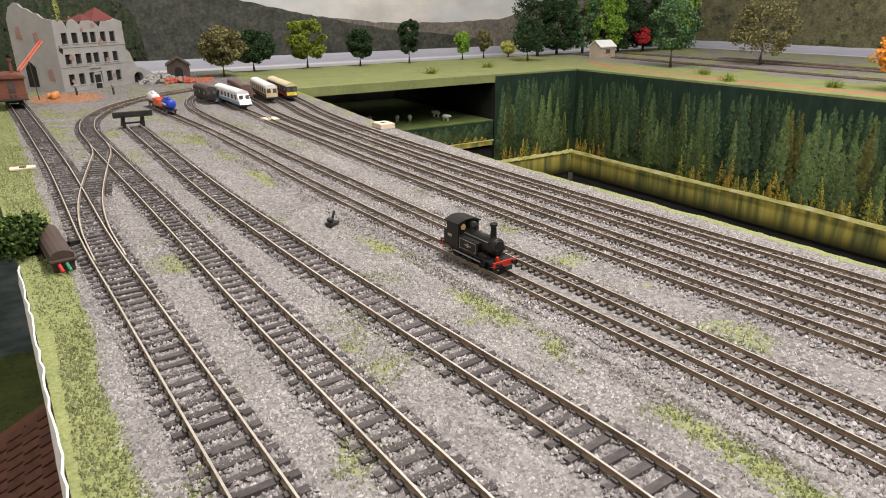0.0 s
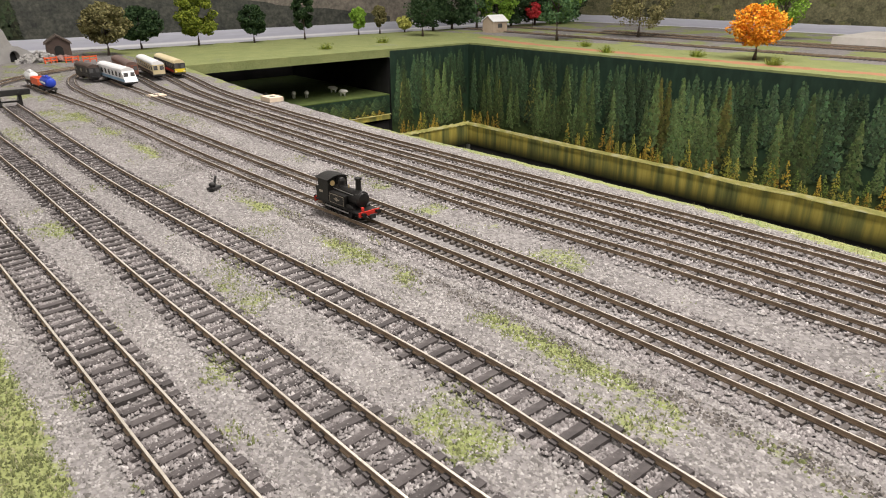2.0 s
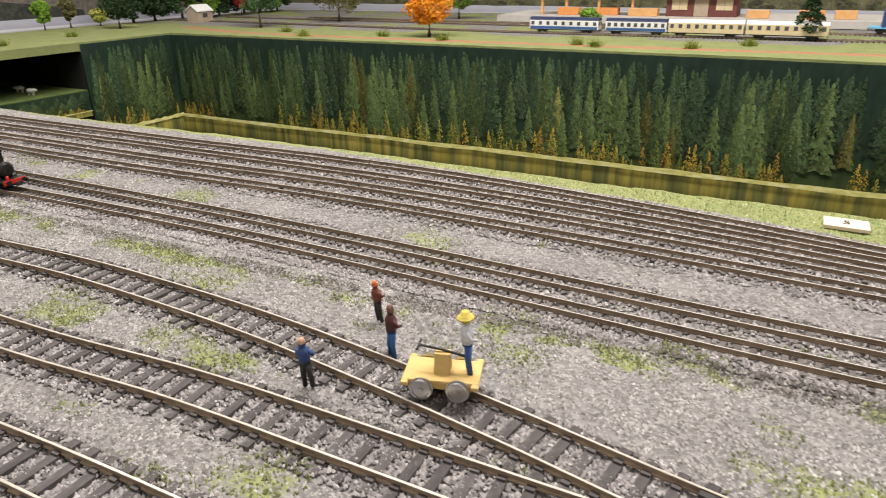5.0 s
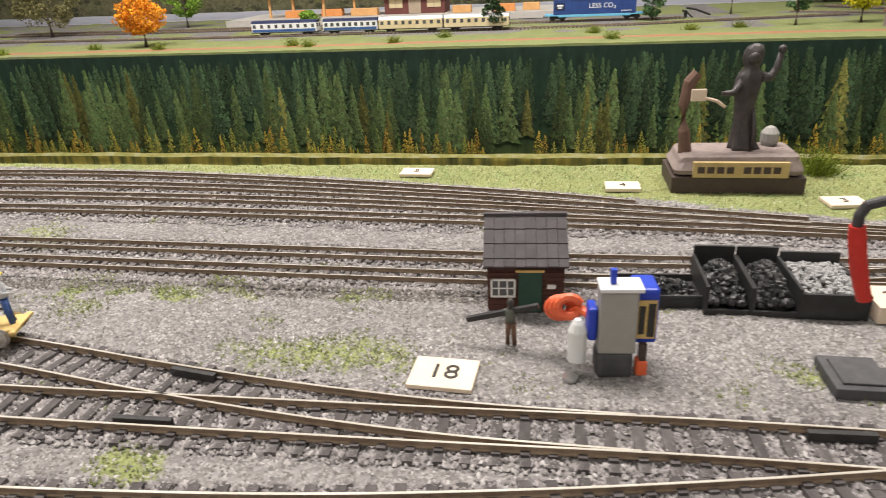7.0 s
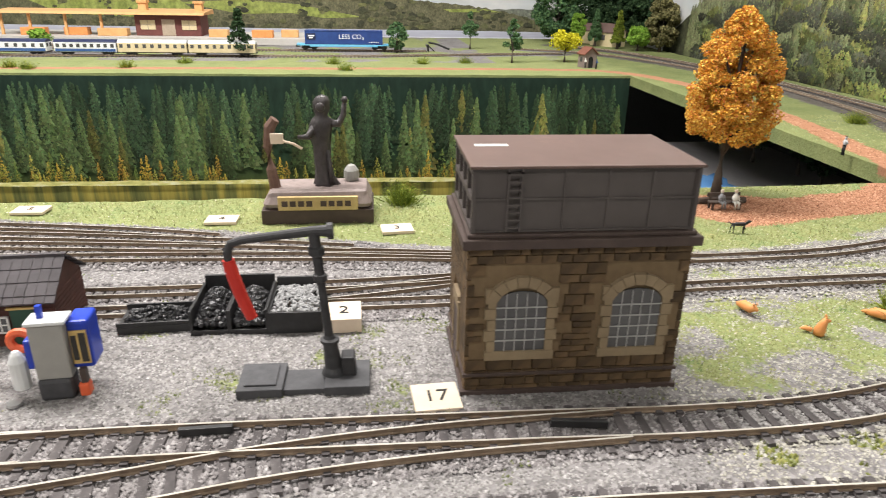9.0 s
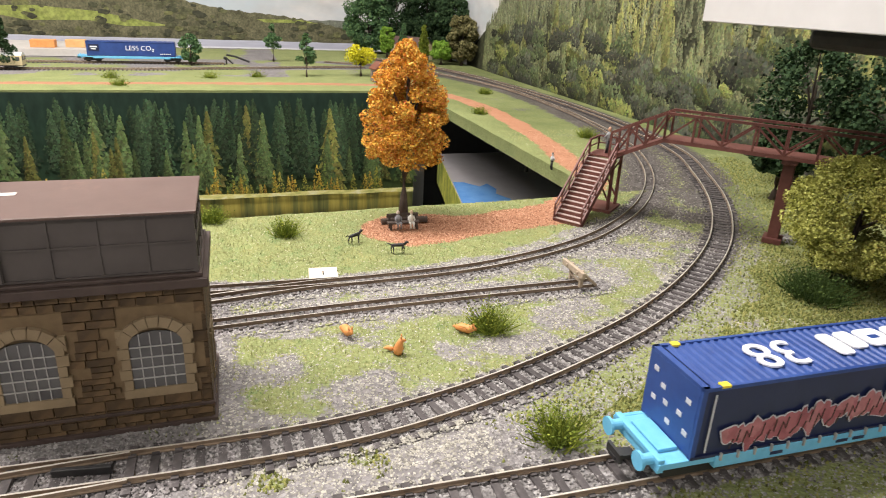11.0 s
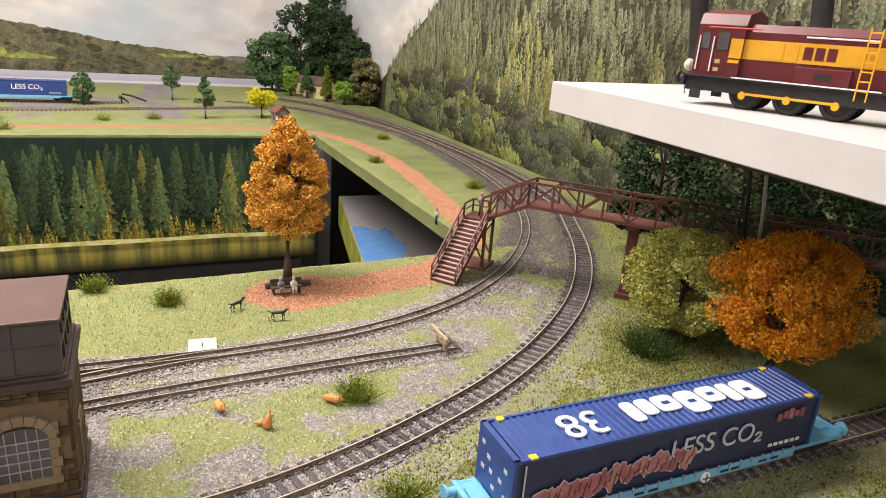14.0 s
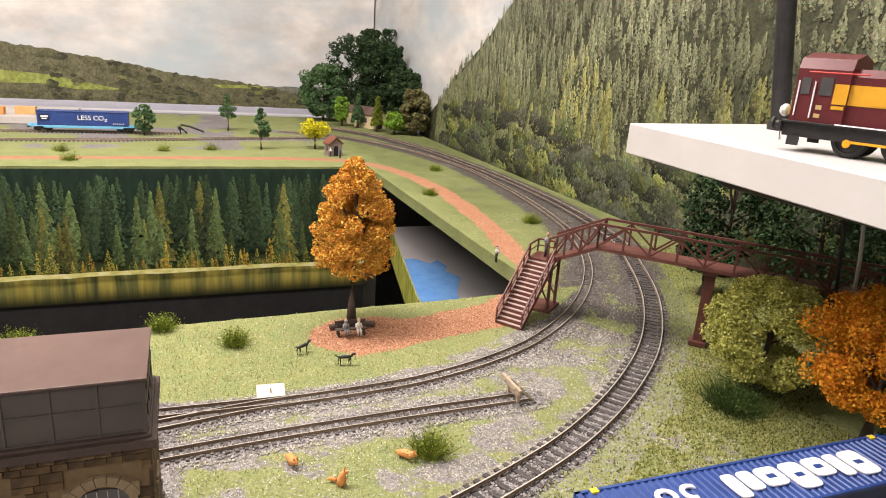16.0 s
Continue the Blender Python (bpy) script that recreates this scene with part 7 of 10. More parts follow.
def diesel_shunter():
    """Local x along its length, the seen side at negative y."""
    L = 0.121
    m = Matrix.Translation((0.1317, -0.5385, 0.1972)) @ Matrix.Rotation(radians(-159.2), 4, "Z") @ Matrix.Diagonal((1.1, 1.1, 1.22, 1)) @ Matrix.Translation((0.005, 0, 0))
    t = thing("diesel_shunter", m, "maroon and gold diesel shunter locomotive standing on the shelf", "locomotive")
    hw = 0.0165
    part("frame", boxes((-L / 2, L / 2, -0.0135, 0.0135, 0.0070, 0.0135), bevel=0.0003), M_BLACK, t)
    part("running_plate", boxes((-L / 2, L / 2, -hw, hw, 0.0135, 0.0145), bevel=0.0002), M_BLACK, t)
    part("side_step_line", boxes((-L / 2 + 0.026, L / 2 - 0.024, -hw - 0.0003, -hw + 0.0003, 0.0143, 0.0149)), M_WHITEINK, t)
    cab = part("cab", prism(bmesh.new(), [(-hw + 0.0012, 0.0145), (hw - 0.0012, 0.0145), (hw - 0.0012, 0.0385), (hw - 0.004, 0.0435), (0, 0.0462), (-hw + 0.004, 0.0435), (-hw + 0.0012, 0.0385)], -L / 2 + 0.003, -L / 2 + 0.0285, "x"), M_MAROON, t, "maroon cab")
    hood = part("bonnet", prism(bmesh.new(), [(-0.0132, 0.0145), (0.0132, 0.0145), (0.0132, 0.0360), (0.0105, 0.0395), (-0.0105, 0.0395), (-0.0132, 0.0360)], -L / 2 + 0.0285, L / 2 - 0.010, "x"), M_MAROON, t, "maroon bonnet")
    part("nose", boxes((L / 2 - 0.010, L / 2 - 0.006, -0.0125, 0.0125, 0.0145, 0.0370), bevel=0.001), M_BLACK, t)
    for s in (-1, 1):
        y = s * 0.01335
        part("gold_band", boxes((-L / 2 + 0.0286, L / 2 - 0.012, y - 0.0002, y + 0.0002, 0.0235, 0.0325)), M_EWSGOLD, hood, "broad gold band")
        part("band_mark", boxes(*[(a, a + 0.0042, y + s * 0.0002 - 0.0002, y + s * 0.0002 + 0.0002, 0.0253, 0.0308) for a in (-0.002, 0.0035, 0.009)]), M_MAROON, hood, "three maroon brand bars")
        for a, b in ((-0.0225, -0.0115), (-0.0105, -0.0045), (0.017, 0.026), (0.027, 0.037)):
            part("louvre_door", boxes((a, b, y - 0.0005, y + 0.0005, 0.0240, 0.0320), bevel=0.0002), M_EWSGOLD, hood)
        part("top_rail", pipe(bmesh.new(), [(-0.052, s * 0.0152, 0.0372), (-0.024, s * 0.0152, 0.0372)], 0.0004, 6), M_RED, t, "thin red gutter line")
        part("locker", boxes((-0.004, 0.022, y - 0.0022, y + 0.0022, 0.0148, 0.0222), bevel=0.0004), M_MAROON, hood)
        part("name_board", boxes((0.006, 0.0135, y + s * 0.0023 - 0.0002, y + s * 0.0023 + 0.0002, 0.0172, 0.0196)), M_BLACK, hood, "small black plate")
        part("handrail", pipe(bmesh.new(), [(-0.002, y + s * 0.001, 0.0350), (0.030, y + s * 0.001, 0.0350)], 0.0004, 6), M_WHITEINK, hood, "white handrail")
        cy = s * (hw - 0.0010)
        part("cab_band", boxes((-L / 2 + 0.0220, -L / 2 + 0.0286, cy - 0.0002, cy + 0.0002, 0.0235, 0.0325)), M_EWSGOLD, cab)
        part("cab_window", boxes((-L / 2 + 0.0060, -L / 2 + 0.0105, cy - 0.0003, cy + 0.0003, 0.0270, 0.0345), (-L / 2 + 0.0150, -L / 2 + 0.0210, cy - 0.0003, cy + 0.0003, 0.0270, 0.0350)), M_GLASSDARK, cab)
        part("cab_handrail", pipe(bmesh.new(), [(-L / 2 + 0.0050, cy + s * 0.0006, 0.0170), (-L / 2 + 0.0050, cy + s * 0.0006, 0.0330)], 0.0004, 6), M_WHITEINK, cab, "white handrail")
        part("cab_handrail", pipe(bmesh.new(), [(-L / 2 + 0.0128, cy + s * 0.0006, 0.0165), (-L / 2 + 0.0128, cy + s * 0.0006, 0.0330)], 0.0004, 6), M_WHITEINK, cab, "white handrail")
        part("number_bar", boxes((-L / 2 + 0.0222, -L / 2 + 0.0280, cy + s * 0.0002 - 0.0002, cy + s * 0.0002 + 0.0002, 0.0212, 0.0228)), M_EWSGOLD, cab)
        part("warning_label", boxes((-L / 2 + 0.0150, -L / 2 + 0.0178, cy - 0.0002, cy + 0.0002, 0.0205, 0.0225), (-L / 2 + 0.0148, -L / 2 + 0.0176, cy - 0.0002, cy + 0.0002, 0.0168, 0.0186)), M_BRASS, cab)
        rod = part("coupling_rod", boxes((-0.028, 0.018, s * 0.0135 - 0.0004, s * 0.0135 + 0.0004, 0.0068, 0.0080), bevel=0.0002), M_ORANGE_Y, t, "orange-yellow coupling rod")
        for x in (-0.028, -0.005, 0.018):
            part("rod_boss", lathe(bmesh.new(), [(0.0018, -0.0006), (0.0020, 0.0), (0.0018, 0.0006)], 14, Matrix.Translation((x, s * 0.0138, 0.0066)) @ Matrix.Rotation(math.pi / 2, 4, "X")), M_ORANGE_Y, rod)
        part("ladder", boxes((0.0255, 0.0261, s * hw - 0.0004, s * hw + 0.0004, 0.0100, 0.0400), (0.0305, 0.0311, s * hw - 0.0004, s * hw + 0.0004, 0.0100, 0.0400), *[(0.0255, 0.0311, s * hw - 0.0003, s * hw + 0.0003, z, z + 0.0006) for z in (0.014, 0.018, 0.022, 0.026, 0.030, 0.034, 0.038)]), M_ORANGE_Y, t, "orange-yellow ladder")
        split_parts("step", boxes((-L / 2 + 0.004, -L / 2 + 0.010, s * 0.0150 - 0.0005, s * 0.0150 + 0.0005, 0.0030, 0.0075), (L / 2 - 0.010, L / 2 - 0.004, s * 0.0150 - 0.0005, s * 0.0150 + 0.0005, 0.0030, 0.0075)), M_BLACK, t)
    for x in (-0.028, -0.005, 0.018):
        for s in (-1, 1):
            part("wheel", lathe(bmesh.new(), [(0.0092, -0.0012), (0.0092, -0.0005), (0.0084, -0.0004), (0.0084, 0.0014), (0.0066, 0.0014), (0.0064, 0.0006), (0.0020, 0.0006), (0.0018, 0.0016)], 24, Matrix.Translation((x, s * 0.0094, 0.0088)) @ Matrix.Rotation(-s * math.pi / 2, 4, "X")), M_BLACK, t)
    for e in (-1, 1):
        bb = part("buffer_beam", boxes((min(e * L / 2, e * (L / 2 + 0.0012)), max(e * L / 2, e * (L / 2 + 0.0012)), -hw, hw, 0.0090, 0.0145)), M_BLACK, t)
        for y in (-0.0115, 0.0115):
            part("buffer", lathe(bmesh.new(), [(0.0018, 0.0), (0.0016, 0.0035), (0.0032, 0.0040), (0.0032, 0.0050)], 16, Matrix.Translation((e * (L / 2 + 0.0012), y, 0.0120)) @ Matrix.Rotation(e * math.pi / 2, 4, "Y")), M_CAST, bb)
        part("hose", pipe(bmesh.new(), [(e * (L / 2 + 0.001), -0.006, 0.012), (e * (L / 2 + 0.004), -0.006, 0.009), (e * (L / 2 + 0.003), -0.006, 0.004)], 0.0007, 7), M_BARS, bb)
    part("end_chevron", boxes(*[(-L / 2 + 0.0022, -L / 2 + 0.0032, -0.012 + 0.004 * i, -0.010 + 0.004 * i, 0.016, 0.026) for i in range(6)]), M_YELLOW, t, "yellow end stripes")
    part("exhaust", boxes((-0.020, -0.012, -0.004, 0.004, 0.0395, 0.0425), bevel=0.0008), M_DKBROWN, t)
    part("cab_light", lathe(bmesh.new(), [(0.0020, 0), (0.0030, 0.001), (0.0030, 0.003), (0.0018, 0.0045)], 16, Matrix.Translation((-L / 2 - 0.001, -0.006, 0.0185)) @ Matrix.Rotation(-math.pi / 2, 4, "Y")), M_CLEAR, t, "milky round lamp")


diesel_shunter()


# ---------------------------------------------------------------- footbridge
def footbridge():
    t = thing("footbridge", Matrix(), "red-brown plastic lattice footbridge with stairs over the tracks", "footbridge")
    foot, top = Vector((0.386, -0.444, 0.001)), Vector((0.418, -0.4905, 0.0515))
    land = Vector((0.4265, -0.500, 0.0515))
    d = Vector((-0.75, -0.66, 0)).normalized()
    n = Vector((-d.y, d.x, 0))
    n = n if n.x < 0 else -n

    def beam(name, a, b, w, h, mt=M_BRIDGE, parent=t, up=Vector((0, 0, 1))):
        a, b = Vector(a), Vector(b)
        f = (b - a).normalized()
        side = f.cross(up).normalized()
        u = side.cross(f).normalized()
        bm = bmesh.new()
        vs = [bm.verts.new(p + side * sx * w / 2 + u * su * h / 2) for p in (a, b) for sx, su in ((-1, -1), (1, -1), (1, 1), (-1, 1))]
        for q in ((0, 1, 2, 3), (7, 6, 5, 4), (0, 4, 5, 1), (1, 5, 6, 2), (2, 6, 7, 3), (3, 7, 4, 0)):
            bm.faces.new([vs[i] for i in q])
        bmesh.ops.recalc_face_normals(bm, faces=bm.faces[:])
        return part(name, bm, mt, parent)
    # stairs
    s = (top - foot)
    flat = Vector((s.x, s.y, 0)).normalized()
    w = Vector((-flat.y, flat.x, 0))
    N = 15
    for i in range(N):
        p = foot + s * ((i + 0.6) / N)
        beam("step", p - w * 0.0125, p + w * 0.0125, 0.0062, 0.0010, M_TREAD)
        q = p - flat * 0.003 - Vector((0, 0, 0.0014))
        beam("riser", q - w * 0.0122, q + w * 0.0122, 0.0006, 0.0028, M_BRIDGE)
    for k in (-1, 1):
        o = w * 0.0132 * k
        beam("stringer", foot + o, top + o, 0.0014, 0.0050)
        rail = Vector((0, 0, 0.0150))
        beam("handrail", foot + o + rail, top + o + rail, 0.0014, 0.0016)
        beam("mid_rail", foot + o + rail * 0.55, top + o + rail * 0.55, 0.0008, 0.0010)
        for i in range(6):
            p = foot + s * (i / 5) + o
            beam("baluster", p, p + rail, 0.0012, 0.0012, up=flat)
    # landing on a braced trestle
    plat = land - d * 0.005
    for a in (-1, 1):
        for b in (-0.006, 0.016):
            p = plat + n * 0.0115 * a + d * b
            beam("trestle_leg", (p.x, p.y, 0.0), (p.x, p.y, 0.0515), 0.0026, 0.0026, up=d)
        p0, p1 = plat + n * 0.0115 * a - d * 0.006, plat + n * 0.0115 * a + d * 0.016
        beam("trestle_brace", (p0.x, p0.y, 0.010), (p1.x, p1.y, 0.046), 0.0012, 0.0014)
        beam("trestle_brace", (p1.x, p1.y, 0.010), (p0.x, p0.y, 0.046), 0.0012, 0.0014)
    pc = plat + d * 0.005
    bm = bmesh.new()
    box(bm, -0.015, 0.015, -0.016, 0.016, 0, 0.003, 0.0004, Matrix.Translation((pc.x, pc.y, 0)) @ Matrix.Rotation(math.atan2(d.y, d.x), 4, "Z"))
    part("trestle_foot", bm, M_BRIDGE, t)
    beam("landing", land - d * 0.013 + Vector((0, 0, 0.0008)), land + d * 0.014 + Vector((0, 0, 0.0008)), 0.027, 0.0016)
    for a, b in ((land - d * 0.013 + n * 0.0128, land - d * 0.013 - n * 0.0128), (land - d * 0.013 - n * 0.0128, land + d * 0.004 - n * 0.0128)):
        beam("handrail", a + Vector((0, 0, 0.0145)), b + Vector((0, 0, 0.0145)), 0.0014, 0.0016)
        beam("mid_rail", a + Vector((0, 0, 0.008)), b + Vector((0, 0, 0.008)), 0.0008, 0.0010)
        beam("baluster", a, a + Vector((0, 0, 0.0145)), 0.0014, 0.0014, up=d)
        beam("baluster", b, b + Vector((0, 0, 0.0145)), 0.0014, 0.0014, up=d)
    # truss: a sloping bay, then a level run to the wall
    A = land + d * 0.006
    B = land + d * 0.052
    B.z = 0.0745
    C = B + d * 0.355
    C.z = 0.0735
    up = Vector((0, 0, 0.0235))
    for a, b, bays in ((A, B, 3), (B, C, 15)):
        beam("deck", a + Vector((0, 0, 0.001)), b + Vector((0, 0, 0.001)), 0.024, 0.0014)
        for k in (-1, 1):
            o = n * 0.0128 * k
            beam("lower_chord", a + o, b + o, 0.0016, 0.0032)
            beam("upper_chord", a + o + up, b + o + up, 0.0022, 0.0022)
            for i in range(bays + 1):
                p = a + (b - a) * (i / bays) + o
                beam("post", p, p + up, 0.0018, 0.0018, up=d)
                if i < bays:
                    q = a + (b - a) * ((i + 1) / bays) + o
                    if i % 2:
                        p, q = q, p
                    beam("diagonal", p + Vector((0, 0, 0.0015)), q + up * 0.94, 0.0012, 0.0016)
    for dist, zt in ((0.100, 0.0728), (0.241, 0.0724)):
        p = B + d * dist
        bm = bmesh.new()
        m = Matrix.Translation((p.x, p.y, 0)) @ Matrix.Rotation(math.atan2(d.y, d.x), 4, "Z")
        box(bm, -0.0045, 0.0045, -0.0050, 0.0050, 0.004, zt - 0.004, 0.0005, m)
        box(bm, -0.0075, 0.0075, -0.0085, 0.0085, 0, 0.005, 0.0006, m)
        box(bm, -0.0058, 0.0058, -0.0115, 0.0115, zt - 0.004, zt, 0.0005, m)
        part("pier", bm, M_BRIDGE, t)


footbridge()


# ---------------------------------------------------------------- trees
def leaf_cloud(pts, size, rng, flat=0.3):
    """Small three-cornered leaves at points."""
    n = len(pts)
    a = rng.normal(size=(n, 3))
    a /= np.linalg.norm(a, axis=1)[:, None]
    b = np.cross(a, rng.normal(size=(n, 3)))
    b /= np.linalg.norm(b, axis=1)[:, None]
    s = size * rng.uniform(0.6, 1.4, (n, 1))
    v = np.stack([pts - a * s * 0.6, pts + b * s * 0.55, pts + a * s * 0.6, pts - b * s * 0.55], 1).reshape(-1, 3)
    f = (np.arange(n)[:, None] * 4 + np.arange(4)).tolist()
    return v, f


def crown_mesh(name, clumps, per, size, seed, spread=0.45):
    """clumps: rows of x, y, z, radius."""
    rng = np.random.default_rng(seed)
    c = np.repeat(np.asarray(clumps), per, axis=0)
    d = rng.normal(size=(len(c), 3))
    d /= np.linalg.norm(d, axis=1)[:, None]
    r = c[:, 3:4] * (1 - spread * rng.random((len(c), 1)) ** 1.6)
    pts = c[:, :3] + d * r * np.array((1, 1, 0.8))
    pts = pts[pts[:, 2] > 0.001]
    v, f = leaf_cloud(pts, size, rng)
    me = bpy.data.meshes.new(name)
    me.from_pydata(v.tolist(), [], f)
    return me


LEAF_AUTUMN = islands("autumn_leaves", [(0, (0.46, 0.16, 0.028)), (0.25, (0.74, 0.32, 0.045)), (0.55, (0.88, 0.50, 0.070)), (0.82, (0.90, 0.66, 0.14)), (0.94, (0.72, 0.16, 0.055)), (1, (0.62, 0.60, 0.15))], 0.8, 300, 0.3)
LEAF_ORANGE = islands("orange_flock", [(0, (0.70, 0.22, 0.013)), (0.4, (0.90, 0.37, 0.025)), (0.85, (0.93, 0.50, 0.05)), (1, (0.78, 0.15, 0.028))], 0.9, 300, 0.3)
LEAF_OLIVE = islands("olive_flock", [(0, (0.282, 0.293, 0.056)), (0.5, (0.510, 0.519, 0.133)), (1, (0.716, 0.716, 0.226))], 0.9, 300, 0.3)
LEAF_GREEN = islands("green_flock", [(0, (0.097, 0.138, 0.019)), (0.5, (0.174, 0.229, 0.029)), (1, (0.325, 0.367, 0.049))], 0.9, 300, 0.3)
LEAF_DARK = islands("dark_green_flock", [(0, (0.016, 0.038, 0.016)), (0.5, (0.034, 0.068, 0.027)), (1, (0.068, 0.115, 0.047))], 0.9, 300, 0.3)
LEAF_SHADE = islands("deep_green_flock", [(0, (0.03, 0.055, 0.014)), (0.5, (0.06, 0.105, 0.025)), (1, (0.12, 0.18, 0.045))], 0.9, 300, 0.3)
LEAF_MID = islands("blue_green_flock", [(0, (0.053, 0.112, 0.053)), (0.5, (0.090, 0.180, 0.075)), (1, (0.165, 0.270, 0.105))], 0.9, 300, 0.3)
LEAF_YELLOW = islands("yellow_flock", [(0, (0.462, 0.418, 0.011)), (0.5, (0.660, 0.616, 0.022)), (1, (0.792, 0.748, 0.066))], 0.9, 300, 0.3)
LEAF_LIME = islands("lime_flock", [(0, (0.130, 0.247, 0.026)), (0.5, (0.221, 0.390, 0.052)), (1, (0.338, 0.520, 0.078))], 0.9, 300, 0.3)
LEAF_BROWN = islands("olive_brown_flock", [(0, (0.098, 0.098, 0.042)), (0.5, (0.196, 0.182, 0.077)), (1, (0.308, 0.280, 0.126))], 0.9, 300, 0.3)
LEAF_RED = islands("red_flock", [(0, (0.418, 0.022, 0.033)), (1, (0.638, 0.077, 0.077))], 0.9, 300, 0.3)


def tree(name, x, y, h, r, z0, leaves, label, seed, clumps=40, per=60, size=0.0024, trunk=0.0022, shape="egg", dense=0.33, limbs=7, category="tree", z=0.0):
    """A tapered trunk with limbs that carry a crown of leafy clumps."""
    rng = random.Random(seed)
    t = thing(name, frame_rot((x, y, z), rng.uniform(0, 360)), label, category, "model trees")
    rows = []
    for i in range(clumps):
        u = rng.random()
        zz = z0 + (h - z0) * u
        if shape == "egg":
            prof = math.sin(math.pi * min(1, 0.20 + 0.80 * u)) ** 0.7 * (1 - 0.35 * u)
        elif shape == "ball":
            prof = math.sqrt(max(0.02, 1 - (2 * u - 1) ** 2))
        elif shape == "cone":
            prof = 1.05 - u
        else:
            prof = math.sqrt(max(0.05, 1 - (1.6 * u - 0.8) ** 2))
        a = rng.uniform(0, 2 * math.pi)
        q = r * prof * math.sqrt(rng.uniform(0.25, 0.9))
        rows.append((q * math.cos(a), q * math.sin(a), zz, r * dense * rng.uniform(0.7, 1.2) * (0.55 + 0.45 * prof)))
    bm = bmesh.new()
    bend = rng.uniform(-0.03, 0.03) * h
    top = z0 + (h - z0) * 0.75
    tp = [Vector((bend * (k / 6) ** 2, 0.4 * bend * math.sin(k), top * k / 6)) for k in range(7)]
    pipe(bm, tp, [trunk * (1.45 if k == 0 else 1.0) * (1 - 0.13 * k) for k in range(7)], 9)
    for i in range(limbs):
        c = rows[(i * 5) % len(rows)]
        k = rng.uniform(0.35, 0.8)
        b = tp[0].lerp(tp[-1], max(k, 0.9 * z0 / max(top, 1e-6) * 0.9))
        e = Vector(c[:3])
        if e.z < b.z:
            b = tp[0].lerp(tp[-1], max(0.2, e.z / top * 0.7))
        mid = b.lerp(e, 0.55) + Vector((0, 0, 0.06 * h * rng.uniform(-0.3, 1)))
        pipe(bm, [b, mid, b.lerp(e, 0.95)], [trunk * 0.5, trunk * 0.34, trunk * 0.15], 7)
    part("trunk", bm, M_BARK, t, "dark bark trunk with bare limbs", smooth=True)
    me = crown_mesh("crown", rows, per, size, seed)
    me.materials.append(leaves)
    c = new("crown", me)
    c.parent = t
    return t


def bush(x, y, h, r, leaves, label, seed, per=90, n=9, size=0.0018, leafy=False, z=0.0):
    rng = random.Random(seed)
    rows = [(rng.uniform(-1, 1) * r * 0.6, rng.uniform(-1, 1) * r * 0.6, h * rng.uniform(0.25, 0.7), r * rng.uniform(0.35, 0.6)) for i in range(n)]
    g = np.random.default_rng(seed)
    k = per * n // 2
    foot = g.normal(0, r * 0.30, (k, 3)) * (1, 1, 0) + (0, 0, 0.0005)
    way = g.normal(0, 0.45, (k, 3)) + (0, 0, 0.9) + foot * (0.9 / r)
    way /= np.linalg.norm(way, axis=1)[:, None]
    tip = foot + way * (h * 1.25 * g.uniform(0.5, 1.1, (k, 1)))
    tip[:, 2] = np.abs(tip[:, 2])
    side = np.cross(way, g.normal(size=(k, 3)))
    side *= (size * 0.22) / np.linalg.norm(side, axis=1)[:, None]
    c, f = leaf_cloud(tip, size * 0.55, g)
    v = np.concatenate([np.stack([foot - side, foot + side, tip], 1).reshape(-1, 3), c])
    fs = (np.arange(k)[:, None] * 3 + np.arange(3)).tolist() + (np.asarray(f) + 3 * k).tolist()
    me = bpy.data.meshes.new("bush")
    me.from_pydata(v.tolist(), [], fs)
    if leafy:
        me = crown_mesh("bush", rows, per, size, seed, 0.7)
    me.materials.append(leaves)
    ob = new("bush", me)
    ob.location = (x, y, z)
    return tagged(ob, label, "bush", "model bushes")


tree("autumn_tree", 0.428, -0.306, 0.147, 0.041, 0.052, LEAF_AUTUMN, "tall autumn tree with orange and gold leaves, on red earth", 3, 190, 260, 0.00145, 0.0034, "egg", 0.21, 16)
tree("olive_tree", 0.226, -0.582, 0.090, 0.043, 0.016, LEAF_OLIVE, "bushy olive-green flock tree beside the bridge pier", 4, 110, 460, 0.0014, 0.0030, "ball", 0.28, 6)
tree("orange_tree", 0.1465, -0.598, 0.108, 0.050, 0.032, LEAF_ORANGE, "broad bright orange flock tree behind the container", 5, 120, 460, 0.0015, 0.0034, "ball", 0.28, 6)
bush(0.212, -0.545, 0.016, 0.024, LEAF_SHADE, "low dark green bush beneath the olive tree", 6, 160, 14)
for i, (x, y, h, r) in enumerate(((0.444, -0.147, 0.010, 0.011), (0.400, -0.203, 0.011, 0.0105), (0.216, -0.305, 0.013, 0.013), (0.112, -0.297, 0.013, 0.0125), (0.940, -0.568, 0.010, 0.014), (1.17, -0.664, 0.010, 0.016), (0.425, -0.046, 0.013, 0.013), (0.74, -0.66, 0.012, 0.016))):
    bush(x, y, h, r, LEAF_GREEN, "small green bush on the grass", 20 + i)
for i, (x, y) in enumerate(((1.275, 0.028), (1.38, 0.058), (1.394, -0.131), (1.417, -0.228), (1.30, 0.45), (1.27, 0.62), (1.29, 0.66), (1.31, 1.12), (1.25, 1.30), (1.28, 0.95), (1.33, 1.42), (1.38, 0.36), (0.85, 1.80), (1.05, 1.85))):
    bush(x, y, 0.012, 0.018, LEAF_GREEN, "small green bush on the far grass", 40 + i, 40, 7, 0.003)
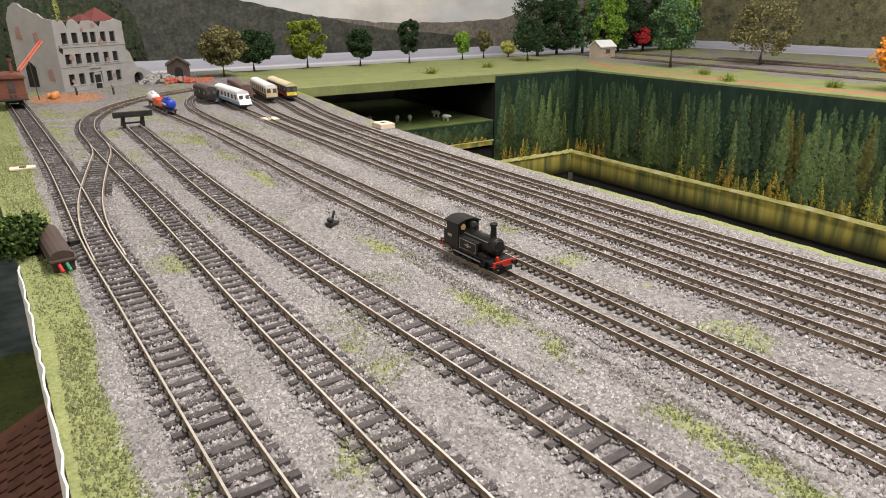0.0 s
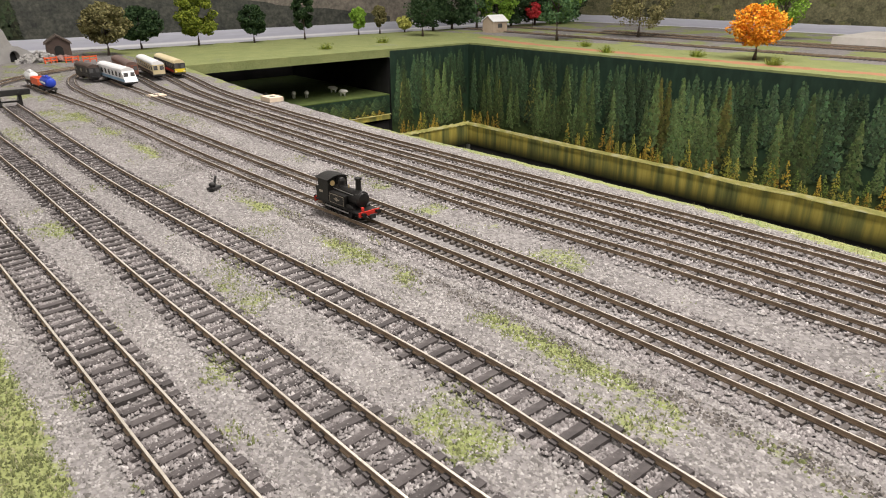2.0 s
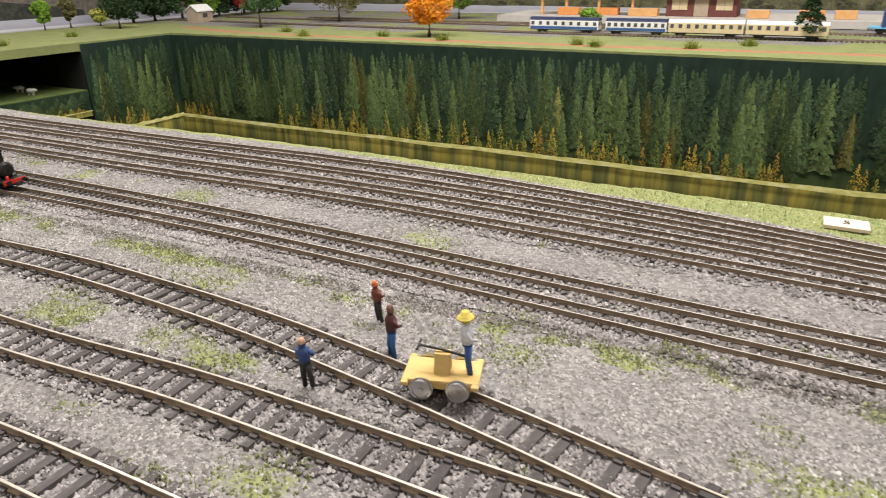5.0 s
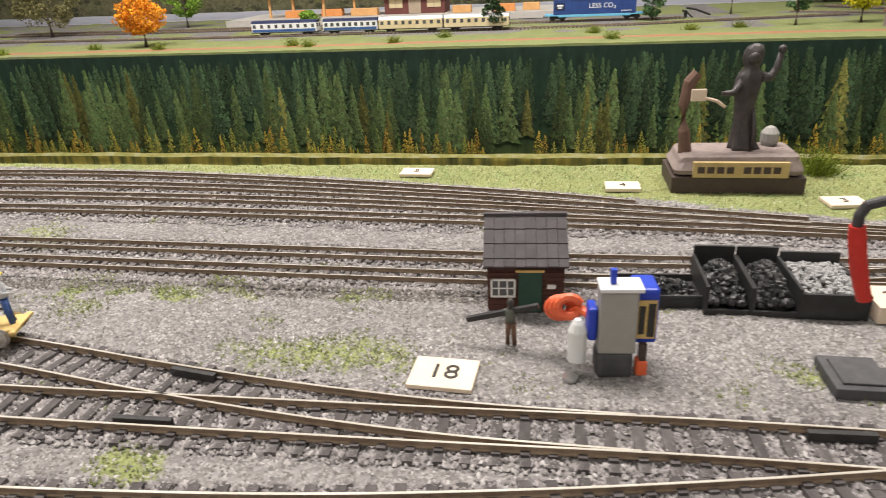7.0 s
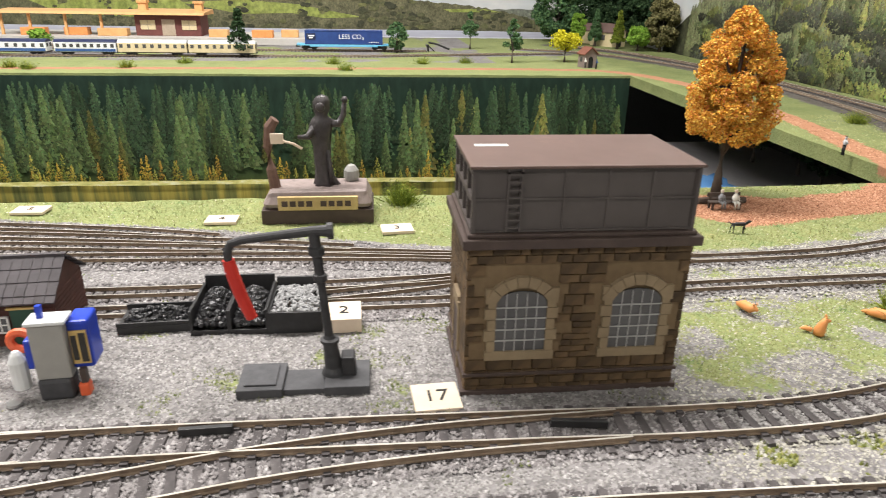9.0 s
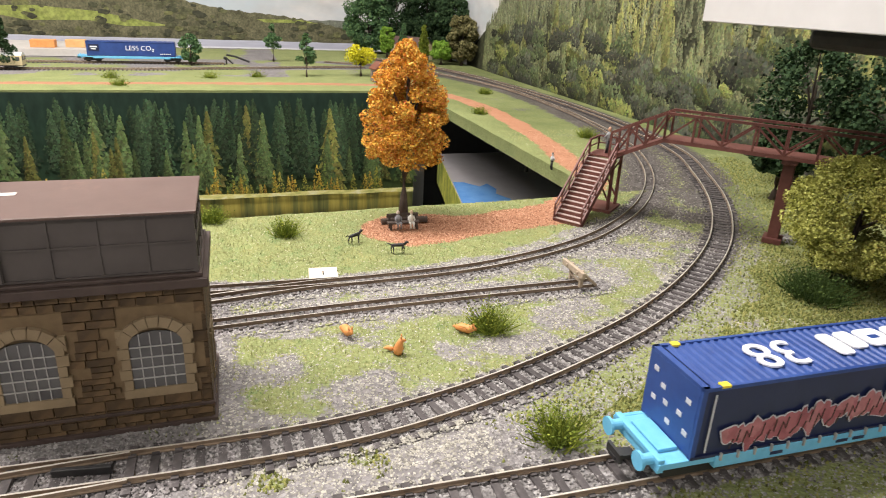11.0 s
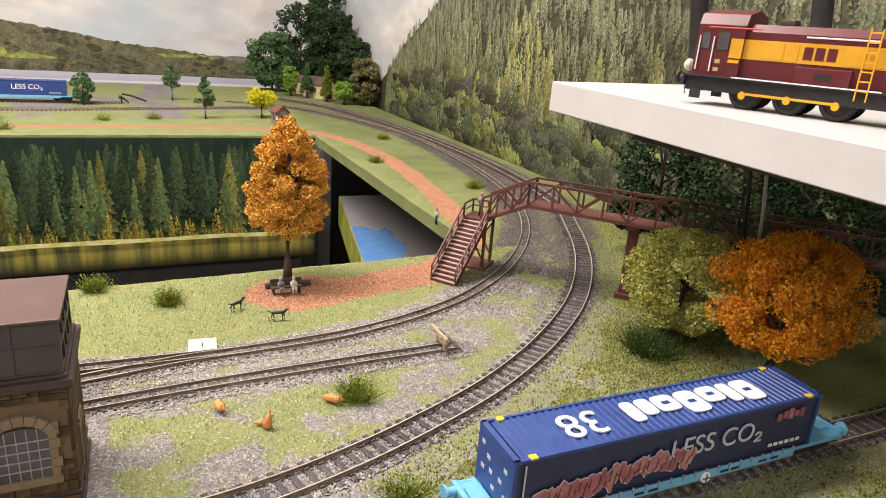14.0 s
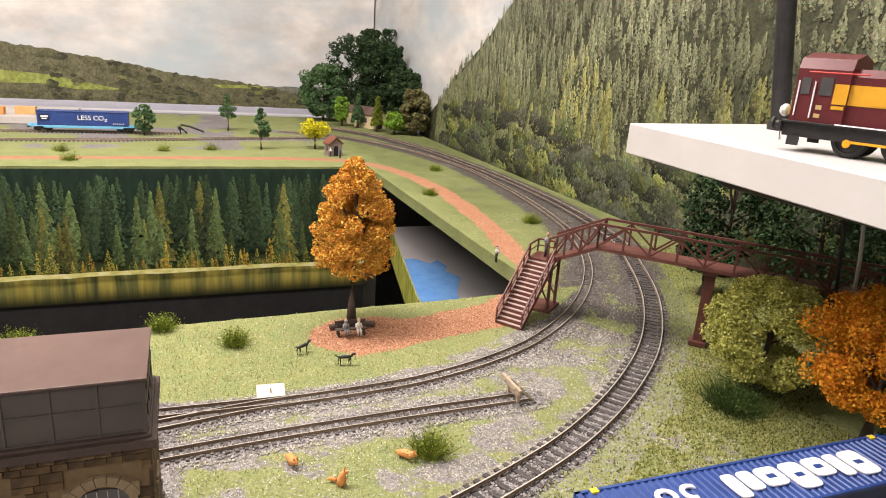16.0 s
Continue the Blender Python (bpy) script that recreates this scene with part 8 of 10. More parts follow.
tree("yellow_tree", 1.45, -0.461, 0.066, 0.032, 0.028, LEAF_YELLOW, "small bright yellow flock tree on the far board", 60, 40, 60, 0.0034, 0.0022, "ball", 0.36)
tree("slim_tree", 1.43, -0.335, 0.090, 0.020, 0.030, LEAF_MID, "slim green tree on the far board", 61, 30, 60, 0.0034, 0.0018, "egg", 0.4)
tree("slim_tree", 1.748, -0.284, 0.092, 0.022, 0.038, LEAF_MID, "slim green tree on the far board", 62, 26, 50, 0.0034, 0.0018, "egg", 0.4)
tree("round_tree", 1.63, -0.085, 0.070, 0.026, 0.012, LEAF_MID, "blue-green tree beside the far container", 63, 40, 60, 0.0034, 0.0018, "ball", 0.36)
tree("conifer_tree", 1.50, 0.27, 0.100, 0.028, 0.018, LEAF_DARK, "dark conifer beside the far track", 64, 60, 50, 0.0036, 0.0022, "cone", 0.36)
tree("bushy_tree", 1.56, 0.72, 0.050, 0.026, 0.014, LEAF_LIME, "small bright green tree by the far platform", 65, 30, 50, 0.0036, 0.002, "ball", 0.36)
tree("orange_tree", 1.34, 1.017, 0.095, 0.052, 0.034, LEAF_ORANGE, "bright orange flock tree on the far board", 66, 60, 90, 0.0036, 0.0030, "ball", 0.30)
tree("green_tree", 1.85, 1.20, 0.120, 0.050, 0.035, LEAF_LIME, "bright green tree by the lake shore", 67, 50, 70, 0.004, 0.003, "ball", 0.32)
tree("olive_brown_tree", 1.66, 1.50, 0.150, 0.075, 0.030, LEAF_BROWN, "wide olive-brown tree on the far board", 68, 80, 70, 0.004, 0.0032, "dome", 0.27)
tree("dark_tree", 1.42, 1.585, 0.150, 0.055, 0.050, LEAF_MID, "dark green tree above the red path", 69, 60, 70, 0.004, 0.0030, "dome", 0.30)
tree("red_tree", 1.80, 2.02, 0.075, 0.026, 0.030, LEAF_RED, "small red tree before the dark wood", 70, 26, 60, 0.0045, 0.0022, "ball", 0.38)
tree("green_tree", 1.26, 1.95, 0.110, 0.045, 0.030, LEAF_DARK, "dark green tree at the corner of the well", 71, 50, 60, 0.004, 0.0026, "ball", 0.32)
for i, (x, y, h, r, lf) in enumerate(((0.67, 2.115, 0.110, 0.046, LEAF_GREEN), (0.808, 2.09, 0.088, 0.030, LEAF_DARK), (0.957, 2.09, 0.112, 0.027, LEAF_DARK), (1.15, 2.115, 0.075, 0.022, LEAF_LIME), (1.23, 2.12, 0.078, 0.020, LEAF_BROWN), (1.32, 2.115, 0.045, 0.022, LEAF_OLIVE), (0.430, 2.014, 0.105, 0.046, LEAF_BROWN), (0.53, 2.11, 0.090, 0.050, LEAF_DARK))):
    tree("lakeside_tree", x, y, h, r, h * 0.28, lf, ("bright green", "dark green", "tall dark green", "slim green", "slim brown", "low olive", "round olive-green", "dark green")[i] + " tree on the board's edge by the lake", 80 + i, 60, 150, 0.0038, 0.0022, "dome" if i in (0, 1, 2) else "ball", 0.32)
rngw = random.Random(5)
for i in range(9):
    x, y = 1.42 + 0.085 * i + rngw.uniform(-0.02, 0.02), 2.09 + rngw.uniform(-0.04, 0.03)
    h = rngw.uniform(0.16, 0.25)
    tree("dark_tree", x, y, h, rngw.uniform(0.05, 0.075), 0.02, (LEAF_DARK, LEAF_DARK, LEAF_MID, LEAF_LIME)[i % 4], "dense dark tree in the corner wood", 100 + i, 90, 120, 0.0045, 0.0034, "dome", 0.28)
for i, (x, y, h, r, lf) in enumerate(((2.06, -0.60, 0.17, 0.075, LEAF_MID), (2.10, -0.70, 0.27, 0.085, LEAF_DARK), (2.10, -0.79, 0.29, 0.080, LEAF_DARK), (2.02, -0.78, 0.25, 0.070, LEAF_DARK), (1.93, -0.80, 0.245, 0.035, LEAF_DARK), (1.82, -0.80, 0.18, 0.050, LEAF_DARK), (1.72, -0.80, 0.13, 0.040, LEAF_BROWN), (1.92, -0.63, 0.085, 0.022, LEAF_LIME), (1.88, -0.67, 0.10, 0.018, LEAF_MID), (1.80, -0.71, 0.10, 0.018, LEAF_GREEN), (1.74, -0.745, 0.06, 0.03, LEAF_LIME))):
    tree("wood_tree", x, y, h, r, 0.02, lf, ("light and airy" if i == 0 else "tall dense dark" if i < 6 else "small bright") + " green tree in the corner wood", 120 + i, 100, 150, 0.0048, 0.0034, "cone" if i in (8, 9) else "dome", 0.27)
for i, (x, y, h, r, lf) in enumerate(((0.47, -0.775, 0.20, 0.055, LEAF_DARK), (0.36, -0.79, 0.22, 0.07, LEAF_DARK), (0.24, -0.78, 0.19, 0.07, LEAF_DARK), (0.10, -0.77, 0.17, 0.06, LEAF_DARK), (0.42, -0.70, 0.060, 0.030, LEAF_DARK))):
    tree("shadow_tree", x, y, min(h, 0.155), r, 0.03, lf, "dark leafy tree against the backdrop behind the footbridge", 140 + i, 90, 80, 0.0034, 0.0034, "ball", 0.26)


# ---------------------------------------------------------------- bench, foxes, buffer stops
def bench():
    t = thing("bench", frame_rot((0.398, -0.2985, 0.0006)), "dark wooden bench beneath the autumn tree", "bench")
    part("seat", boxes((-0.003, 0.0025, -0.0135, 0.0135, 0.0055, 0.0066), bevel=0.0002), M_BARK, t)
    part("backrest", boxes((0.0035, 0.0045, -0.0135, 0.0135, 0.0090, 0.0125), bevel=0.0002), M_BARK, t)
    for y in (-0.011, 0.011):
        part("leg", boxes((-0.003, -0.0015, y - 0.0008, y + 0.0008, 0, 0.0056), (0.0028, 0.0042, y - 0.0008, y + 0.0008, 0, 0.0120)), M_BARK, t)
    k = thing("log_seat", frame_rot((0.412, -0.303, 0.0006)), "ring of dark logs round the tree foot", "log")
    part("log", pipe(bmesh.new(), [(0.0, -0.020, 0.0025), (0.001, 0.0, 0.003), (0.0, 0.020, 0.0025)], 0.0026, 9), M_BARK, k)


bench()


def fox(x, y, yaw, lying, label):
    bm = bmesh.new()
    if lying:
        pipe(bm, [(-0.0055, 0, 0.0022), (-0.002, 0.0005, 0.0030), (0.003, 0, 0.0030), (0.0055, 0, 0.0042), (0.0075, 0, 0.0036)], [0.0012, 0.0026, 0.0026, 0.0017, 0.0006], 10)
    else:
        pipe(bm, [(0, 0, 0.0), (0.0003, 0, 0.003), (0.0010, 0, 0.006), (0.0022, 0, 0.0085), (0.0042, 0, 0.0080)], [0.0026, 0.0028, 0.0020, 0.0016, 0.0005], 10)
    pipe(bm, [(-0.003, 0.001, 0.0016), (-0.006, 0.003, 0.0014), (-0.008, 0.002, 0.0014)], [0.0012, 0.0014, 0.0004], 8)
    for s in (-1, 1):
        e = Vector((0.0055, s * 0.0010, 0.0058) if lying else (0.0018, s * 0.0010, 0.0098))
        pipe(bm, [e, e + Vector((-0.0003, s * 0.0003, 0.0014))], [0.0006, 0.0002], 6)
    ob = finish("fox_figurine", bm, M_PUMPKIN, smooth=True)
    ob.matrix_basis = frame_rot((x, y, 0.0008), yaw)
    tagged(ob, label, "figurine", "orange animal figurines")


fox(0.228, -0.222, 200, True, "small orange curled animal figurine on the grass")
fox(0.201, -0.246, 250, False, "small orange upright animal figurine on the grass")
fox(0.215, -0.289, 230, True, "small orange lying animal figurine by a bush")


def buffer_stop(x, y, z, yaw, s, mt, beam, label):
    t = thing("buffer_stop", frame_rot((x, y, z), yaw) @ Matrix.Scale(s, 4), label, "buffer stop", "buffer stops")
    for a in (-1, 1):
        part("upright", boxes((a * 0.0086 - 0.0014, a * 0.0086 + 0.0014, -0.0015, 0.0015, 0, 0.0150), bevel=0.0003), mt, t)
        bm = bmesh.new()
        pipe(bm, [(a * 0.0086, -0.014, 0.001), (a * 0.0086, -0.001, 0.0125)], 0.0013, 6)
        part("brace", bm, mt, t)
        part("bolt", lathe(bmesh.new(), [(0.0012, 0), (0.0012, 0.0022)], 10, Matrix.Translation((a * 0.0086, 0.0035, 0.0135)) @ Matrix.Rotation(-math.pi / 2, 4, "X")), mt, t)
    part("cross_beam", boxes((-0.0175, 0.0175, 0.0015, 0.0045, 0.0105, 0.0160), bevel=0.0005), beam, t, "stout cross beam")
    part("tie", boxes((-0.0086, 0.0086, -0.001, 0.001, 0.004, 0.0055)), mt, t)
    return t


buffer_stop(0.1475, 1.395, 0.0012, 180, 1.35, M_BLACK, M_BLACK, "black timber buffer stop at the siding's end")
buffer_stop(0.262, -0.386, 0.0030, 0, 0.82, M_TIMBER, M_TIMBER, "pale timber buffer stop on the small siding")
far_stop = buffer_stop(1.665, -0.165, 0.0012, 0, 1.1, M_BLACK, M_BLACK, "black buffer stop with a long sloping beam, on the far siding")
part("long_beam", pipe(bmesh.new(), [(0, -0.001, 0.0200), (0, -0.020, 0.0165), (0, -0.050, 0.0050)], 0.0022, 8), M_BLACK, far_stop)


# ---------------------------------------------------------------- coaches and small wagons
M_COACHWHITE = surface("coach_white_paint", (0.62, 0.63, 0.64), (0.78, 0.79, 0.80), 90, 0.4, relief=0.04)
M_COACHCREAM = surface("coach_cream_paint", (0.50, 0.42, 0.24), (0.66, 0.57, 0.36), 90, 0.45, relief=0.04)
M_COACHBLUE = surface("coach_blue_paint", (0.03, 0.07, 0.20), (0.06, 0.13, 0.32), 90, 0.4, relief=0.04)
M_BROWNVAN = surface("red_brown_van_paint", (0.13, 0.045, 0.028), (0.22, 0.085, 0.055), 140, 0.6, wear=(0.10, 0.05, 0.04))
M_RUIN = surface("ruin_grey_render", (0.25, 0.245, 0.24), (0.38, 0.375, 0.365), 40, 0.85, wear=(0.25, 0.245, 0.24), relief=0.3)
M_RUINBRICK = surface("exposed_brick_patch", (0.22, 0.13, 0.115), (0.36, 0.23, 0.21), 300, 0.85)
M_RUINROOF = surface("dark_red_roof", (0.12, 0.03, 0.03), (0.21, 0.06, 0.055), 150, 0.7)
M_CANOPY = surface("orange_canopy_paint", (0.56, 0.30, 0.11), (0.72, 0.43, 0.19), 60, 0.6)
M_PLATFORM = surface("pale_platform_surface", (0.40, 0.38, 0.35), (0.54, 0.52, 0.49), 60, 0.8)
M_STATION = surface("station_red_brown", (0.10, 0.032, 0.028), (0.17, 0.06, 0.05), 120, 0.7)


def coach(m, L, W, H, wall, roof, band, label, nwin=9, slope=0.0, nose=None, z0=0.0062):
    """A bogie coach: body with a curved roof, glazed windows, ends and bogies. Local y along its length."""
    t = thing("railway_coach", m, label, "coach", "model coaches")
    bm = bmesh.new()
    box(bm, -W / 2, W / 2, -L / 2, L / 2, z0, H * 0.80, 0.0006)
    if slope:
        for v in bm.verts:
            if v.co.y < -L / 2 + 0.001 and v.co.z > H * 0.45:
                v.co.y += slope
    part("body", bm, wall, t)
    prof = [(W / 2 * math.cos(a), H * 0.80 + H * 0.20 * math.sin(a)) for a in np.linspace(0, math.pi, 9)]
    part("roof", prism(bmesh.new(), prof, -L / 2 + slope, L / 2), roof, t)
    for s in (-1, 1):
        x = s * (W / 2)
        part("waist_band", boxes((x - 0.0003, x + 0.0003, -L / 2 + 0.002, L / 2 - 0.002, z0 + 0.0008, H * 0.40)), band, t)
        for i in range(nwin):
            y = -L / 2 + slope + 0.008 + (L - slope - 0.016) * i / (nwin - 1)
            part("window", boxes((x - 0.0004, x + 0.0004, y - 0.0036, y + 0.0036, H * 0.48, H * 0.72)), M_GLASSDARK, t)
    for s in (-1, 1):
        y = s * L / 2 + (slope * 0.55 if s < 0 else 0)
        for x in (-W * 0.26, W * 0.26):
            part("end_window", boxes((x - W * 0.16, x + W * 0.16, y - 0.0005, y + 0.0005, H * 0.50, H * 0.74)), M_GLASSDARK, t)
        if nose is not None and s < 0:
            part("nose_panel", boxes((-W * 0.45, W * 0.45, y - 0.0008, y + 0.0002, z0 + 0.001, H * 0.47)), nose, t, "bright end panel")
            for x in (-W * 0.34, W * 0.34):
                part("head_lamp", boxes((x - 0.001, x + 0.001, y - 0.0014, y - 0.0006, H * 0.30, H * 0.36)), M_WHITEINK, t)
        part("buffer_beam", boxes((-W * 0.45, W * 0.45, s * L / 2 - 0.0008, s * L / 2 + 0.0008, z0 - 0.002, z0 + 0.0006)), M_BLACK, t)
    for y in (-L * 0.33, L * 0.33):
        part("bogie", boxes((-W * 0.36, W * 0.36, y - 0.010, y + 0.010, 0.0018, z0), (-W * 0.3, W * 0.3, y - 0.0085, y - 0.0045, 0.0, 0.004), (-W * 0.3, W * 0.3, y + 0.0045, y + 0.0085, 0.0, 0.004), bevel=0.0004), M_BLACK, t)
    part("underframe", boxes((-W * 0.38, W * 0.38, -L * 0.46, L * 0.46, z0 - 0.0016, z0)), M_BLACK, t)
    return t


M_PALEBLUE = surface("faded_light_blue_paint", (0.16, 0.30, 0.44), (0.26, 0.42, 0.56), 110, 0.5)
# the row of stock at the head of the yard
coach(frame_rot((0.313, 1.525, 0.0034), 1), 0.135, 0.0185, 0.027, M_COACHWHITE, M_COACHWHITE, M_PALEBLUE, "white and light blue sloped-nose coach on a yard track", 7, 0.012, M_GREYINK)
coach(frame_rot((0.289, 1.600, 0.0034), 3), 0.070, 0.0175, 0.025, M_BLACK, M_DKBROWN, M_BLACK, "short black van behind the white coach", 3)
coach(frame_rot((0.349, 1.610, 0.0034), -6), 0.135, 0.0175, 0.027, M_BROWNVAN, M_TANKTOP, M_MAROON, "maroon coach with a brown roof in the yard", 8)
coach(frame_rot((0.384, 1.590, 0.0034), -7), 0.140, 0.0185, 0.027, M_COACHCREAM, M_COACHWHITE, M_DKBROWN, "cream and brown coach with a white roof", 8)
coach(frame_rot((0.416, 1.590, 0.0034), -6), 0.140, 0.0185, 0.027, M_BLACK, M_COACHCREAM, M_RED, "dark coach with a yellow nose and pale roof", 8, 0.0, M_YELLOW)


def small_wagon(x, y, yaw, kind, label):
    t = thing("small_wagon", frame_rot((x, y, 0.0034), yaw), label, "wagon", "small freight wagons")
    part("chassis", boxes((-0.006, 0.006, -0.019, 0.019, 0.0040, 0.0062), (-0.0014, 0.0014, -0.023, 0.023, 0.004, 0.0055)), M_BLACK, t)
    for yy in (-0.011, 0.011):
        for s in (-1, 1):
            part("wheel", lathe(bmesh.new(), [(0.0031, -0.0006), (0.0031, 0.0004), (0.0024, 0.0006)], 14, Matrix.Translation((s * 0.0048, yy, 0.0029)) @ Matrix.Rotation(-s * math.pi / 2, 4, "Y")), M_BLACK, t)
    if kind == "open":
        part("body", boxes((-0.0075, 0.0075, -0.019, -0.0182, 0.006, 0.0155), (-0.0075, 0.0075, 0.0182, 0.019, 0.006, 0.0155), (-0.0075, -0.0068, -0.019, 0.019, 0.006, 0.0155), (0.0068, 0.0075, -0.019, 0.019, 0.006, 0.0155), (-0.007, 0.007, -0.0185, 0.0185, 0.006, 0.0125)), M_TOYORANGE, t, "orange open body with its load")
    else:
        mt = M_BRIGHTBLUE if kind == "blue" else M_COACHWHITE
        r, z = 0.0068, 0.0135
        part("tank", lathe(bmesh.new(), [(0.0035, -0.0185), (r * 0.93, -0.0172), (r, -0.015), (r, 0.015), (r * 0.93, 0.0172), (0.0035, 0.0185)], 20, Matrix.Translation((0, 0, z)) @ Matrix.Rotation(math.pi / 2, 4, "X")), mt, t, smooth=True)
        part("filler_cap", lathe(bmesh.new(), [(0.002, 0), (0.002, 0.0022), (0.0012, 0.003)], 12, Matrix.Translation((0, 0, z + r - 0.0004))), mt, t)
        part("tank_stripe", boxes((-r - 0.0002, -r + 0.0004, -0.013, 0.013, z - 0.0012, z + 0.0012)), M_WHITEINK, t)
        part("walkway", boxes((-0.003, 0.003, -0.014, 0.014, z + r + 0.0002, z + r + 0.0008)), mt, t)
    return t


small_wagon(0.2105, 1.490, 3, "blue", "bright blue tank wagon on the small siding")
small_wagon(0.2085, 1.537, 3, "open", "orange open wagon with a load, on the small siding")
small_wagon(0.2065, 1.584, 2, "white", "white and grey tank wagon on the small siding")


def brake_van():
    t = thing("brake_van", frame_rot((0.0205, 1.715, 0.0042), 2), "red-brown caboose with a tall chimney, at the end of the track", "wagon")
    part("body", boxes((-0.0185, 0.0185, -0.034, 0.034, 0.012, 0.043), bevel=0.0006), M_BROWNVAN, t)
    part("roof", prism(bmesh.new(), [(0.0215 * math.cos(a), 0.043 + 0.0065 * math.sin(a)) for a in np.linspace(0, math.pi, 9)], -0.038, 0.038), M_BROWNVAN, t)
    part("end_rail", boxes((-0.0195, 0.0195, -0.0445, -0.0435, 0.0195, 0.0210), *[(x - 0.0006, x + 0.0006, -0.0445, -0.0435, 0.0125, 0.0210) for x in (-0.018, -0.009, 0.0, 0.009, 0.018)]), M_BROWNVAN, t)
    part("platform", boxes((-0.0195, 0.0195, -0.045, 0.045, 0.0105, 0.0125), bevel=0.0003), M_BLACK, t)
    part("end_window", boxes((-0.0045, 0.0045, -0.0346, -0.0338, 0.030, 0.038)), M_GLASSDARK, t)
    part("end_door", boxes((-0.0050, 0.0050, -0.0344, -0.0338, 0.0125, 0.0285)), M_DKBROWN, t)
    for s in (-1, 1):
        for y in (-0.02, 0.0, 0.02):
            part("side_window", boxes((s * 0.0186 - 0.0003, s * 0.0186 + 0.0003, y - 0.004, y + 0.004, 0.027, 0.036)), M_GLASSDARK, t)
    part("chimney", lathe(bmesh.new(), [(0.0026, 0.046), (0.0022, 0.066), (0.0036, 0.067), (0.0036, 0.070)], 14, Matrix.Translation((0.006, 0.004, 0))), M_BROWNVAN, t)
    for y in (-0.024, 0.024):
        bogie(t, y, 0.0172, 0.0056, 0.0056, 0.0125)
    return t


brake_van()


# ---------------------------------------------------------------- the ruined building
def ruin():
    a, b = Vector((0.104, 1.895, 0)), Vector((0.232, 1.985, 0))
    d = (b - a).normalized()
    nrm = Vector((d.y, -d.x, 0))
    L, H, th = (b - a).length, 0.135, 0.006
    m = Matrix(((d.x, -nrm.x, 0, a.x), (d.y, -nrm.y, 0, a.y), (0, 0, 1, 0), (0, 0, 0, 1)))
    t = thing("ruined_building", m, "ruined grey three-storey building with rows of black windows", "building")
    cols = [L * f for f in (0.13, 0.27, 0.42, 0.53, 0.68, 0.82)]
    rows = [(0.011, 0.031), (0.049, 0.067), (0.086, 0.105)]
    w = 0.0125
    bm = bmesh.new()
    zs = [0.0] + [z for r in rows for z in r]
    for i, r in enumerate(rows):
        z0 = zs[2 * i]
        box(bm, 0, L, 0, th, z0, r[0])
        x = 0.0
        for c in cols:
            box(bm, x, c - w / 2, 0, th, r[0], r[1])
            x = c + w / 2
        box(bm, x, L, 0, th, r[0], r[1])
    part("front_wall", bm, M_RUIN, t)
    rng = random.Random(8)
    top = [(0, rows[2][1])]
    us = np.linspace(0, L, 22)
    for k, u in enumerate(us):
        dip = 0.011 if k in (4, 8, 13, 14) else 0.0
        top.append((float(u), 0.126 - dip + rng.uniform(-0.003, 0.003)))
    top.append((L, rows[2][1]))
    part("broken_parapet", prism(bmesh.new(), top, 0, th), M_RUIN, t)
    for r in rows:
        for c in cols:
            part("window_opening", boxes((c - w / 2 - 0.0004, c + w / 2 + 0.0004, th * 0.55, th * 0.8, r[0] - 0.0004, r[1] + 0.0004)), M_DARK, t, "black empty window")
            part("window_sill", boxes((c - w / 2 - 0.001, c + w / 2 + 0.001, -0.0012, 0.001, r[0] - 0.0016, r[0])), M_RUIN, t)
    part("string_course", boxes((0, L, -0.0010, 0.0005, 0.0435, 0.0455)), M_RUIN, t)
    part("string_course", boxes((0, L, -0.0010, 0.0005, 0.0790, 0.0805)), M_RUIN, t)
    door = part("door", boxes((cols[2] + 0.004, cols[3] + 0.001, -0.0006, 0.002, 0.0, 0.026)), M_DARK, t, "dark open doorway")
    part("door_frame", boxes((cols[2] + 0.002, cols[2] + 0.004, -0.0014, 0.002, 0, 0.030), (cols[3] + 0.001, cols[3] + 0.003, -0.0014, 0.002, 0, 0.030), (cols[2] + 0.002, cols[3] + 0.003, -0.0014, 0.002, 0.026, 0.030)), M_RUIN, door)
    part("pediment", prism(bmesh.new(), [(cols[2] - 0.004, 0.0385), ((cols[2] + cols[3]) / 2, 0.0440), (cols[3] + 0.006, 0.0385)], -0.0022, 0.001), M_RUIN, t)
    for u, z, s in ((0.028, 0.060, 0.007), (0.098, 0.084, 0.008), (0.108, 0.052, 0.006), (0.060, 0.110, 0.005), (0.118, 0.022, 0.005), (0.022, 0.018, 0.004), (0.085, 0.118, 0.005)):
        n = 9
        poly = [(u + s * 0.9 * math.cos(6.283 * k / n) * rng.uniform(0.6, 1.1), z + s * math.sin(6.283 * k / n) * rng.uniform(0.6, 1.1)) for k in range(n)]
        part("brick_patch", prism(bmesh.new(), poly, -0.0008, 0.0006), M_RUINBRICK, t, "patch of bare reddish brick")
    part("shell_hole", prism(bmesh.new(), [(0.004, 0.074), (0.010, 0.068), (0.012, 0.076), (0.008, 0.081), (0.005, 0.083)], -0.0009, 0.002), M_DARK, t)
    # side wall, torn at the top
    side = [(0, 0), (0.090, 0), (0.090, 0.130), (0.082, 0.150), (0.070, 0.158), (0.062, 0.156), (0.055, 0.149), (0.046, 0.147), (0.036, 0.140), (0.028, 0.139), (0.018, 0.131), (0.0, 0.128)]
    part("side_wall", prism(bmesh.new(), side, 0.0, 0.006, "x"), M_RUIN, t).matrix_basis = Matrix.Rotation(radians(14), 4, "Z")
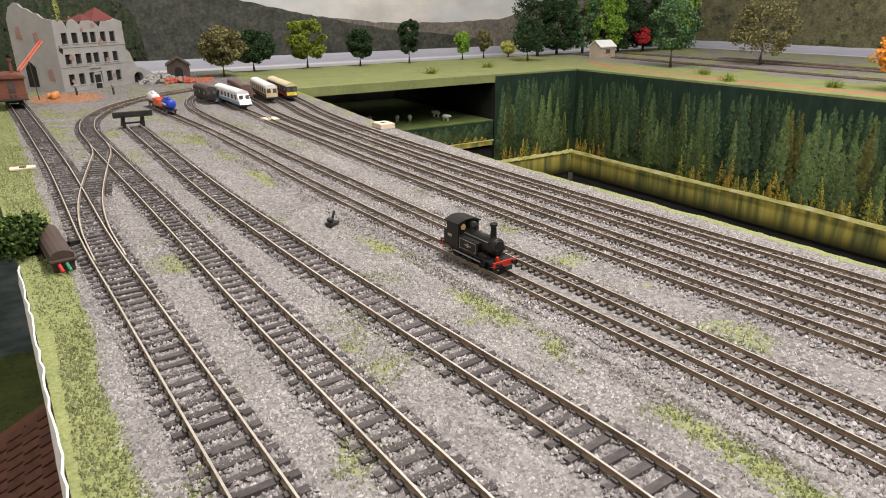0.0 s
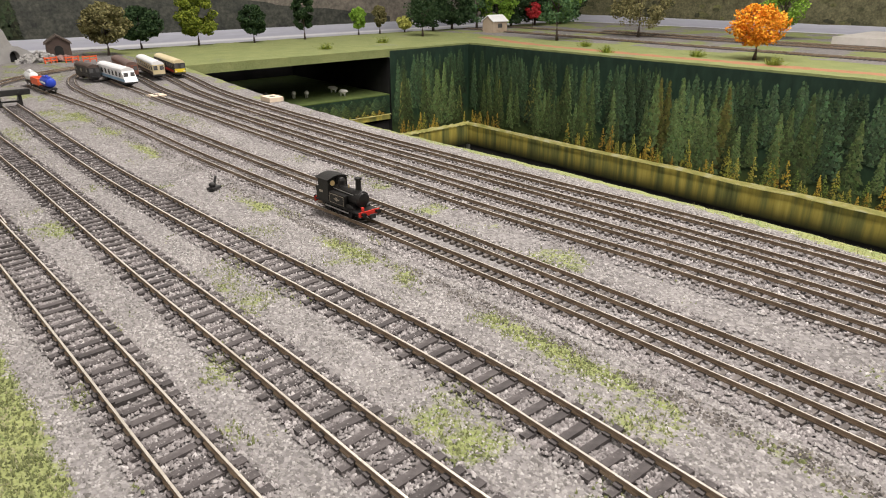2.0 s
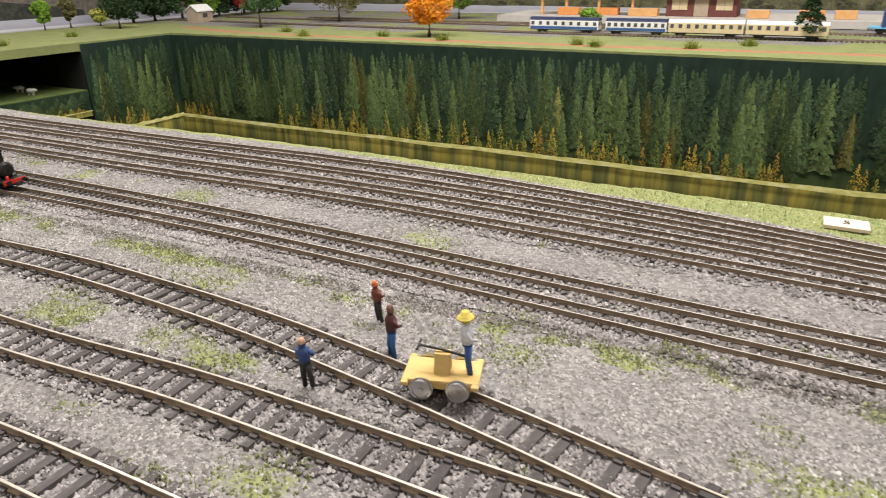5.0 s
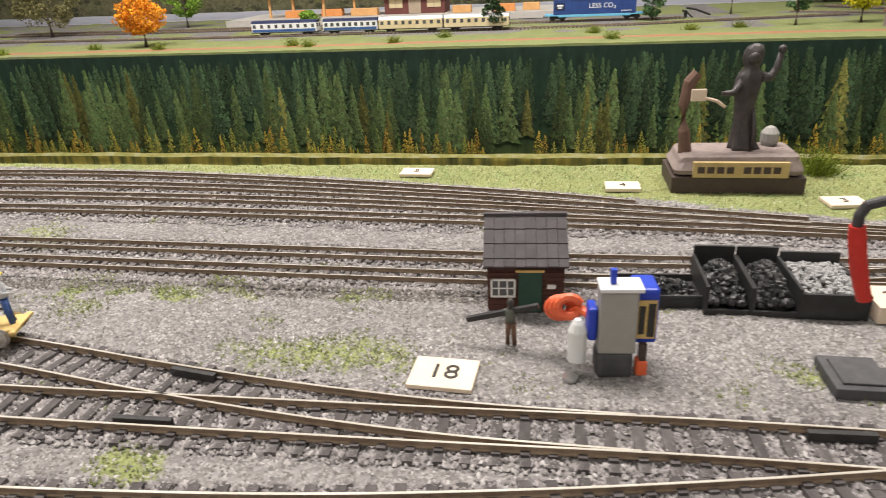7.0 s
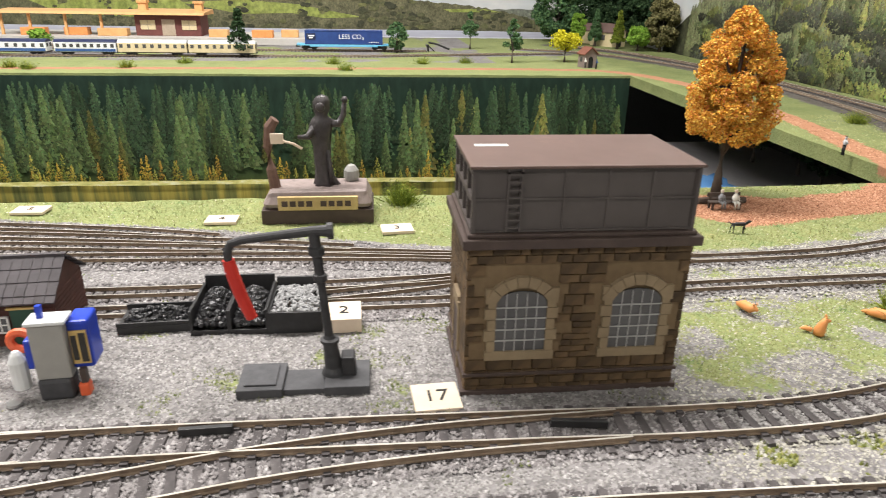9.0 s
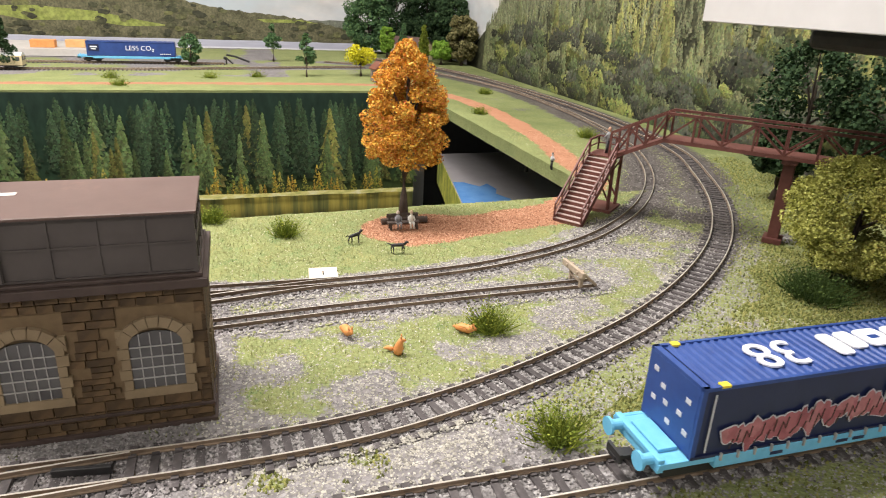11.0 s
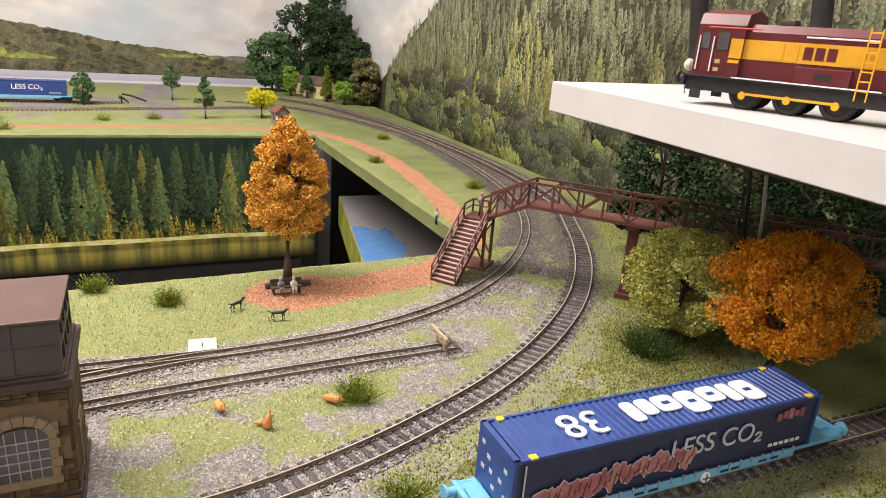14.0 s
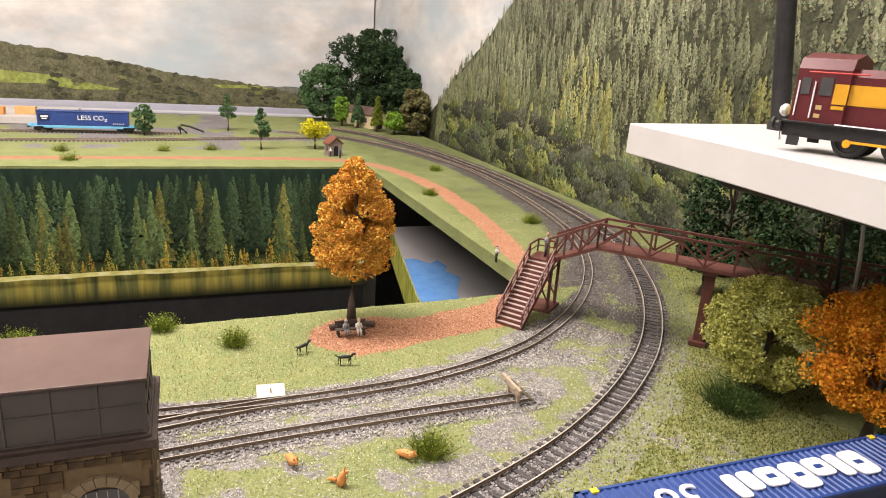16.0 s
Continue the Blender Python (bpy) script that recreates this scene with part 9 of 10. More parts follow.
    part("side_opening", prism(bmesh.new(), [(0.050, 0.010), (0.070, 0.010), (0.070, 0.045), (0.060, 0.055), (0.050, 0.045)], -0.0012, 0.001, "x"), M_DARK, t, "tall dark broken opening").matrix_basis = Matrix.Rotation(radians(14), 4, "Z")
    for y, z in ((0.070, 0.105), (0.035, 0.095), (0.02, 0.03)):
        part("brick_patch", prism(bmesh.new(), [(y - 0.006, z - 0.012), (y + 0.006, z - 0.009), (y + 0.007, z + 0.010), (y - 0.003, z + 0.013)], -0.0009, 0.001, "x"), M_RUINBRICK, t).matrix_basis = Matrix.Rotation(radians(14), 4, "Z")
    part("back_wall", boxes((0.0, L, 0.070, 0.076, 0, 0.112)), M_RUIN, t)
    part("end_wall", boxes((L - 0.006, L, 0.006, 0.070, 0, 0.110)), M_RUIN, t)
    bm = bmesh.new()
    for x0, x1, zt in ((0.072, 0.108, 0.138), (0.094, L, 0.150)):
        vs = [bm.verts.new(p) for p in ((x0, 0.010, 0.124), (x1, 0.010, 0.124), (x1, 0.065, 0.124), (x0, 0.065, 0.124), ((x0 + x1) / 2 + 0.004, 0.035, zt))]
        for q in ((0, 1, 4), (1, 2, 4), (2, 3, 4), (3, 0, 4), (3, 2, 1, 0)):
            bm.faces.new([vs[i] for i in q])
    part("roof", bm, M_RUINROOF, t, "remains of a dark red roof")
    # broken wing with an arch
    prof = [(L + 0.001, 0.0), (L + 0.012, 0.0)] + [(L + 0.024 - 0.012 * math.cos(q), 0.012 + 0.010 * math.sin(q)) for q in np.linspace(0.2, 2.9, 8)] + [(L + 0.038, 0.0), (L + 0.075, 0.0), (L + 0.070, 0.012), (L + 0.058, 0.020), (L + 0.048, 0.024), (L + 0.036, 0.030), (L + 0.024, 0.030), (L + 0.016, 0.045), (L + 0.010, 0.062), (L + 0.001, 0.070)]
    part("broken_wing", prism(bmesh.new(), prof, 0.002, 0.012), M_RUIN, t, "broken wing with a low arch")
    part("arch_shadow", boxes((L + 0.010, L + 0.040, 0.0122, 0.0140, 0, 0.022)), M_DARK, t)


ruin()


def rubble(x0, x1, y0, y1, h, n, seed, material, label):
    ob = finish("rubble_heap", heap(x0, x1, y0, y1, 0.0, h, n, 0.0045, random.Random(seed)), material)
    tagged(ob, label, "rubble", "heaps of rubble by the ruin")


rubble(0.245, 0.325, 1.950, 1.985, 0.018, 190, 31, M_RUIN, "grey heap of broken masonry beside the ruined wing")
rubble(0.300, 0.350, 1.930, 1.955, 0.009, 80, 32, M_RUINBRICK, "low heap of reddish broken brick by the ruin")


def ladder_crane():
    t = thing("ladder", Matrix(), "orange extending ladder leaning towards the ruined wall", "ladder")
    p0, p1 = Vector((0.037, 1.775, 0.052)), Vector((0.078, 1.80, 0.096))
    side = Vector((0.5, -0.85, 0)).normalized() * 0.0045
    for s in (-1, 1):
        part("ladder_rail", pipe(bmesh.new(), [p0 + side * s, p1 + side * s], 0.0010, 6), M_TOYORANGE, t)
    for i in range(10):
        p = p0.lerp(p1, (i + 0.5) / 10)
        part("rung", pipe(bmesh.new(), [p - side, p + side], 0.0009, 6), M_TOYORANGE, t)
    part("prop", pipe(bmesh.new(), [(0.037, 1.775, 0.0), p0], 0.0008, 8), M_DKBROWN, t)
    part("prop", pipe(bmesh.new(), [(0.058, 1.80, 0.0), p0.lerp(p1, 0.4)], 0.0008, 8), M_DKBROWN, t)


ladder_crane()
for i, (x, y) in enumerate(((0.070, 1.80), (0.085, 1.812), (0.080, 1.79))):
    bm = lathe(bmesh.new(), [(0.0042, 0), (0.0052, 0.003), (0.0052, 0.008), (0.0042, 0.011)], 14)
    ob = finish("barrel", bm, M_PUMPKIN, smooth=True)
    ob.matrix_basis = frame_rot((x, y, 0.0004)) if i else Matrix.Translation((x, y, 0.0056)) @ Matrix.Rotation(1.57, 4, "Y")
    tagged(ob, "small orange barrel on the red earth", "barrel", "orange barrels")
for i, (x, y, yaw) in enumerate(((0.30, 1.93, 20), (0.335, 1.915, 10), (0.365, 1.905, 0))):
    t_f = thing("barrier_fence", frame_rot((x, y, 0.0), yaw), "low orange site fence on the ballast", "fence", "orange fences")
    part("fence_rail", boxes((-0.014, 0.014, -0.0006, 0.0006, 0.009, 0.0115)), M_TOYORANGE, t_f)
    part("fence_rail", boxes((-0.014, 0.014, -0.0006, 0.0006, 0.004, 0.006)), M_TOYORANGE, t_f)
    for s in (-0.012, 0.0, 0.012):
        part("fence_post", boxes((s - 0.0008, s + 0.0008, -0.0012, 0.0012, 0, 0.0125)), M_TOYORANGE, t_f)


def shed(name, x, y, yaw, w, l, h, wall, roof, label, door=True):
    t = thing(name, frame_rot((x, y, 0.0), yaw), label, "building", "small model buildings")
    part("wall", prism(bmesh.new(), [(-w / 2, 0), (w / 2, 0), (w / 2, h * 0.66), (0, h * 0.95), (-w / 2, h * 0.66)], -l / 2, l / 2), wall, t)
    for s in (-1, 1):
        part("roof_slope", prism(bmesh.new(), [(0, h * 0.97), (s * (w / 2 + 0.003), h * 0.62), (s * (w / 2 + 0.003), h * 0.67), (0, h * 1.02)], -l / 2 - 0.003, l / 2 + 0.003), roof, t)
    if door:
        arch = [(-w * 0.18, 0), (w * 0.18, 0), (w * 0.18, h * 0.42)] + [(w * 0.18 * math.cos(a), h * 0.42 + w * 0.18 * math.sin(a)) for a in np.linspace(0.3, 2.84, 6)] + [(-w * 0.18, h * 0.42)]
        part("door", prism(bmesh.new(), arch, -l / 2 - 0.0008, -l / 2 + 0.001), M_DARK, t, "dark arched doorway")
    for s in (-1, 1):
        part("window", boxes((s * w / 2 - 0.0006, s * w / 2 + 0.0006, -l * 0.15, l * 0.15, h * 0.28, h * 0.52)), M_GLASSDARK, t)
    return t


shed("wayside_shrine", 1.358, -0.485, -74, 0.030, 0.026, 0.042, M_RESIN, M_BROWNVAN, "grey wayside shrine with a brown roof and arched door")
shed("cottage", 1.90, -0.715, -60, 0.055, 0.085, 0.062, M_COACHCREAM, M_TANKTOP, "cream cottage with a brown roof in the wood")
shed("cottage", 1.99, -0.70, -40, 0.045, 0.06, 0.058, M_COACHCREAM, M_TANKTOP, "cream cottage with a brown roof in the wood")
shed("garden_hut", 1.52, 1.92, -90, 0.045, 0.060, 0.050, M_TIMBER, M_COACHWHITE, "small timber hut with a white roof", False)
shed("brick_shed", 0.335, 2.02, -10, 0.045, 0.060, 0.048, M_DKBROWN, M_BARK, "dark brown shed behind the tracks")

# ---------------------------------------------------------------- the far station and its trains
slab("platform", 1.79, 2.05, 0.10, 1.05, 0.0015, 0.018, M_PLATFORM, "pale grey station platform on the far board", "platform")


def station():
    t = thing("station_building", frame_rot((1.90, 0.52, 0.018)), "red-brown station building with an orange canopy roof", "building")
    part("wall", boxes((-0.045, 0.045, -0.085, 0.085, 0.0, 0.054), bevel=0.0008), M_STATION, t)
    for y in (-0.055, 0.052):
        w_ = part("window", boxes((-0.0462, -0.0448, y - 0.019, y + 0.019, 0.016, 0.040)), M_COACHCREAM, t, "cream window")
        part("glazing_bar", boxes((-0.0468, -0.0460, y - 0.0008, y + 0.0008, 0.016, 0.040)), M_TIMBER, w_)
        part("glazing_bar", boxes((-0.0468, -0.0460, y - 0.019, y + 0.019, 0.0275, 0.0288)), M_TIMBER, w_)
    part("door", boxes((-0.0462, -0.0448, -0.018, 0.016, 0.001, 0.042)), M_TIMBER, t, "pale double door")
    part("roof", prism(bmesh.new(), [(-0.065, 0.054), (0.055, 0.054), (0.050, 0.066), (-0.060, 0.060)], -0.10, 0.10), M_CANOPY, t, "orange flat roof")
    part("canopy", prism(bmesh.new(), [(-0.065, 0.054), (0.030, 0.054), (0.026, 0.064), (-0.060, 0.060)], 0.1005, 0.43), M_CANOPY, t, "long orange canopy")
    for y in (0.17, 0.26, 0.35, 0.42):
        part("canopy_post", boxes((-0.050, -0.044, y - 0.003, y + 0.003, 0, 0.054)), M_CANOPY, t)
    for y in (-0.075, 0.072):
        part("chimney", boxes((-0.010, 0.012, y - 0.010, y + 0.010, 0.060, 0.086), (-0.013, 0.015, y - 0.013, y + 0.013, 0.082, 0.088)), M_CANOPY, t)


station()
for i, (x, y, l) in enumerate(((1.85, 0.66, 0.075), (1.87, 0.76, 0.06), (1.84, 0.385, 0.05), (1.84, 0.27, 0.055), (1.86, 0.20, 0.045), (1.85, 0.86, 0.06))):
    ob = finish("crate", boxes((-0.014, 0.014, -l / 2, l / 2, 0, 0.019), bevel=0.0012), M_PUMPKIN if i % 2 else M_CANOPY)
    ob.location = (x, y, 0.018)
    tagged(ob, "orange-brown crate on the far platform", "crate", "platform crates")
for y0, y1, wall, roof, band, lab, nose in ((0.677, 0.836, M_COACHWHITE, M_NAVY, M_COACHBLUE, "white and blue railcar with a red end on the far track", M_RED), (0.532, 0.661, M_COACHWHITE, M_NAVY, M_COACHBLUE, "white and blue railcar on the far track", None), (0.383, 0.529, M_COACHCREAM, M_COACHWHITE, M_COACHCREAM, "cream coach with a white roof on the far track", None), (0.235, 0.379, M_COACHCREAM, M_COACHWHITE, M_COACHCREAM, "cream coach with a white roof on the far track", None)):
    coach(frame_rot((1.503, (y0 + y1) / 2, 0.0042), 180 if nose else 0), y1 - y0, 0.029, 0.032, wall, roof, band, lab, 9, 0.0, nose)


# ---------------------------------------------------------------- by the walkway
def point_motor():
    t = thing("point_motor", frame_rot((0.0285, 0.912, 0.0006), 5), "dark brown point motor housing with red and green wires", "housing")
    prof = [(-0.0058, 0.0), (0.0058, 0.0), (0.0058, 0.0085)] + [(0.0066 * math.cos(a), 0.0085 + 0.0042 * math.sin(a)) for a in np.linspace(0.0, math.pi, 8)] + [(-0.0058, 0.0085)]
    part("cover", prism(bmesh.new(), prof, -0.031, 0.033), M_DKBROWN, t, "curved dark brown cover")
    part("rim", boxes((-0.0072, 0.0072, -0.033, 0.035, 0.0060, 0.0076), bevel=0.0003), M_DKBROWN, t)
    for x, mt, lab in ((-0.0025, M_RED, "red wire"), (0.0015, surface("green_wire", (0.02, 0.20, 0.10), (0.04, 0.30, 0.16), 200, 0.4), "green wire")):
        part("wire", pipe(bmesh.new(), [(x, -0.029, 0.005), (x, -0.034, 0.0045), (x + 0.001, -0.037, 0.0015)], 0.0010, 8), mt, t, lab)
    part("drive_arm", boxes((0.0058, 0.019, 0.015, 0.018, 0.001, 0.0032), (0.010, 0.012, 0.012, 0.021, 0.001, 0.0040)), M_BLACK, t)


point_motor()
bush(0.006, 0.930, 0.026, 0.021, LEAF_SHADE, "leafy green bush overhanging the board's edge", 201, 240, 26, 0.0022, True)
bm = bmesh.new()
rp = random.Random(6)
low, up = [], []
for i, y in enumerate(np.linspace(0.10, 0.90, 90)):
    x = float(line_x(y, EDGE_W)) - 0.0006
    low.append(bm.verts.new((x - 0.0012, y, -0.007 + rp.uniform(-0.002, 0.002))))
    up.append(bm.verts.new((x + rp.uniform(-0.0004, 0.0012), y, 0.0016 + rp.uniform(-0.0006, 0.0012))))
for i in range(89):
    bm.faces.new((low[i], low[i + 1], up[i + 1], up[i]))
ob = finish("paper_edge", bm, M_PAPER)
sol = ob.modifiers.new("thickness", "SOLIDIFY")
sol.thickness = 0.0008
tagged(ob, "torn white paper edge along the yard board", "paper", kind="structure")

slab("lower_board", -0.75, 0.33, 0.2, 2.1, -0.275, -0.255, surface("lower_grass_flock", (0.035, 0.05, 0.012), (0.12, 0.15, 0.04), 160, 0.95), "dark green lower board below the yard's edge", "board")
slab("lower_picture", -0.30, 0.30, 1.35, 1.358, -0.2548, -0.03, printed("printed_blue_bank", lambda nt, co: ramp(nt, stretched(nt, co, 1, 1, 3, 18), [(0.3, (0.05, 0.08, 0.10)), (0.5, (0.16, 0.20, 0.22)), (0.7, (0.30, 0.34, 0.36))])), "small printed picture behind the lower board", "panel")
bush(-0.02, 1.03, 0.05, 0.05, LEAF_DARK, "dark green bush on the lower board", 202, 200, 16, 0.004, z=-0.255)


def tiled_roof():
    """Local x runs down the slope towards the walkway, y along the ridge."""
    t = thing("tiled_house", frame_rot((-0.012, 0.80, -0.2548), 0), "card house with a terracotta tiled roof, on the lower board", "house")
    part("wall", boxes((-0.16, 0.005, -0.135, 0.125, 0.0, 0.072)), M_TIMBER, t)
    a = Vector((0.030, 0, 0.150))
    e = Vector((-0.185, 0, 0.045))
    s = (e - a).normalized()
    nrm = Vector((-s.z, 0, s.x)) * -1
    nrm = nrm if nrm.z > 0 else -nrm
    part("roof_board", prism(bmesh.new(), [(a.x, a.z), (e.x, e.z), (e.x, e.z - 0.004), (a.x, a.z - 0.004)], -0.15, 0.14), M_ROOFTILE, t)
    w, l = 0.0098, 0.0108
    me = bpy.data.meshes.new("tile")
    bm = boxes((-w * 0.47, w * 0.47, -l * 0.56, l * 0.56, 0.0, 0.0012))
    bm.to_mesh(me)
    bm.free()
    me.materials.append(M_ROOFTILE)
    rr = random.Random(9)
    for i in range(12):
        for j in range(24):
            p = a + s * (l * (i + 0.55)) + nrm * (0.0006 + rr.uniform(0, 0.0004))
            y = -0.143 + w * (j + 0.5 * (i % 2)) * 1.15
            o = new("tile", me)
            q = Matrix(((0, s.x, nrm.x, p.x), (1, 0, 0, y), (0, s.z, nrm.z, p.z), (0, 0, 0, 1)))
            o.matrix_basis = q @ Matrix.Rotation(0.06, 4, "X")
            o.parent = t
    part("roof_lettering", boxes(*[(a.x + s.x * 0.07 - 0.004, a.x + s.x * 0.07 + 0.004, -0.02 + 0.009 * k, -0.014 + 0.009 * k, a.z + s.z * 0.07 + 0.0005, a.z + s.z * 0.07 + 0.0048) for k in range(5)]), M_INK, t, "small dark unreadable lettering")


tiled_roof()


def ground_frame():
    t = thing("point_lever", frame_rot((0.199, 0.875, 0.0006), 30), "small black point lever on the ballast", "lever")
    part("base", boxes((-0.005, 0.005, -0.003, 0.003, 0, 0.0022), bevel=0.0004), M_BLACK, t)
    part("lever", pipe(bmesh.new(), [(0, 0, 0.002), (0.002, 0, 0.007), (0.0035, 0, 0.0095)], 0.0009, 8), M_BLACK, t)
    part("weight", lathe(bmesh.new(), [(0.0012, -0.0016), (0.0024, -0.0008), (0.0024, 0.0008), (0.0012, 0.0016)], 12, Matrix.Translation((-0.002, 0, 0.0042))), M_BLACK, t, smooth=True)


ground_frame()
rs = random.Random(12)
for i in range(7):
    bm = bmesh.new()
    pipe(bm, [(-0.010, 0, 0.009), (-0.004, 0, 0.0105), (0.005, 0, 0.0100), (0.010, 0, 0.0120), (0.014, 0, 0.0105)], [0.003, 0.0052, 0.0050, 0.0030, 0.0012], 10)
    for x in (-0.006, 0.005):
        for s in (-1, 1):
            pipe(bm, [(x, s * 0.002, 0.007), (x, s * 0.002, 0.0)], 0.0011, 6)
    ob = finish("sheep_figurine", bm, M_PAPER, smooth=True)
    ob.matrix_basis = frame_rot((0.62 + 0.045 * i + rs.uniform(-0.02, 0.02), 1.80 + rs.uniform(-0.05, 0.05), -0.104), rs.uniform(0, 360))
    tagged(ob, "small white sheep figurine on the lower deck", "figurine", "white sheep figurines")
for i, (x, y) in enumerate(((0.86, -0.72), (0.95, -0.74), (1.04, -0.71))):
    tree("lower_deck_tree", x, y, 0.10, 0.035, 0.03, LEAF_DARK, "dark tree on the grey lower deck", 210 + i, 30, 50, 0.004, 0.003, "ball", 0.34, z=-0.13)


# ---------------------------------------------------------------- loose ballast, turf and earth
def quick_mesh(name, V, F, material):
    me = bpy.data.meshes.new(name)
    n, k = len(F), F.shape[1]
    me.vertices.add(len(V))
    me.vertices.foreach_set("co", V.astype(np.float32).ravel())
    me.loops.add(n * k)
    me.loops.foreach_set("vertex_index", F.astype(np.int32).ravel())
    me.polygons.add(n)
    me.polygons.foreach_set("loop_start", np.arange(0, n * k, k, dtype=np.int32))
    me.polygons.foreach_set("loop_total", np.full(n, k, dtype=np.int32))
    me.update(calc_edges=True)
    me.validate()
    me.materials.append(material)
    return new(name, me)


def crumbs(name, X, Y, Z, size, tall, material, label, category, rng):
    """Small irregular four-sided stones, each an island of its own."""
    n = len(X)
    a0 = rng.uniform(0, 6.283, n)
    V = np.zeros((n, 5, 3))
    for k in range(4):
        a = a0 + k * 1.571 + rng.uniform(-0.4, 0.4, n)
        r = size * rng.uniform(0.6, 1.15, n)
        V[:, k, 0], V[:, k, 1], V[:, k, 2] = X + r * np.cos(a), Y + r * np.sin(a), Z - 0.0003 + rng.uniform(-0.0002, 0.0003, n)
    V[:, 4, 0], V[:, 4, 1], V[:, 4, 2] = X + rng.uniform(-0.5, 0.5, n) * size, Y + rng.uniform(-0.5, 0.5, n) * size, Z + tall
    b = np.arange(n)[:, None] * 5
    F = np.concatenate([b + np.array([[k, (k + 1) % 4, 4]]) for k in range(4)], 0)
    return tagged(quick_mesh(name, V.reshape(-1, 3), F, material), label, category, kind="stuff")


M_BALLAST = islands("ballast_stone", [(0, (0.13, 0.123, 0.117)), (0.25, (0.225, 0.214, 0.205)), (0.6, (0.315, 0.302, 0.290)), (0.9, (0.395, 0.381, 0.370)), (1, (0.47, 0.457, 0.445))], 0.9, 30, 0.45)
M_GRITSTONE = islands("pale_grit_stone", [(0, (0.20, 0.19, 0.165)), (0.3, (0.33, 0.315, 0.270)), (0.7, (0.43, 0.415, 0.355)), (1, (0.53, 0.515, 0.45))], 0.9, 60, 0.3)
M_BED = islands("track_bed_stone", [(0, (0.12, 0.110, 0.108)), (0.3, (0.20, 0.185, 0.183)), (0.7, (0.285, 0.266, 0.263)), (0.92, (0.37, 0.350, 0.345)), (1, (0.48, 0.46, 0.45))], 0.9, 45, 0.35)
# Dark ballast, also used to paint the shade line at the small tracks.
M_DARK_STONE = islands("dark_and_shade_stone", [(0, (0.05, 0.045, 0.042)), (0.5, (0.11, 0.10, 0.092)), (0.9, (0.18, 0.165, 0.15)), (1, (0.28, 0.26, 0.24))], 0.9, 500, 0.2)
def turf_material():
    m, nt, b = mat("turf_crumb", 0.95, 0, 0.1)
    g = nt.nodes.new("ShaderNodeNewGeometry")
    col = ramp(nt, g.outputs["Random Per Island"], [(0, (0.17, 0.18, 0.075)), (0.4, (0.225, 0.242, 0.100)), (0.85, (0.285, 0.300, 0.135)), (0.94, (0.36, 0.355, 0.20)), (1, (0.52, 0.50, 0.38))])
    cool = ramp(nt, noise_tex(nt, 70, 4, 0.7), [(0.50, (0, 0, 0)), (0.66, (1, 1, 1))])
    col = mix(nt, cool, col, ramp(nt, g.outputs["Random Per Island"], [(0, (0.115, 0.19, 0.065)), (1, (0.25, 0.33, 0.155))]))
    dry = ramp(nt, noise_tex(nt, 26, 4, 0.7), [(0.5, (0, 0, 0)), (0.7, (0.7, 0.7, 0.7))])
    nt.links.new(mix(nt, dry, col, (0.34, 0.325, 0.13)), b.inputs["Base Color"])
    return m


M_TURF = turf_material()
M_WEED = islands("yard_weed_crumb", [(0, (0.085, 0.098, 0.042)), (0.45, (0.135, 0.152, 0.066)), (0.85, (0.182, 0.200, 0.092)), (1, (0.30, 0.29, 0.18))], 0.95, 40, 0.35, 0.1)
M_MOSS = islands("dark_moss_crumb", [(0, (0.06, 0.065, 0.02)), (0.4, (0.13, 0.145, 0.04)), (0.8, (0.22, 0.23, 0.07)), (1, (0.34, 0.32, 0.12))], 0.95, 500, 0.2, 0.1)
M_EARTH = islands("red_earth_crumb", [(0, (0.19, 0.085, 0.048)), (0.5, (0.39, 0.195, 0.115)), (1, (0.60, 0.36, 0.235))], 0.95, 500, 0.2, 0.1)


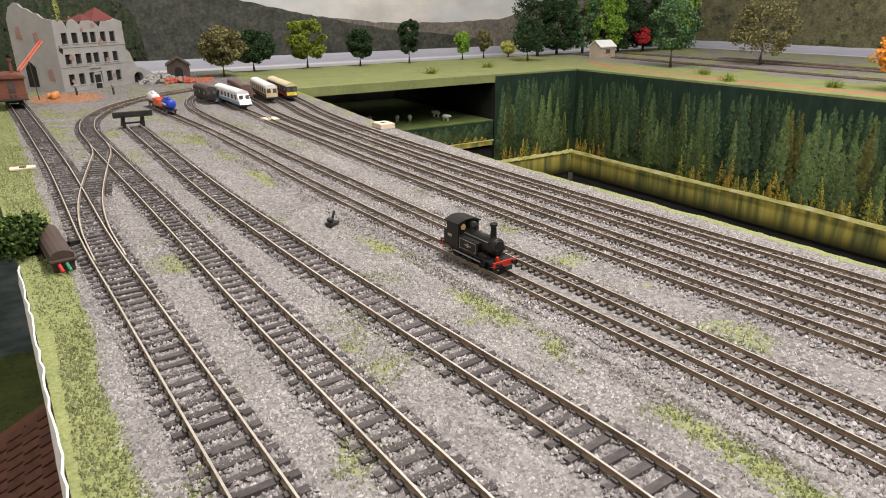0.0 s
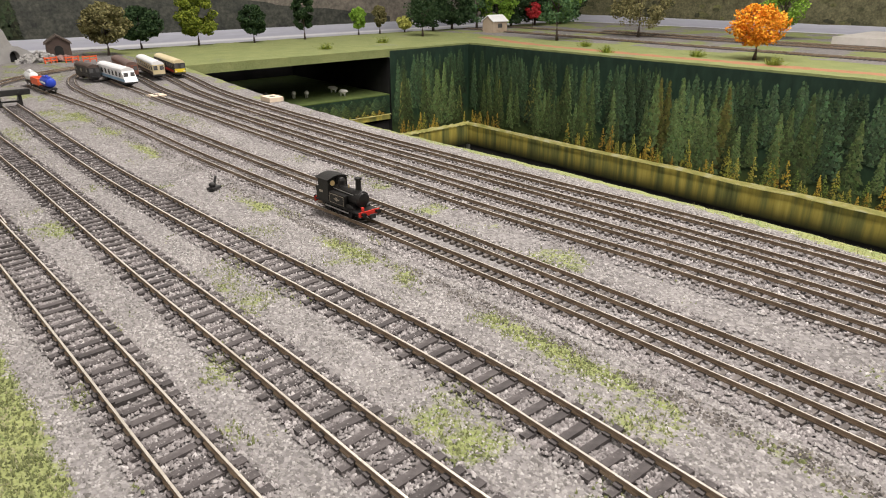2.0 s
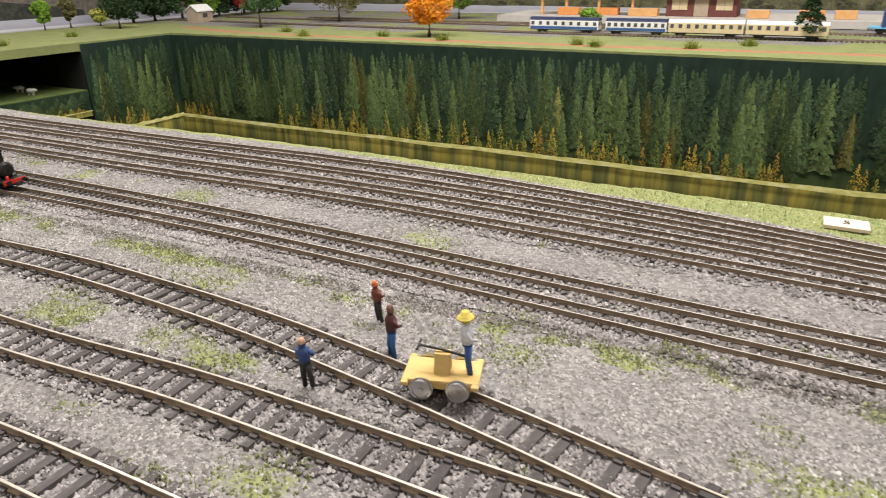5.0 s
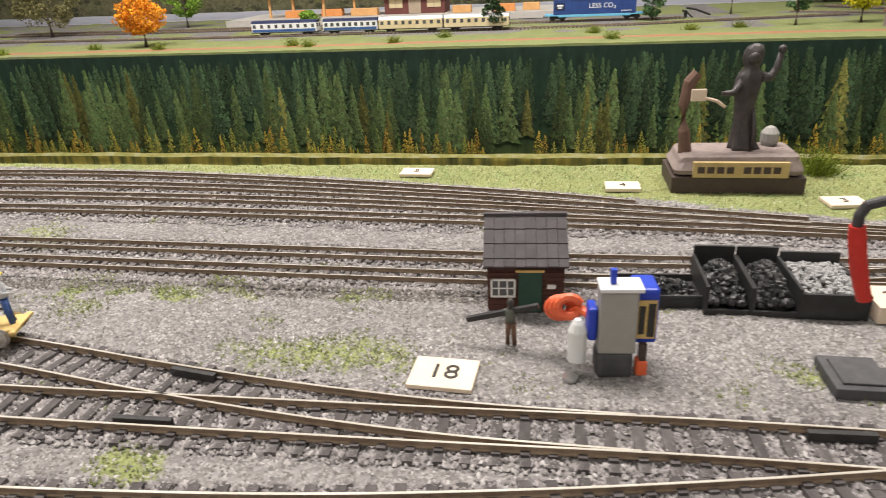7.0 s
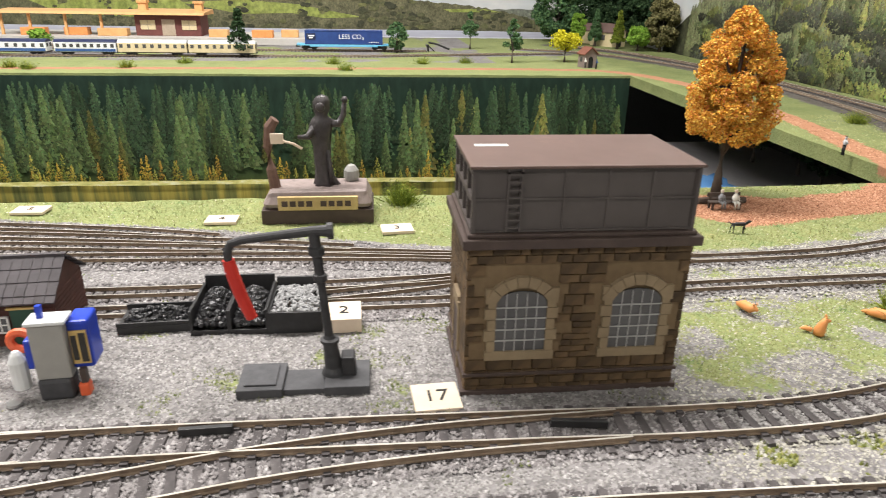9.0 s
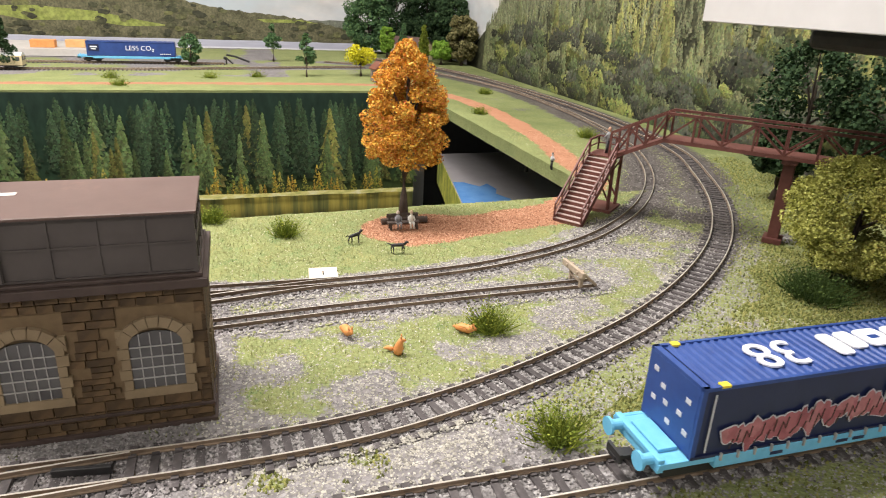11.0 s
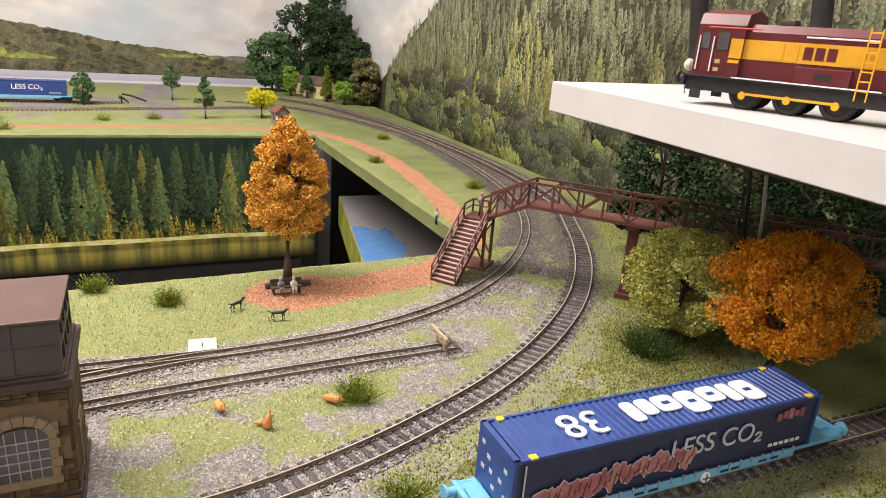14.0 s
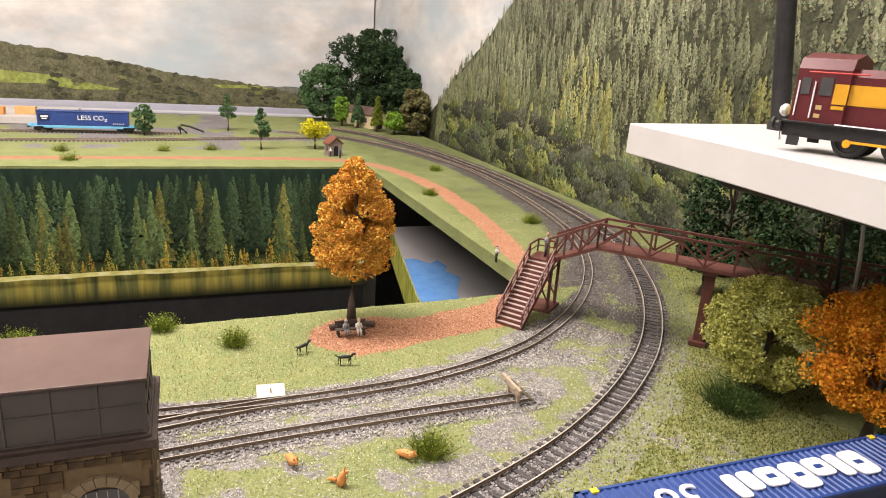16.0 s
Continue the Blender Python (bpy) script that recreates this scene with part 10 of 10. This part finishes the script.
def strew():
    rng = np.random.default_rng(11)
    X, Y = [], []
    for n, x0, x1, y0, y1 in ((175000, 0.02, 0.24, -0.15, 0.80), (58000, 0.22, 0.44, -0.15, 0.62), (52000, -0.01, 0.30, 0.80, 1.35), (20000, -0.02, 0.32, 1.35, 1.9), (22000, 0.27, 0.43, 0.62, 1.2), (92000, 0.11, 0.47, -0.60, -0.15), (26000, 0.03, 0.15, -0.60, -0.15), (16000, 0.20, 0.62, -0.80, -0.60), (9000, 0.47, 0.80, -0.74, -0.53)):
        X.append(rng.uniform(x0, x1, n))
        Y.append(rng.uniform(y0, y1, n))
    X, Y = np.concatenate(X), np.concatenate(Y)
    arm = (X > line_x(Y, EDGE_E) - 0.002)
    keep = (X > line_x(Y, EDGE_W) + 0.002) & (~arm | (Y < -0.535))
    X, Y, arm = X[keep], Y[keep], arm[keep]
    g, e, td = covers(X, Y)
    Z = heights(X, Y, td)
    u = rng.random(len(X))
    soil = (e > 0.35 + 0.4 * u)
    yard = (Y > -0.15) & (X > 0.045) & (X < line_x(Y, GRASS_E))
    green = ~soil & (g * np.where(yard, 0.85, 1.0) > u * 0.9 + 0.06)
    beyond = np.interp(Y, [-0.75, -0.69, -0.63, -0.558, -0.483, -0.405, -0.33, -0.268], [0.6, 0.52, 0.415, 0.325, 0.257, 0.205, 0.171, 0.15]) - X
    shoulder = (Y < -0.27) & (beyond > 0) & (td < 0.020 + 0.030 * fbm(X, Y, 30, 53)) & (u > 0.18)
    green &= ~shoulder
    stone = ~soil & ~green
    Z = Z + np.where(td < 0.0165, 0.0003 + 0.0006 * (fbm(X, Y, 70, 41) > 0.42), 0.0)
    stone &= ~(arm & (u > 0.8))
    bend = np.interp(Y, [-0.75, -0.69, -0.63, -0.558, -0.483, -0.405, -0.33, -0.268, -0.21, -0.15], [0.6, 0.52, 0.415, 0.325, 0.257, 0.205, 0.171, 0.15, 0.138, 0.135])
    bed = stone & (Y > -0.16) & (td < 0.0165 + 0.004 * (rng.random(len(X)) - 0.5))
    pale = stone & (Y < -0.15 + 0.02 * (u - 0.5)) & (td > 0.012) & ~shoulder
    # Dark stones paint the shade line below the small tracks' ballast shoulder.
    foot = X - line_x(Y, [(1.3, 0.197), (0.9, 0.207), (0.5, 0.218), (0.3, 0.224), (0.1, 0.224)])
    shoulder_shade = (np.abs(foot - 0.004) < 0.0055) & (Y > 0.12) & (Y < 1.3) & (fbm(X, Y, 30, 47) > 0.34)
    dark_and_shade = stone & ((dark_cover(X, Y, td) > rng.random(len(X))) | (shoulder_shade & (rng.random(len(X)) < 0.8)))
    stone &= ~dark_and_shade & ~bed & ~pale
    bed &= ~dark_and_shade
    pale &= ~dark_and_shade
    moss = green & (Y < -0.15) & (X < bend)
    weed = green & (Y > -0.15) & (X < line_x(Y, GRASS_E))
    green &= ~moss & ~weed
    for name, k, s, h, mt, lab, cat in (("ballast", stone, (0.0006, 0.0012), (0.0003, 0.0009), M_BALLAST, "loose grey ballast stones round the tracks", "ballast"),
                                        ("pale_ballast", pale, (0.0005, 0.0011), (0.0003, 0.0008), M_GRITSTONE, "pale grit between the grass inside the bend", "ballast"),
                                        ("track_bed", bed, (0.0006, 0.0013), (0.0004, 0.0011), M_BED, "weathered darker ballast stones between the sleepers", "ballast"),
                                        ("sooty_ballast", dark_and_shade, (0.0006, 0.0013), (0.0004, 0.0012), M_DARK_STONE, "dark ballast stones under the footbridge, and a painted shade line along the small tracks", "ballast"),
                                        ("turf", green, (0.0005, 0.0010), (0.0003, 0.0011), M_TURF, "crumbly yellow-green model turf with pale grit", "grass"),
                                        ("weeds", weed, (0.0005, 0.0011), (0.0003, 0.0013), M_WEED, "dull green weeds and moss on the yard ballast", "grass"),
                                        ("moss", moss, (0.0006, 0.0013), (0.0006, 0.0022), M_MOSS, "dark mossy static grass outside the bend", "grass"),
                                        ("red_earth", soil, (0.0006, 0.0013), (0.0004, 0.0012), M_EARTH, "red earth crumbs round the tree and path", "earth")):
        n = int(k.sum())
        crumbs(name, X[k], Y[k], Z[k], rng.uniform(*s, n), rng.uniform(*h, n), mt, lab, cat, rng)
    # standing grass blades on the nearest verges
    pick = np.where((green | moss | weed) & (rng.random(len(X)) < 0.5))[0][:34000]
    n = len(pick)
    a = rng.uniform(0, 6.283, n)
    hgt = rng.uniform(0.0012, 0.0032, n)
    w = rng.uniform(0.00015, 0.0003, n)
    lx, ly = rng.normal(0, 0.0008, n), rng.normal(0, 0.0008, n)
    V = np.zeros((n, 3, 3))
    V[:, 0] = np.stack([X[pick] - w * np.cos(a), Y[pick] - w * np.sin(a), Z[pick] - 0.0002], 1)
    V[:, 1] = np.stack([X[pick] + w * np.cos(a), Y[pick] + w * np.sin(a), Z[pick] - 0.0002], 1)
    V[:, 2] = np.stack([X[pick] + lx, Y[pick] + ly, Z[pick] + hgt], 1)
    tagged(quick_mesh("static_grass", V.reshape(-1, 3), np.arange(n * 3).reshape(-1, 3), M_TURF), "short standing fibres of model grass", "grass", kind="stuff")


strew()
